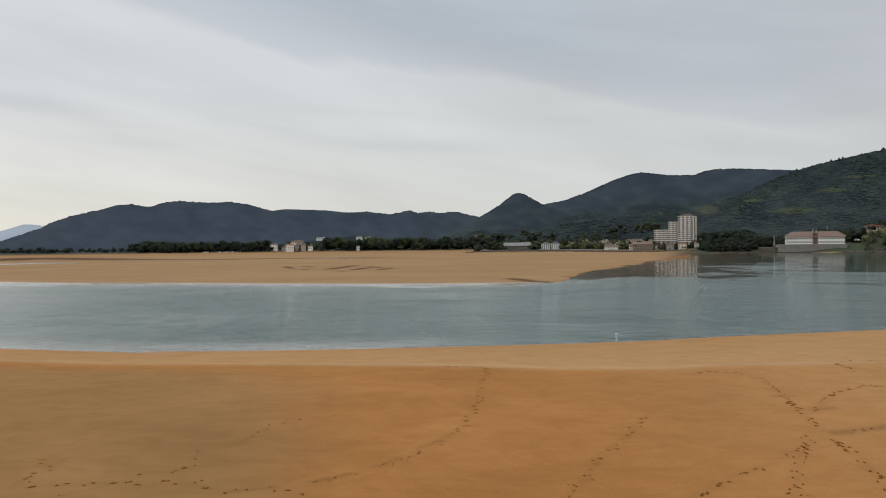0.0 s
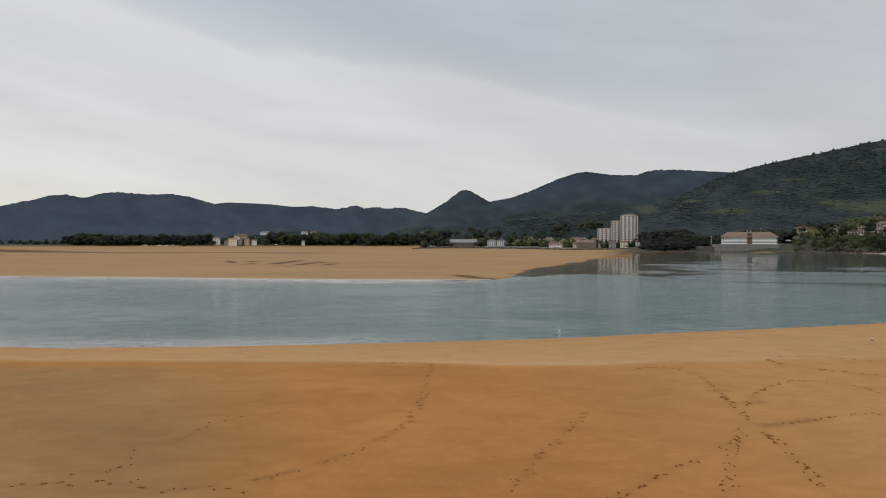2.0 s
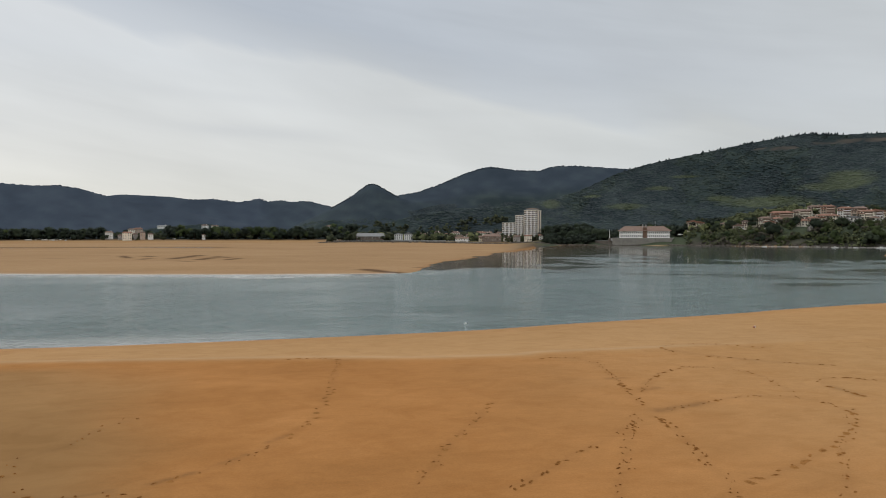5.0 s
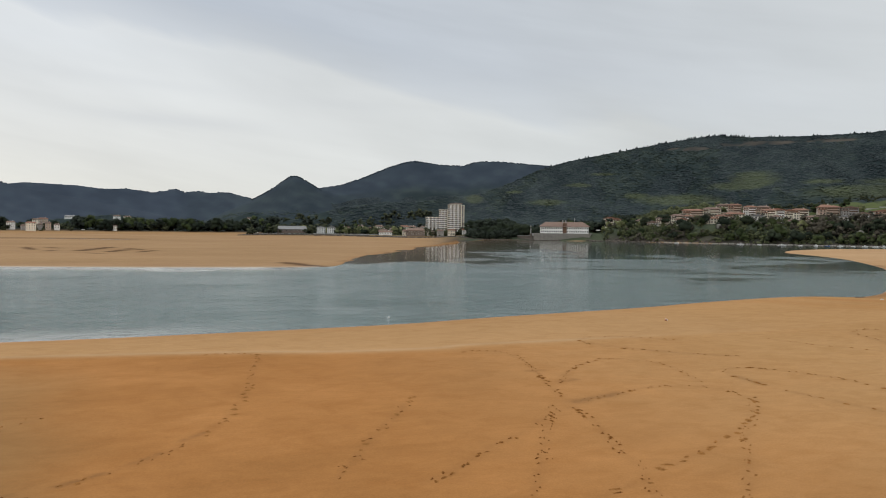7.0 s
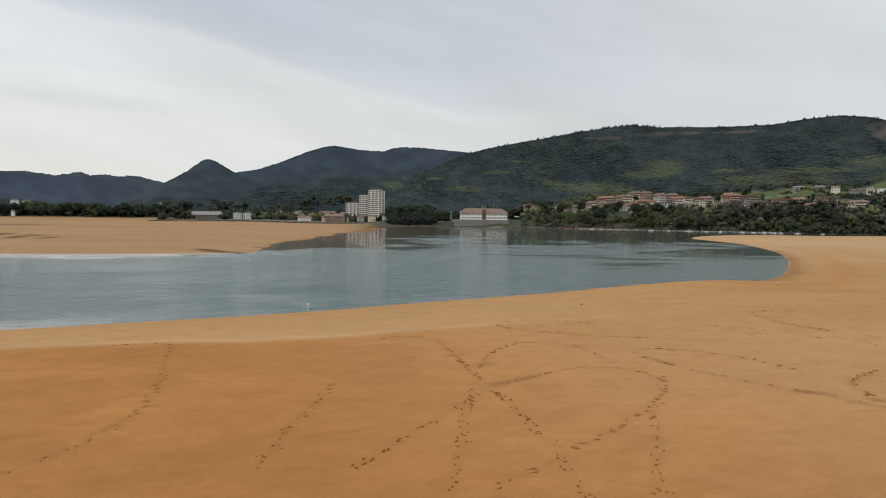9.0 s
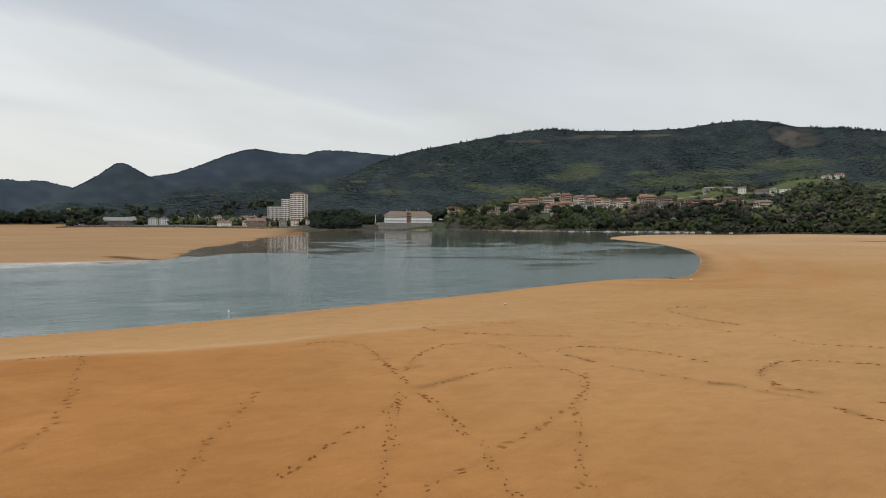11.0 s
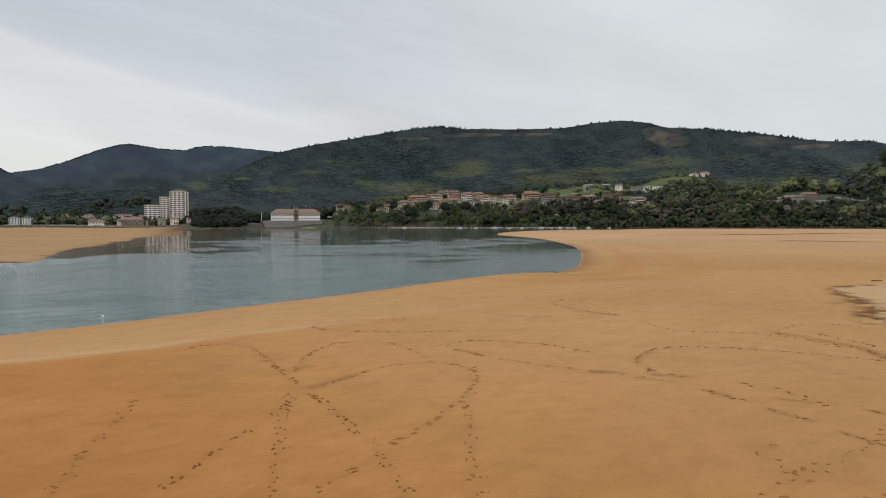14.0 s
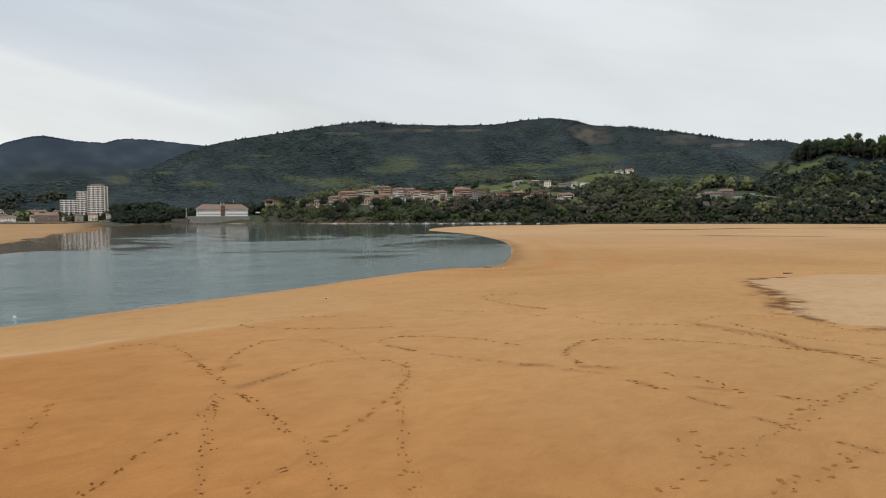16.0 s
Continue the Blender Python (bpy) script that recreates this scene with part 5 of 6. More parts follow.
belt(44, (71.0, 78.5), (1225, 1260), (0, 0, 3, 1), (1.0, 1.7), "tall trees on the eastern hilltop", 11, 1.35)
belt(8, (72.6, 74.6), (1225, 1245), (3, 0), (1.2, 1.5), "tall trees on the eastern hilltop", 12)
belt(12, (9.9, 18.2), (1052, 1082), (4, 4, 2, 0), (0.55, 0.9), "young trees on the promenade", 13)
belt(7, (63.0, 68.0), (1045, 1065), (4, 4, 2), (1.2, 1.6), "yellow-green trees above the farm", 14)
belt(8, (42.0, 48.5), (1030, 1060), (4, 6, 2), (0.8, 1.2), "garden trees behind the houses", 15)
for b, d, s in ((11.2, 1078, 1.05), (11.7, 1084, 0.9), (14.0, 1070, 1.1), (14.5, 1076, 1.0), (16.7, 1062, 0.8), (10.6, 1090, 0.8)):
    plant(4, b, d, s, b, "plane trees on the promenade")
# ---- buildings ----


def box(bm, x0, x1, y0, y1, z0, z1):
    v = [bm.verts.new(p) for p in ((x0, y0, z0), (x1, y0, z0), (x1, y1, z0), (x0, y1, z0), (x0, y0, z1), (x1, y0, z1), (x1, y1, z1), (x0, y1, z1))]
    for f in ((0, 3, 2, 1), (4, 5, 6, 7), (0, 1, 5, 4), (1, 2, 6, 5), (2, 3, 7, 6), (3, 0, 4, 7)):
        bm.faces.new([v[i] for i in f])
    return bm


def box_bm(*dims):
    return box(bmesh.new(), *dims)


def roof_bm(w, d, z, rise, eave, hip):
    """A tiled roof with overhanging eaves and a thickness: gabled (hip 0) or hipped."""
    bm = bmesh.new()
    x, y, t = w / 2 + eave, d / 2 + eave, 0.35
    rx = x - hip * y
    low = [bm.verts.new(p) for p in ((-x, -y, z), (x, -y, z), (x, y, z), (-x, y, z))]
    mid = [bm.verts.new((v.co.x, v.co.y, z + t)) for v in low]
    r0, r1 = bm.verts.new((-rx, 0, z + t + rise)), bm.verts.new((rx, 0, z + t + rise))
    bm.faces.new(low[::-1])
    for i in range(4):
        bm.faces.new((low[i], low[(i + 1) % 4], mid[(i + 1) % 4], mid[i]))
    bm.faces.new((mid[0], mid[1], r1, r0))
    bm.faces.new((mid[2], mid[3], r0, r1))
    bm.faces.new((mid[1], mid[2], r1))
    bm.faces.new((mid[3], mid[0], r0))
    return bm


WINDOWS = {}


def window(parent, x, y, z, w, h, turn=0.0, frame_mat=None):
    """A window: a frame standing proud of the wall with a pane set back in it."""
    key = (round(w, 2), round(h, 2), frame_mat.name if frame_mat else "")
    if key not in WINDOWS:
        bm = bmesh.new()
        t = 0.14
        for b in ((-w / 2, w / 2, h / 2 - t, h / 2), (-w / 2, w / 2, -h / 2, -h / 2 + t), (-w / 2, -w / 2 + t, -h / 2 + t, h / 2 - t), (w / 2 - t, w / 2, -h / 2 + t, h / 2 - t)):
            box(bm, b[0], b[1], -0.10, 0.02, b[2], b[3])
        fm = bpy.data.meshes.new("window")
        bm.to_mesh(fm)
        bm.free()
        fm.materials.append(frame_mat or FRAME)
        bm = box_bm(-w / 2 + t, w / 2 - t, -0.04, 0.0, -h / 2 + t, h / 2 - t)
        pm = bpy.data.meshes.new("pane")
        bm.to_mesh(pm)
        bm.free()
        pm.materials.append(GLASS)
        WINDOWS[key] = (fm, pm)
    fm, pm = WINDOWS[key]
    ob = new("window", fm)
    ob.parent = parent
    ob.matrix_basis = pose(x, y, z, 0, 0, turn)
    pane = new("pane", pm)
    pane.parent = ob
    return ob


def balcony_bm(x, y, z, w, depth):
    bm = box_bm(x - w / 2, x + w / 2, y - depth, y - 0.003, z, z + 0.2)
    box(bm, x - w / 2, x + w / 2, y - depth, y - depth + 0.12, z + 0.2, z + 1.1)
    box(bm, x - w / 2, x - w / 2 + 0.12, y - depth + 0.12, y - 0.003, z + 0.2, z + 1.1)
    box(bm, x + w / 2 - 0.12, x + w / 2, y - depth + 0.12, y - 0.003, z + 0.2, z + 1.1)
    return bm


def house(name, label, group, bearing, distance, w, d, floors, wall, roof, rise=2.6, hip=0.0, turn=0.0, cols=None, storey=2.9,
          balconies=(), chimney=True, base=None, gable_front=False, win=(1.3, 1.5), eave=0.9, wing=None, win_mat=None):
    """A dwelling whose front (local -y) looks at the lookout, turned by some degrees."""
    x, y, soil = stand(bearing, distance)
    z = soil if base is None else min(max(base, soil - 0.2), soil + 3)
    top = new(name)
    tagged(top, label, "house", group)
    foot = min(-1.5, soil - z - 2.0)
    h = floors * storey
    part("wall", box_bm(-w / 2, w / 2, -d / 2, d / 2, foot, h), wall, top)
    if gable_front:
        bm = roof_bm(d, w, h, rise, eave, hip)
        bmesh.ops.rotate(bm, cent=(0, 0, 0), matrix=Matrix.Rotation(math.pi / 2, 3, "Z"), verts=bm.verts)
        bm2 = bmesh.new()
        v = [bm2.verts.new(p) for p in ((-w / 2, -d / 2 + 0.01, h - 0.01), (w / 2, -d / 2 + 0.01, h - 0.01), (0, -d / 2 + 0.01, h + rise * 0.92), (-w / 2, -d / 2 + 0.3, h - 0.01), (w / 2, -d / 2 + 0.3, h - 0.01), (0, -d / 2 + 0.3, h + rise * 0.92))]
        for f in ((0, 1, 2), (5, 4, 3), (1, 4, 5, 2), (0, 2, 5, 3), (0, 3, 4, 1)):
            bm2.faces.new([v[i] for i in f])
        part("gable", bm2, wall, top)
        part("roof", bm, roof, top)
    elif roof is not None:
        r = part("roof", roof_bm(w, d, h + 0.004, rise, eave, hip), roof, top)
        if chimney:
            part("chimney", box_bm(w * 0.2, w * 0.2 + 0.9, -0.2, 0.7, h + rise * 0.3, h + rise + 1.2), wall, r)
    else:
        part("parapet", box_bm(-w / 2 - 0.15, w / 2 + 0.15, -d / 2 - 0.15, d / 2 + 0.15, h + 0.004, h + 0.6), wall, top)
    cols = cols or max(2, int(w / 3.2))
    for f in range(floors):
        for c in range(cols):
            window(top, -w / 2 + (c + 0.5) * w / cols, -d / 2 - 0.003, f * storey + storey * 0.55, *win, frame_mat=win_mat)
        for c in range(max(1, int(d / 4))):
            yy = -d / 2 + (c + 0.5) * d / max(1, int(d / 4))
            window(top, -w / 2 - 0.003, yy, f * storey + storey * 0.55, *win, turn=-90)
            window(top, w / 2 + 0.003, yy, f * storey + storey * 0.55, *win, turn=90)
    for f, bx, bw in balconies:
        part("balcony", balcony_bm(bx, -d / 2, f * storey + 0.02, bw, 1.3), wall, top)
        # dark panel on the wall stands in for the shaded recess behind the balcony
        part("shutter", box_bm(bx - bw * 0.46, bx + bw * 0.46, -d / 2 - 0.16, -d / 2 - 0.11, f * storey + 0.25, f * storey + 2.5), BROWN, top)
    if wing:
        wx, ww, wh = wing[0] * w, wing[1] * w, wing[2] * storey
        part("wing", box_bm(wx - ww / 2, wx + ww / 2, -d / 2 - 4.0, -d / 2 - 0.004, foot, wh), wall, top)
        bm = roof_bm(4.6, ww, wh + 0.004, ww * 0.2, 0.5, 0.0)
        bmesh.ops.rotate(bm, cent=(0, 0, 0), matrix=Matrix.Rotation(math.pi / 2, 3, "Z"), verts=bm.verts)
        bmesh.ops.translate(bm, vec=(wx, -d / 2 - 2.0, 0), verts=bm.verts)
        part("wing_roof", bm, roof or SLATE, top)
        for f in range(wing[2]):
            window(top, wx - ww * 0.22, -d / 2 - 4.003, f * storey + storey * 0.55, 1.5, 1.6, frame_mat=BROWN)
            window(top, wx + ww * 0.22, -d / 2 - 4.003, f * storey + storey * 0.55, 1.5, 1.6, frame_mat=BROWN)
    top.matrix_basis = pose(x, y, z, 0, 0, -bearing + turn)
    return top


def slab_block(name, label, bearing, distance, w, d, floors, base, turn, bays, penthouse=False):
    """A concrete apartment block: stacks of deep balconies between blank pale stair bays."""
    storey = 2.95
    x, y, soil = stand(bearing, distance)
    top = new(name)
    tagged(top, label, "apartment block", "tower estate")
    h = floors * storey
    # dark wall colour puts the shade of the balcony recesses into the render
    part("wall", box_bm(-w / 2, w / 2, -d / 2, d / 2, min(-1.5, soil - base - 2), h), BROWN_RENDER, top)
    part("parapet", box_bm(-w / 2 - 0.3, w / 2 + 0.3, -d / 2 - 1.0, d / 2 + 0.3, h + 0.004, h + 0.9), CREAM, top)
    if penthouse:
        part("plant_room", box_bm(-w * 0.36, w * 0.36, -d * 0.3, d * 0.3, h + 0.9, h + 2.6), GREY, top)
        part("roof", roof_bm(w * 0.8, d * 0.72, h + 2.604, 1.0, 0.5, 0.6), DULL_TILE, top)
    shares = [1.0 if k % 2 == 0 else 0.62 for k in range(bays)]
    unit, left = w / sum(shares), -w / 2
    for k, share in enumerate(shares):
        step = unit * share
        cx = left + step / 2
        left += step
        if k % 2:
            part("stair_bay", box_bm(cx - step / 2 + 0.02, cx + step / 2 - 0.02, -d / 2 - 1.1, -d / 2 - 0.003, -1.4, h - 0.004), WHITE, top)
            for f in range(floors):
                window(top, cx, -d / 2 - 1.103, f * storey + 1.75, min(1.1, step * 0.5), 1.3, frame_mat=BROWN)
            continue
        for f in range(floors):
            window(top, cx, -d / 2 - 0.003, f * storey + 1.6, step * 0.6, 2.0, frame_mat=BROWN)
            if f:
                out = 1.75 if k % 4 == 0 else 1.3
                part("balcony", box_bm(cx - step / 2 + 0.05, cx + step / 2 - 0.05, -d / 2 - out, -d / 2 - out + 0.16, f * storey - 0.15, f * storey + 0.95), WHITE if (k // 2 + f) % 3 else CREAM, top)
                part("balcony_floor", box_bm(cx - step / 2 + 0.05, cx + step / 2 - 0.05, -d / 2 - out + 0.164, -d / 2 - 0.004, f * storey - 0.15, f * storey + 0.02), CREAM, top)
    for sx in (-1, 1):
        for yy in (-0.34, 0.34):
            part("side_panel", box_bm(*sorted((sx * (w / 2 + 0.004), sx * (w / 2 + 0.2))), (yy - 0.14) * d, (yy + 0.14) * d, -1.4, h - 0.004), CREAM, top)
        for f in range(floors):
            window(top, sx * (w / 2 + 0.003), 0, f * storey + 1.7, 2.2, 1.6, turn=90 * sx)
    top.matrix_basis = pose(x, y, base, 0, 0, -bearing + turn)
    return top


# the tower block by the far shore, with its lower wings
slab_block("tower_block", "tall pale concrete apartment tower with balcony stacks", 18.96, 1085, 20.5, 20, 13, 11.5, -16, 7, True)
slab_block("apartment_wing", "stepped pale apartment wing beside the tower", 18.03, 1090, 12.5, 16, 10, 13.0, -16, 5)
slab_block("apartment_wing", "long pale apartment block with balcony rows", 17.15, 1092, 21, 14, 6, 13.5, -12, 7)
house("apartment_wing", "pale five-storey apartment block with a tiled roof", "tower estate", 19.95, 1075, 11, 12, 4, WHITE, TILE, rise=1.6, hip=0.8, turn=10, base=11.5)
house("shore_house", "low pink house at the foot of the tower", "tower estate", 18.6, 1045, 11, 9, 2, CREAM, TILE, rise=1.8, hip=0.5, base=6.0)
house("shore_house", "white two-storey house near the knoll", "tower estate", 19.7, 1045, 9, 8, 2, WHITE, TILE, rise=1.8, base=6.0)
house("shore_house", "brown-roofed long house behind the promenade", "promenade houses", 15.7, 1040, 27, 12, 2, BROWN_RENDER, DULL_TILE, rise=3.4, hip=0.7, base=4.6, storey=3.2)
house("shore_house", "low white boathouse with a tiled roof", "promenade houses", 13.3, 1046, 19, 8, 1, WHITE, DULL_TILE, rise=2.2, base=5.0, storey=3.2)
house("shore_house", "cream house among the trees", "promenade houses", 14.8, 1130, 15, 11, 3, CREAM, TILE, rise=2.2, hip=0.5, base=9.0)
house("shore_house", "cream house behind the plane trees", "promenade houses", 12.2, 1120, 11, 9, 2, CREAM, TILE, rise=2.0, hip=0.5, base=8.0)
house("shore_house", "small house with a tiled roof", "promenade houses", 16.4, 1125, 12, 9, 3, WHITE, DULL_TILE, rise=2.0, hip=0.5, base=10.0)
for b, dist, w, fl, wall, base in ((10.4, 1125, 12, 2, CREAM, 8), (11.3, 1135, 10, 3, WHITE, 8), (12.8, 1150, 13, 3, CREAM, 9), (17.7, 1040, 10, 2, GREY, 5), (13.9, 1085, 11, 2, WHITE, 7)):
    house("shore_house", "small tiled house among the town trees", "promenade houses", b, dist, w, 9, fl, wall, DULL_TILE, rise=1.9, hip=0.5, base=base)
house("white_villa", "white villa with stepped gables", "promenade houses", 8.2, 1120, 13, 11, 3, WHITE, SLATE, rise=1.6, hip=0.2, base=5.5, gable_front=True, win=(1.2, 2.0))
house("white_villa", "white villa with stepped gables", "promenade houses", 9.0, 1120, 13, 11, 3, WHITE, SLATE, rise=3.2, base=5.5, gable_front=True, win=(1.2, 2.0))
house("boat_shed", "long grey-roofed shed by the beach", "promenade houses", 5.95, 1115, 44, 16, 1, BROWN_RENDER, SLATE, rise=5.0, hip=0.3, base=6.5, storey=4.2, chimney=False, cols=8)

# western village beyond the sandbank
for b, dist, w, fl, wall, roof, base in ((-11.85, 1425, 11, 3, CREAM, DULL_TILE, 16), (-12.6, 1388, 8, 2, GREY, DULL_TILE, 6), (-13.35, 1400, 13, 3, WHITE, DULL_TILE, 10), (-12.15, 1376, 15, 4, CREAM, TILE, 5), (-11.4, 1432, 15, 3, BRICK, TILE, 17),
                                         (-11.1, 1388, 9, 3, BRICK, DULL_TILE, 9), (-10.55, 1392, 9, 2, WHITE, DULL_TILE, 11), (-11.6, 1392, 8, 2, GREY, DULL_TILE, 9), (-6.7, 1640, 14, 2, WHITE, DULL_TILE, 34),
                                         (-6.0, 1640, 15, 2, CREAM, DULL_TILE, 27), (-9.7, 1700, 23, 1, WHITE, SLATE, 30), (2.8, 1620, 17, 1, WHITE, DULL_TILE, 42), (-6.8, 1395, 6, 2, WHITE, DULL_TILE, 14)):
    house("village_house", "pale village house with a tiled roof", "western village", b, dist, w, 10, fl, wall, roof, rise=2.0, hip=0.5, base=base)

# the large white building on its terrace wall
hotel = house("grand_hotel", "long white hotel with ribbon windows and a red hipped roof", "hotel", 27.56, 960, 62, 18, 2, WHITE, DULL_TILE, rise=6.2, hip=0.75, turn=6,
              base=9.6, storey=4.3, cols=26, win=(1.5, 2.3), chimney=False, eave=1.8)
part("stair_tower", box_bm(-2.6, 2.6, -9.6, -8.9, -1, 13.4), BROWN, hotel)
part("chimney", box_bm(-2.6, -1.4, -3, -1.5, 9, 17.6), GREY, hotel)
part("chimney", box_bm(1.4, 2.6, -3, -1.5, 9, 17.0), GREY, hotel)
part("mast", box_bm(13.6, 13.9, -0.2, 0.1, 13, 21), METAL, hotel)

# hillside houses: bearing, distance, width, floors, wall, roof, gable towards the water, base
R1, R2, R3 = "hillside estate houses", "upper meadow houses", "eastern farm"
def hillside_house(b, dist, w, fl, wall, roof, front, base):
    house("hillside_house", "apartment house in %s with a clay roof" % ("red brick" if wall is BRICK else "grey render" if wall is GREY else "cream render" if wall is CREAM else "white render"),
          R1, b, dist, w, 12, fl, wall, roof, rise=2.2, hip=0.0 if front else 0.7, turn=random.uniform(-14, 14), gable_front=front, base=base,
          balconies=[(f, w * 0.16, w * 0.52) for f in range(1, fl)] if fl > 2 else (), eave=1.4, win=(1.7, 1.8), win_mat=BROWN, wing=(-0.3, 0.36, max(1, fl - 1)) if w > 12 else None)


hillside_house(31.1, 1013, 15, 4, CREAM, TILE, True, 10)
hillside_house(31.6, 1010, 10, 3, CREAM, TILE, True, 8)
hillside_house(33.5, 1013, 17, 2, WHITE, DULL_TILE, False, 19)
hillside_house(35.1, 960, 17, 3, CREAM, DULL_TILE, False, 21)
hillside_house(36.1, 962, 15, 3, CREAM, DULL_TILE, False, 23)
hillside_house(36.9, 968, 13, 2, WHITE, TILE, False, 27)
hillside_house(37.2, 1015, 26, 3, BRICK, TILE, False, 33)
hillside_house(38.6, 1018, 22, 3, CREAM, DULL_TILE, False, 33)
hillside_house(38.5, 935, 14, 2, CREAM, TILE, False, 24)
hillside_house(40.15, 1013, 16, 4, BRICK, TILE, False, 37)
hillside_house(40.1, 985, 24, 2, CREAM, TILE, False, 30)
hillside_house(41.2, 1000, 16, 4, WHITE, TILE, False, 34)
hillside_house(42.1, 1000, 16, 3, BRICK, DULL_TILE, False, 37)
hillside_house(41.7, 945, 15, 2, WHITE, SLATE, True, 27)
hillside_house(43.0, 985, 17, 3, WHITE, TILE, True, 33)
hillside_house(43.0, 945, 11, 2, WHITE, DULL_TILE, False, 26)
hillside_house(44.5, 1012, 19, 4, CREAM, TILE, False, 34)
hillside_house(44.1, 945, 14, 1, WHITE, DULL_TILE, False, 27)
hillside_house(46.3, 985, 24, 4, BRICK, TILE, False, 33)
hillside_house(47.6, 985, 18, 3, GREY, DULL_TILE, True, 33)
hillside_house(47.3, 930, 9, 2, WHITE, SLATE, True, 26)
hillside_house(39.2, 950, 13, 2, CREAM, TILE, False, 27)
hillside_house(36.4, 935, 12, 2, CREAM, TILE, True, 22)
hillside_house(34.3, 950, 13, 2, WHITE, DULL_TILE, True, 18)
hillside_house(45.3, 950, 13, 2, CREAM, DULL_TILE, False, 29)
hillside_house(42.6, 975, 14, 3, CREAM, TILE, False, 32)
hillside_house(39.4, 1045, 18, 3, CREAM, DULL_TILE, False, 41)
hillside_house(43.8, 1010, 15, 3, CREAM, TILE, True, 36)
hillside_house(48.4, 955, 12, 2, WHITE, DULL_TILE, True, 30)
hillside_house(51.6, 935, 14, 2, WHITE, TILE, False, 25)
hillside_house(53.5, 935, 12, 2, CREAM, DULL_TILE, True, 24)
hillside_house(49.6, 960, 18, 3, BRICK, TILE, True, 30)
hillside_house(50.8, 962, 17, 3, CREAM, TILE, False, 30)
hillside_house(52.5, 960, 24, 4, BRICK, DULL_TILE, True, 27)
hillside_house(54.5, 960, 22, 3, CREAM, DULL_TILE, False, 26)
for b, dist, w, fl, wall, roof, base in ((50.8, 1147, 16, 1, GREY, SLATE, 59), (52.1, 1160, 13, 1, BROWN_RENDER, SLATE, 60), (53.1, 1165, 11, 2, CREAM, DULL_TILE, 60), (54.4, 1160, 19, 1, GREY, DULL_TILE, 58),
                                         (55.2, 1147, 9, 2, CREAM, SLATE, 53), (55.9, 1147, 9, 2, WHITE, None, 53), (56.7, 1133, 20, 1, GREY, SLATE, 50), (58.6, 1385, 15, 1, WHITE, TILE, 88), (59.4, 1380, 14, 2, CREAM, TILE, 88), (46.1, 1067, 13, 1, WHITE, TILE, 51)):
    house("meadow_house", "detached %s house on the green slope" % ("white" if wall is WHITE else "grey" if wall is GREY else "cream"), R2, b, dist, w, 10, fl, wall, roof, rise=1.8, hip=0.4, turn=random.uniform(-16, 16), base=base)
house("farmhouse", "stone farmhouse with a broad tiled roof", R3, 66.4, 985, 19, 12, 1, BROWN_RENDER, DULL_TILE, rise=3.0, hip=0.5, base=38, storey=3.6)
for b, dist, w, base in ((65.75, 972, 11, 34), (65.2, 962, 11, 33), (64.7, 950, 10, 31)):
    house("farm_shed", "low stone shed with a tiled roof", R3, b, dist, w, 8, 1, GREY, DULL_TILE, rise=2.4, base=base, storey=2.6, turn=12)
house("farm_shed", "white garden house below the farm", R3, 64.6, 935, 9, 7, 1, WHITE, DULL_TILE, rise=1.6, base=27, storey=2.8)

for b, dist, w, fl, wall in ((9.9, 1140, 12, 3, CREAM), (14.2, 1150, 14, 3, CREAM), (15.4, 1150, 13, 4, CREAM), (16.0, 1110, 12, 3, BRICK), (13.1, 1120, 12, 2, WHITE), (16.9, 1050, 9, 2, CREAM), (14.9, 1048, 9, 2, CREAM)):
    house("shore_house", "cream town house with a weathered tiled roof" if wall is CREAM else "town house with a weathered tiled roof", "promenade houses", b, dist, w, 10, fl, wall, DULL_TILE, rise=2.2, hip=0.4,
          turn=random.uniform(-20, 20), balconies=[(f, 0, w * 0.5) for f in range(1, fl)], wing=(0.25, 0.4, max(1, fl - 1)))
# ---- shore works, boats and rocks ----


def along(points, spacing):
    p = np.array(points, float)
    seg = np.hypot(*(p[1:] - p[:-1]).T)
    s = np.concatenate([[0], np.cumsum(seg)])
    u = np.arange(0, s[-1], spacing)
    return np.stack([np.interp(u, s, p[:, 0]), np.interp(u, s, p[:, 1])], -1), u


def polar(bearing, distance):
    a = radians(bearing)
    return distance * math.sin(a), distance * math.cos(a)


def wall_run(name, label, points, z0, z1, thick, mat, cap=None, on_land=0.0):
    """A retaining wall along a line, in straight lengths with a coping."""
    top = new(name)
    tagged(top, label, "wall", kind="structure")
    for (ax, ay), (bx, by) in zip(points, points[1:]):
        if on_land:
            soil = float(terrain(np.array([(ax + bx) / 2]), np.array([(ay + by) / 2]))[0][0])
            z0, z1 = soil - 3, soil + on_land
        length, turn = math.hypot(bx - ax, by - ay), math.degrees(math.atan2(by - ay, bx - ax))
        ob = part("wall_length", box_bm(0, length - 0.02, -thick / 2, thick / 2, z0, z1), mat, top)
        ob.matrix_basis = pose(ax, ay, 0, 0, 0, turn)
        if cap:
            ob = part("coping", box_bm(0, length - 0.02, -thick / 2 - 0.2, thick / 2 + 0.2, z1 + 0.004, z1 + 0.35), cap, top)
            ob.matrix_basis = pose(ax, ay, 0, 0, 0, turn)
    return top


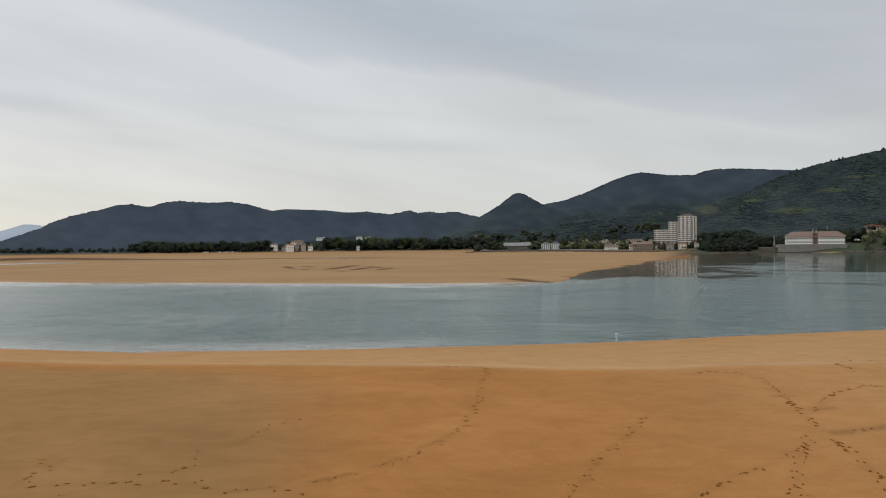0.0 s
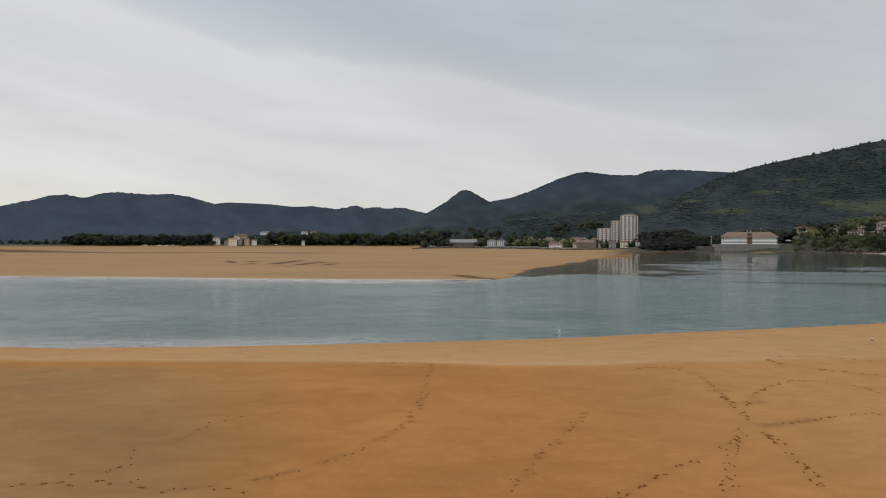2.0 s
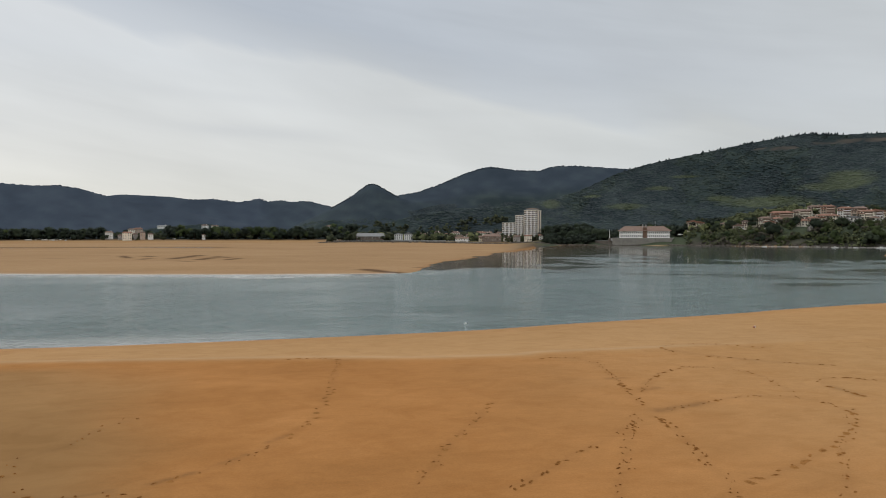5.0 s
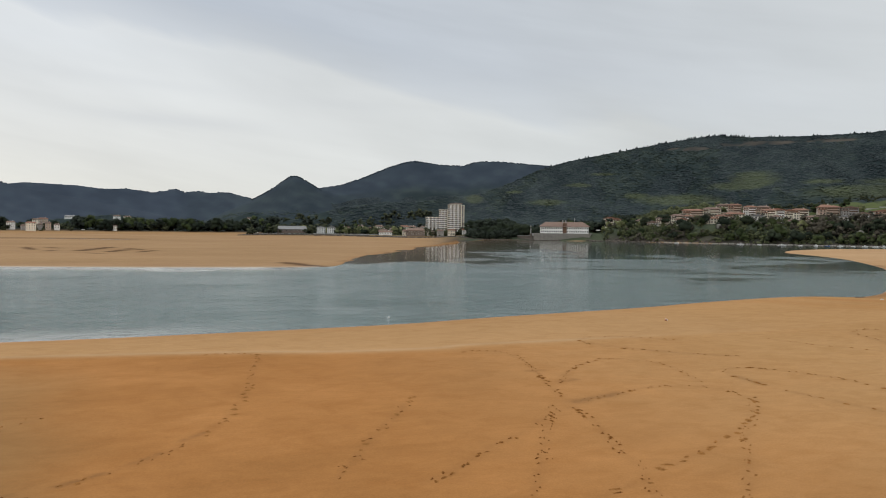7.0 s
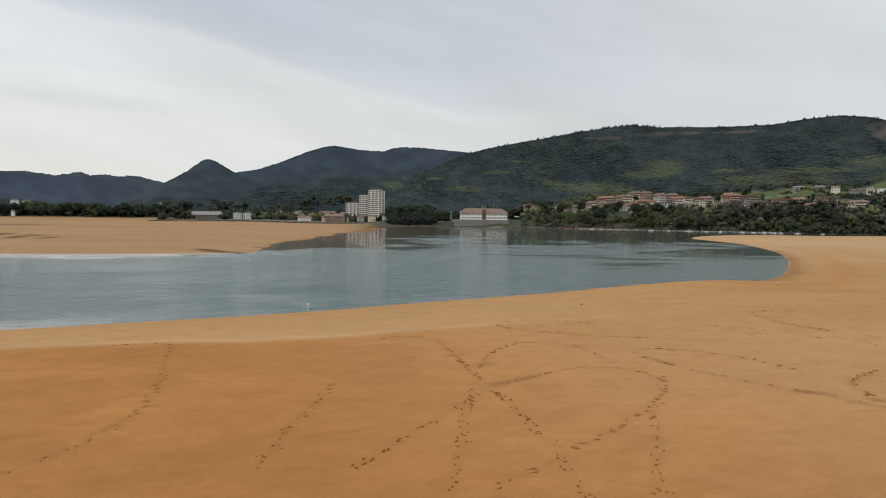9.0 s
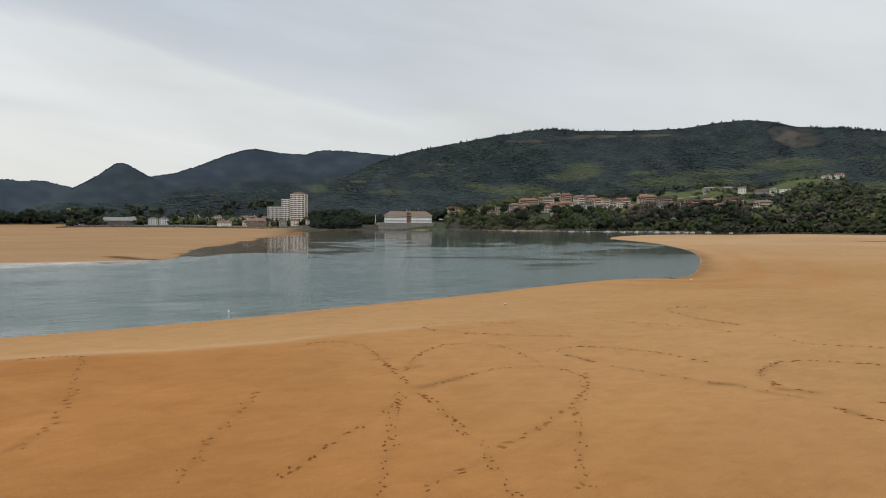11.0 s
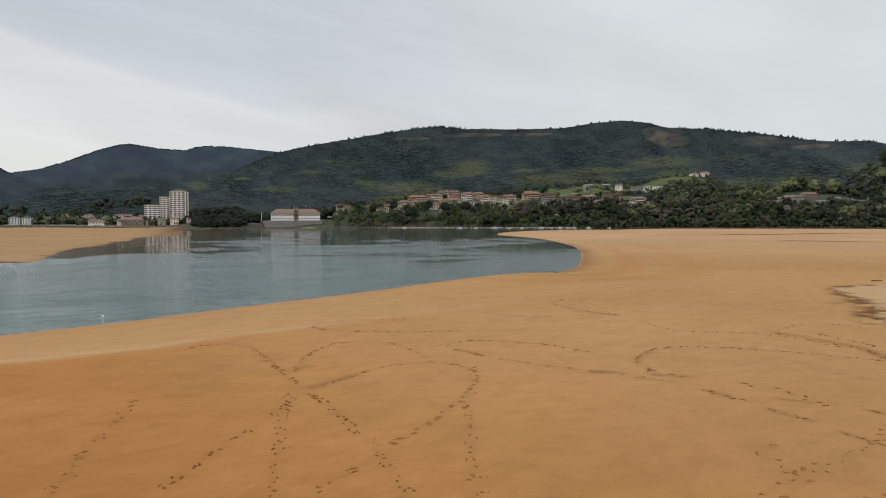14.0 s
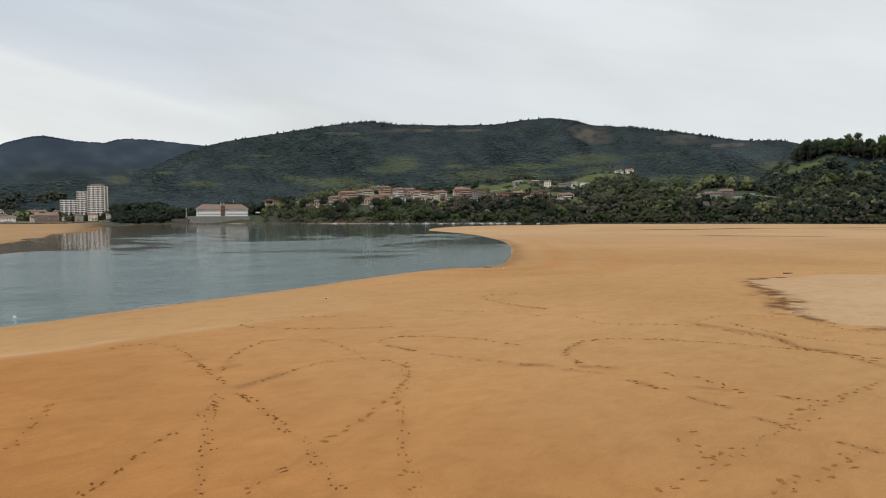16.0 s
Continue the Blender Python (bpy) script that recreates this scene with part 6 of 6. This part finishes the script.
wall_run("promenade_wall", "long low grey sea wall along the far beach", [polar(b, d) for b, d in ((3.0, 1046), (6, 1044), (9, 1042), (12, 1036), (15, 1018), (17.5, 1000), (19.8, 985))], -1, 5.2, 1.2, STONE, CONCRETE, on_land=0.5)
wall_run("promenade_wall", "pale upper parapet along the promenade", [polar(b, d) for b, d in ((7.6, 1056), (9, 1054), (12, 1048), (13.6, 1040))], 3, 6.0, 0.5, CONCRETE, on_land=0.8)
wall_run("hotel_terrace_wall", "tall stone terrace wall under the hotel", [polar(b, d) for b, d in ((25.2, 950), (26.0, 942), (27.2, 938), (28.4, 936), (29.55, 940), (29.7, 960))], -1, 9.3, 1.6, TERRACE_STONE, CONCRETE)
wall_run("hotel_terrace_wall", "low stone wall beside the hotel terrace", [polar(b, d) for b, d in ((23.9, 975), (24.6, 962), (25.15, 952))], -1, 6.0, 1.4, STONE, CONCRETE)
terrace = bmesh.new()
ring = [terrace.verts.new((*polar(b, d), 9.1)) for b, d in ((25.25, 951), (26.0, 943), (27.2, 939), (28.4, 937), (29.5, 941), (29.9, 985), (25.0, 990))]
low = [terrace.verts.new((v.co.x, v.co.y, 1.0)) for v in ring]
terrace.faces.new(ring[::-1])
for i in range(len(ring)):
    terrace.faces.new((ring[i], ring[(i + 1) % len(ring)], low[(i + 1) % len(ring)], low[i]))
me = bpy.data.meshes.new("hotel_terrace")
terrace.to_mesh(me)
terrace.free()
me.materials.append(CONCRETE)
tagged(new("hotel_terrace", me), "paved terrace of the hotel above its wall", "terrace", kind="structure")


def turned(bm, ob_pose):
    bmesh.ops.transform(bm, matrix=ob_pose, verts=bm.verts)
    return bm


def rock_mesh(seed):
    rng = np.random.default_rng(seed)
    v = ICO2_V * (1 + 0.5 * (rng.random((len(ICO2_V), 1)) - 0.5)) * [1.0, 0.8, 0.55]
    return v, ICO2_F


def rock_bank(name, label, mat, points, spacing, size, seed, spread=4.0, z=None):
    g = np.random.default_rng(seed)
    at, _ = along(points, spacing)
    at = at + g.normal(size=at.shape) * spread
    zz = terrain(at[:, 0], at[:, 1])[0] if z is None else np.full(len(at), z)
    s = g.uniform(0.5, 1.4, len(at)) * size
    ob = scattered(name, label, mat, [rock_mesh(seed + k) for k in range(5)], np.stack([at[:, 0], at[:, 1], np.maximum(zz, -0.2) + 0.1, s, s], -1), g)
    return tagged(ob, category="rocks")


rock_bank("shore_rocks", "dark tide-washed rocks along the foot of the shore", ROCK, [polar(b, d) for b, d in ((19.5, 965), (22, 950), (24, 942), (26, 932), (27.2, 928))], 1.1, 1.6, 3, 2.5)
rock_bank("shore_rocks", "dark rocks beside the small sandy cove", ROCK, [polar(b, d) for b, d in ((29.2, 924), (31, 922), (34, 898))], 1.1, 1.6, 13, 2.5)
rock_bank("shore_rocks", "dark rocks and weed below the wooded bank", ROCK, [polar(b, shore_radius(b) + 1) for b in np.arange(31, 79, 1.5)], 0.9, 1.3, 4, 2.6)
rock_bank("shore_rocks", "dark weedy bank in front of the promenade", ROCK, [polar(b, d) for b, d in ((2.0, 1040), (6, 1036), (10, 1032), (14, 1014), (17, 994), (19.5, 978))], 0.9, 2.0, 5, 2.2)
rock_bank("pale_stones", "row of pale boulders along the waterline", PALE_ROCK, [polar(b, d) for b, d in ((34.2, 896), (37, 873), (40, 858), (44, 844), (49.5, 834))], 0.7, 0.75, 6, 1.1, 0.3)
rock_bank("bank_rocks", "pale outcrop on the edge of the far dune", PALE_ROCK, [polar(b, d) for b, d in ((-18.2, 1385), (-17.4, 1380), (-16.2, 1380))], 2.5, 2.6, 8, 4)


def boat(label, mat, length, beam, cabin, where):
    """A small open or cabin boat: a lofted hull with a pointed bow, deck, windscreen or cabin, outboard."""
    top = new("motor_boat")
    tagged(top, label, "boat", "boats moored off the far shore")
    bm = bmesh.new()
    rows = []
    for k in range(9):
        u = k / 8
        w = beam / 2 * (1 - max(0, (u - 0.45) / 0.55) ** 2.2)
        sheer = 0.62 + 0.38 * u * u
        keel = -0.25 + 0.5 * max(0, u - 0.75)
        x = (u - 0.5) * length
        rows.append([bm.verts.new(p) for p in ((x, -w, sheer), (x, -w * 0.82, 0.05 + keel * 0.2), (x, 0, keel), (x, w * 0.82, 0.05 + keel * 0.2), (x, w, sheer))])
    for a, b in zip(rows, rows[1:]):
        for i in range(4):
            bm.faces.new((a[i], a[i + 1], b[i + 1], b[i]))
    bm.faces.new(rows[0][::-1])
    bmesh.ops.remove_doubles(bm, verts=bm.verts, dist=0.01)
    hull = part("hull", bm, mat, top)
    part("deck", box_bm(-length * 0.42, length * 0.2, -beam * 0.36, beam * 0.36, 0.42, 0.5), FRAME, top)
    part("foredeck", box_bm(length * 0.12, length * 0.38, -beam * 0.28, beam * 0.28, 0.66, 0.78), HULL, top)
    if cabin:
        part("cabin", box_bm(-length * 0.08, length * 0.16, -beam * 0.3, beam * 0.3, 0.5, 1.75), HULL, top)
        part("cabin_window", box_bm(-length * 0.06, length * 0.165, -beam * 0.305, beam * 0.305, 1.1, 1.5), GLASS, top)
    else:
        part("windscreen", box_bm(length * 0.1, length * 0.12, -beam * 0.28, beam * 0.28, 0.78, 1.15), GLASS, top)
    part("outboard", box_bm(-length * 0.56, -length * 0.5, -0.2, 0.2, 0.2, 1.05), BROWN, top)
    top.matrix_basis = where
    return top


g = random.Random(12)
for b, d, cabin, blue, size in ((40.6, 838, True, False, 6.5), (41.9, 832, False, False, 4.6), (43.4, 822, True, False, 8.5), (44.6, 818, False, False, 5.0), (45.6, 815, True, False, 5.5), (46.3, 812, False, True, 5.0),
                                (47.1, 815, True, False, 6.0), (47.9, 812, False, False, 4.8), (48.6, 814, True, False, 5.8), (49.2, 812, False, False, 5.2), (49.7, 815, True, False, 5.2), (50.8, 812, True, False, 6.2), (52.4, 806, False, False, 4.4), (36.1, 862, False, False, 4.6)):
    x, y = polar(b, d)
    boat("%s small motor boat moored on the water" % ("blue" if blue else "white") + (" with a cabin" if cabin else ""), HULL_BLUE if blue else HULL, size, size * 0.38, cabin, pose(x, y, 0.05, 0, 0, -b + g.uniform(-60, 60)))


def parked(name, label, category, group, bearing, distance, lift, length, width, height, mat):
    """A far parked van or car: body, glazed cabin and four wheels."""
    x, y, z = stand(bearing, distance)
    top = new(name)
    tagged(top, label, category, group)
    bm = box_bm(-length / 2, length / 2, -width / 2, width / 2, 0.35, height * 0.6)
    bmesh.ops.bevel(bm, geom=list(bm.edges), offset=0.12, segments=2, affect="EDGES")
    part("body", bm, mat, top)
    part("cabin", box_bm(-length * 0.4, length * 0.25, -width * 0.44, width * 0.44, height * 0.6, height), GLASS, top)
    part("roof", box_bm(-length * 0.38, length * 0.22, -width * 0.42, width * 0.42, height + 0.004, height + 0.08), mat, top)
    for sx in (-0.32, 0.32):
        for sy in (-0.5, 0.5):
            wb = bmesh.new()
            bmesh.ops.create_cone(wb, cap_ends=True, segments=12, radius1=0.35, radius2=0.35, depth=0.22, matrix=pose(sx * length, sy * width, 0.35, 90, 0, 0))
            part("wheel", wb, BROWN, top)
    top.matrix_basis = pose(x, y, z + lift, 0, 0, -bearing + 4)


parked("parked_van", "white van parked behind the beach", "vehicle", "vehicles by the beach", -8.9, 1398, 0, 5.5, 2.1, 2.4, HULL)
parked("parked_van", "white van parked behind the beach", "vehicle", "vehicles by the beach", -6.9, 1398, 0, 5.0, 2.0, 2.2, HULL)
parked("parked_van", "white van parked by the boat shed", "vehicle", "vehicles by the beach", 3.2, 1105, 1.0, 6.5, 2.2, 2.6, HULL)
parked("parked_van", "white van parked by the hotel", "vehicle", "vehicles by the beach", 30.2, 965, 4.0, 6.0, 2.2, 2.4, HULL)

# flagpole and beacon by the hotel terrace
x, y = polar(24.95, 952)
pole = new("white_mast")
tagged(pole, "slender white mast on the terrace wall", "mast")
bm = bmesh.new()
bmesh.ops.create_cone(bm, cap_ends=True, segments=10, radius1=0.34, radius2=0.2, depth=11, matrix=pose(0, 0, 5.5))
part("shaft", bm, FRAME, pole)
part("plinth", box_bm(-1.2, 1.2, -1.2, 1.2, -3, 0), STONE, pole)
pole.matrix_basis = pose(x, y, 9.0)

# the curved road wall by the eastern farm
wall_run("road_wall", "pale curved road parapet above the farm", [polar(b, d) for b, d in ((67.6, 1000), (68.4, 1003), (69.2, 1012), (70.0, 1028), (70.6, 1050))], 0, 0, 0.5, CONCRETE, on_land=1.6)
wall_run("road_wall", "pale roadside railing wall near the farm", [polar(b, d) for b, d in ((66.9, 972), (67.9, 970), (69.0, 972))], 0, 0, 0.4, CONCRETE, on_land=1.6)
wall_run("field_track", "pale concrete track wall climbing the meadow", [polar(b, d) for b, d in ((48.2, 1075), (49.4, 1085), (50.4, 1100), (51.0, 1120))], 0, 0, 0.5, CONCRETE, on_land=1.3)

# ---- traces on the beach ----


def print_template(seed):
    """A footprint: a dented bowl with a low, broken rim, pressed in askew."""
    rng = np.random.default_rng(seed)
    sides = 9
    rings = ((1.35, -0.05), (1.0, 0.018), (0.72, 0.008), (0.35, 0.004))
    slim, lobe, at = rng.uniform(0.34, 0.75), rng.uniform(0.1, 0.5), rng.uniform(0, math.tau)
    v = [(0, 0, 0.003)]
    for rad, z in rings:
        for s in range(sides):
            a = s * math.tau / sides
            q = rad * (0.62 + 0.6 * rng.random() + lobe * math.cos(2 * a + at))
            v.append((q * math.cos(a), slim * q * math.sin(a), z * (0.7 + 0.6 * rng.random())))
    f = []
    for k in range(len(rings) - 1):
        for s in range(sides):
            a, b = 1 + k * sides + s, 1 + k * sides + (s + 1) % sides
            c, d = a + sides, b + sides
            f += [(a, b, d), (a, d, c)]
    for s in range(sides):
        f.append((1 + 3 * sides + s, 1 + 3 * sides + (s + 1) % sides, 0))
    return np.array(v), np.array(f)


PRINTS = [print_template(k) for k in range(14)]


def trail(label, points, stride, size, seed, pair=0.16, faint=False, bunch=0):
    """Footprints along a smooth line; bunch: prints fall in groups, as of a running dog."""
    g = np.random.default_rng(seed)
    line, u = along(curved(points), 0.05)
    vs, fs, n, spots, kinds_of = [], [], 0, [], []
    where, step = 0.0, 0
    fade = 0.0
    while where < len(line) - 2:
        i, step = int(where), step + 1
        where += stride * 0.62 / 0.05 * g.uniform(0.45, 1.55)
        fade = np.clip(fade + g.normal() * 0.25, -0.45, 0.5)      # softer and firmer stretches of sand
        d = line[i + 1] - line[i]
        d = d / (np.hypot(*d) + 1e-6)
        side = np.array([-d[1], d[0]])
        for k in range(max(1, bunch)):
            if g.random() < (0.28 if bunch else 0.16):
                continue
            p = line[i] + side * pair * (1 if (step + k) % 2 else -1) * g.uniform(-0.5, 1.6) + d * (k * stride * 0.13 + g.uniform(-0.1, 0.1) * stride)
            crumbs = 1 + (g.random() < 0.25) + (g.random() < 0.1)
            for c_ in range(crumbs):
                v, f = PRINTS[g.integers(len(PRINTS))]
                a = math.atan2(d[1], d[0]) + g.uniform(-0.7, 0.7)
                s = 0.60 * size * (1 + fade) * (g.uniform(0.55, 1.4) if c_ == 0 else g.uniform(0.2, 0.55))
                q_at = p if c_ == 0 else p + g.normal(size=2) * size * 0.9
                spots.append(q_at)
                c, q = math.cos(a), math.sin(a)
                vs.append(np.stack([q_at[0] + s * (v[:, 0] * c - v[:, 1] * q), q_at[1] + s * (v[:, 0] * q + v[:, 1] * c), 0.015 + v[:, 2]], -1))
                fs.append(f + n)
                kinds_of.append(np.full(len(f), faint * 1))
                n += len(v)
                if c_ == 0:          # sand thrown up round the print
                    wide = s * g.uniform(1.3, 1.9)
                    spots.append(q_at + d * g.uniform(-0.6, 0.6) * s)
                    vs.append(np.stack([spots[-1][0] + wide * (v[:, 0] * c - v[:, 1] * q), spots[-1][1] + wide * (v[:, 0] * q + v[:, 1] * c), 0.005 + 0.45 * v[:, 2]], -1))
                    fs.append(f + n)
                    kinds_of.append(np.full(len(f), 1))
                    n += len(v)
    spots = np.array(spots)
    for v, z in zip(vs, terrain(spots[:, 0], spots[:, 1])[0]):
        v[:, 2] += z
    me = mesh_of("footprint_trail", np.concatenate(vs), np.concatenate(fs), False)
    me.materials.append(PRINT)
    me.materials.append(SCUFF)
    me.polygons.foreach_set("material_index", np.concatenate(kinds_of).astype(np.int32))
    return tagged(new("footprint_trail", me), label, "footprints", kind="stuff")


for laid in TRAILS:
    trail(*laid)

# driftwood, a lost float and a mooring buoy
x, y = [(139.1, 48.7)][0]
bm = bmesh.new()
bmesh.ops.create_cone(bm, cap_ends=True, segments=8, radius1=0.12, radius2=0.07, depth=2.0, matrix=pose(0, 0, 0.1, 0, 90, 0))
me = bpy.data.meshes.new("driftwood")
bm.to_mesh(me)
bm.free()
me.materials.append(WOOD)
log = tagged(new("driftwood", me), "weathered driftwood branch lying on the sand", "driftwood")
log.matrix_basis = pose(x, y, stand(math.degrees(math.atan2(x, y)), math.hypot(x, y))[2], 0, 0, -35)
x, y = [(22.8, 94.0)][0]
buoy = new("mooring_buoy")
tagged(buoy, "small white mooring buoy afloat in the channel", "buoy")
bm = bmesh.new()
bmesh.ops.create_uvsphere(bm, u_segments=14, v_segments=9, radius=0.16, matrix=pose(0, 0, 0.08))
part("float", bm, HULL, buoy)
bm = bmesh.new()
bmesh.ops.create_cone(bm, cap_ends=True, segments=8, radius1=0.03, radius2=0.03, depth=0.06, matrix=pose(0, 0, 0.25))
part("ring_post", bm, BROWN, buoy)
buoy.matrix_basis = pose(x, y, 0)
x, y = [(57.3, 80.4)][0]
bag = new("washed_up_float")
tagged(bag, "faded red and white fishing float on the sand", "float")
bm = bmesh.new()
bmesh.ops.create_uvsphere(bm, u_segments=14, v_segments=9, radius=0.17, matrix=pose(0, 0, 0.10) @ Matrix.Diagonal((1.6, 0.9, 0.7, 1)))
part("float", bm, RED, bag)
part("band", box_bm(-0.05, 0.05, -0.16, 0.16, 0.0, 0.225), HULL, bag)
bag.matrix_basis = pose(x, y, stand(math.degrees(math.atan2(x, y)), math.hypot(x, y))[2], 0, 0, 20)

# an unidentified pale scrap, built as a strapped block, and a dark stick at the corner of the cove
x, y = polar(49.7, 151)
scrap = new("flotsam")
tagged(scrap, "small unidentified pale scrap at the cove", "flotsam")
bm = box_bm(-0.28, 0.28, -0.17, 0.17, -0.02, 0.2)
bmesh.ops.bevel(bm, geom=list(bm.edges), offset=0.05, segments=2, affect="EDGES")
part("block", bm, HULL, scrap)
part("strap", box_bm(-0.06, 0.06, -0.18, 0.18, 0.0, 0.212), WOOD, scrap)
scrap.matrix_basis = pose(x, y, stand(49.7, 151)[2], 0, 0, 25)
x, y = polar(48.4, 155.5)
bm = bmesh.new()
bmesh.ops.create_cone(bm, cap_ends=True, segments=8, radius1=0.08, radius2=0.04, depth=1.8, matrix=pose(0, 0, 0.05, 0, 90, 0))
bmesh.ops.create_cone(bm, cap_ends=True, segments=6, radius1=0.05, radius2=0.02, depth=0.9, matrix=pose(0.5, 0.3, 0.18, 60, 40, 0))
me = bpy.data.meshes.new("driftwood")
bm.to_mesh(me)
bm.free()
me.materials.append(WOOD)
stick = tagged(new("driftwood", me), "dark wet branch stranded at the water's edge", "driftwood")
stick.matrix_basis = pose(x, y, stand(48.4, 155.5)[2], 0, 0, -45)
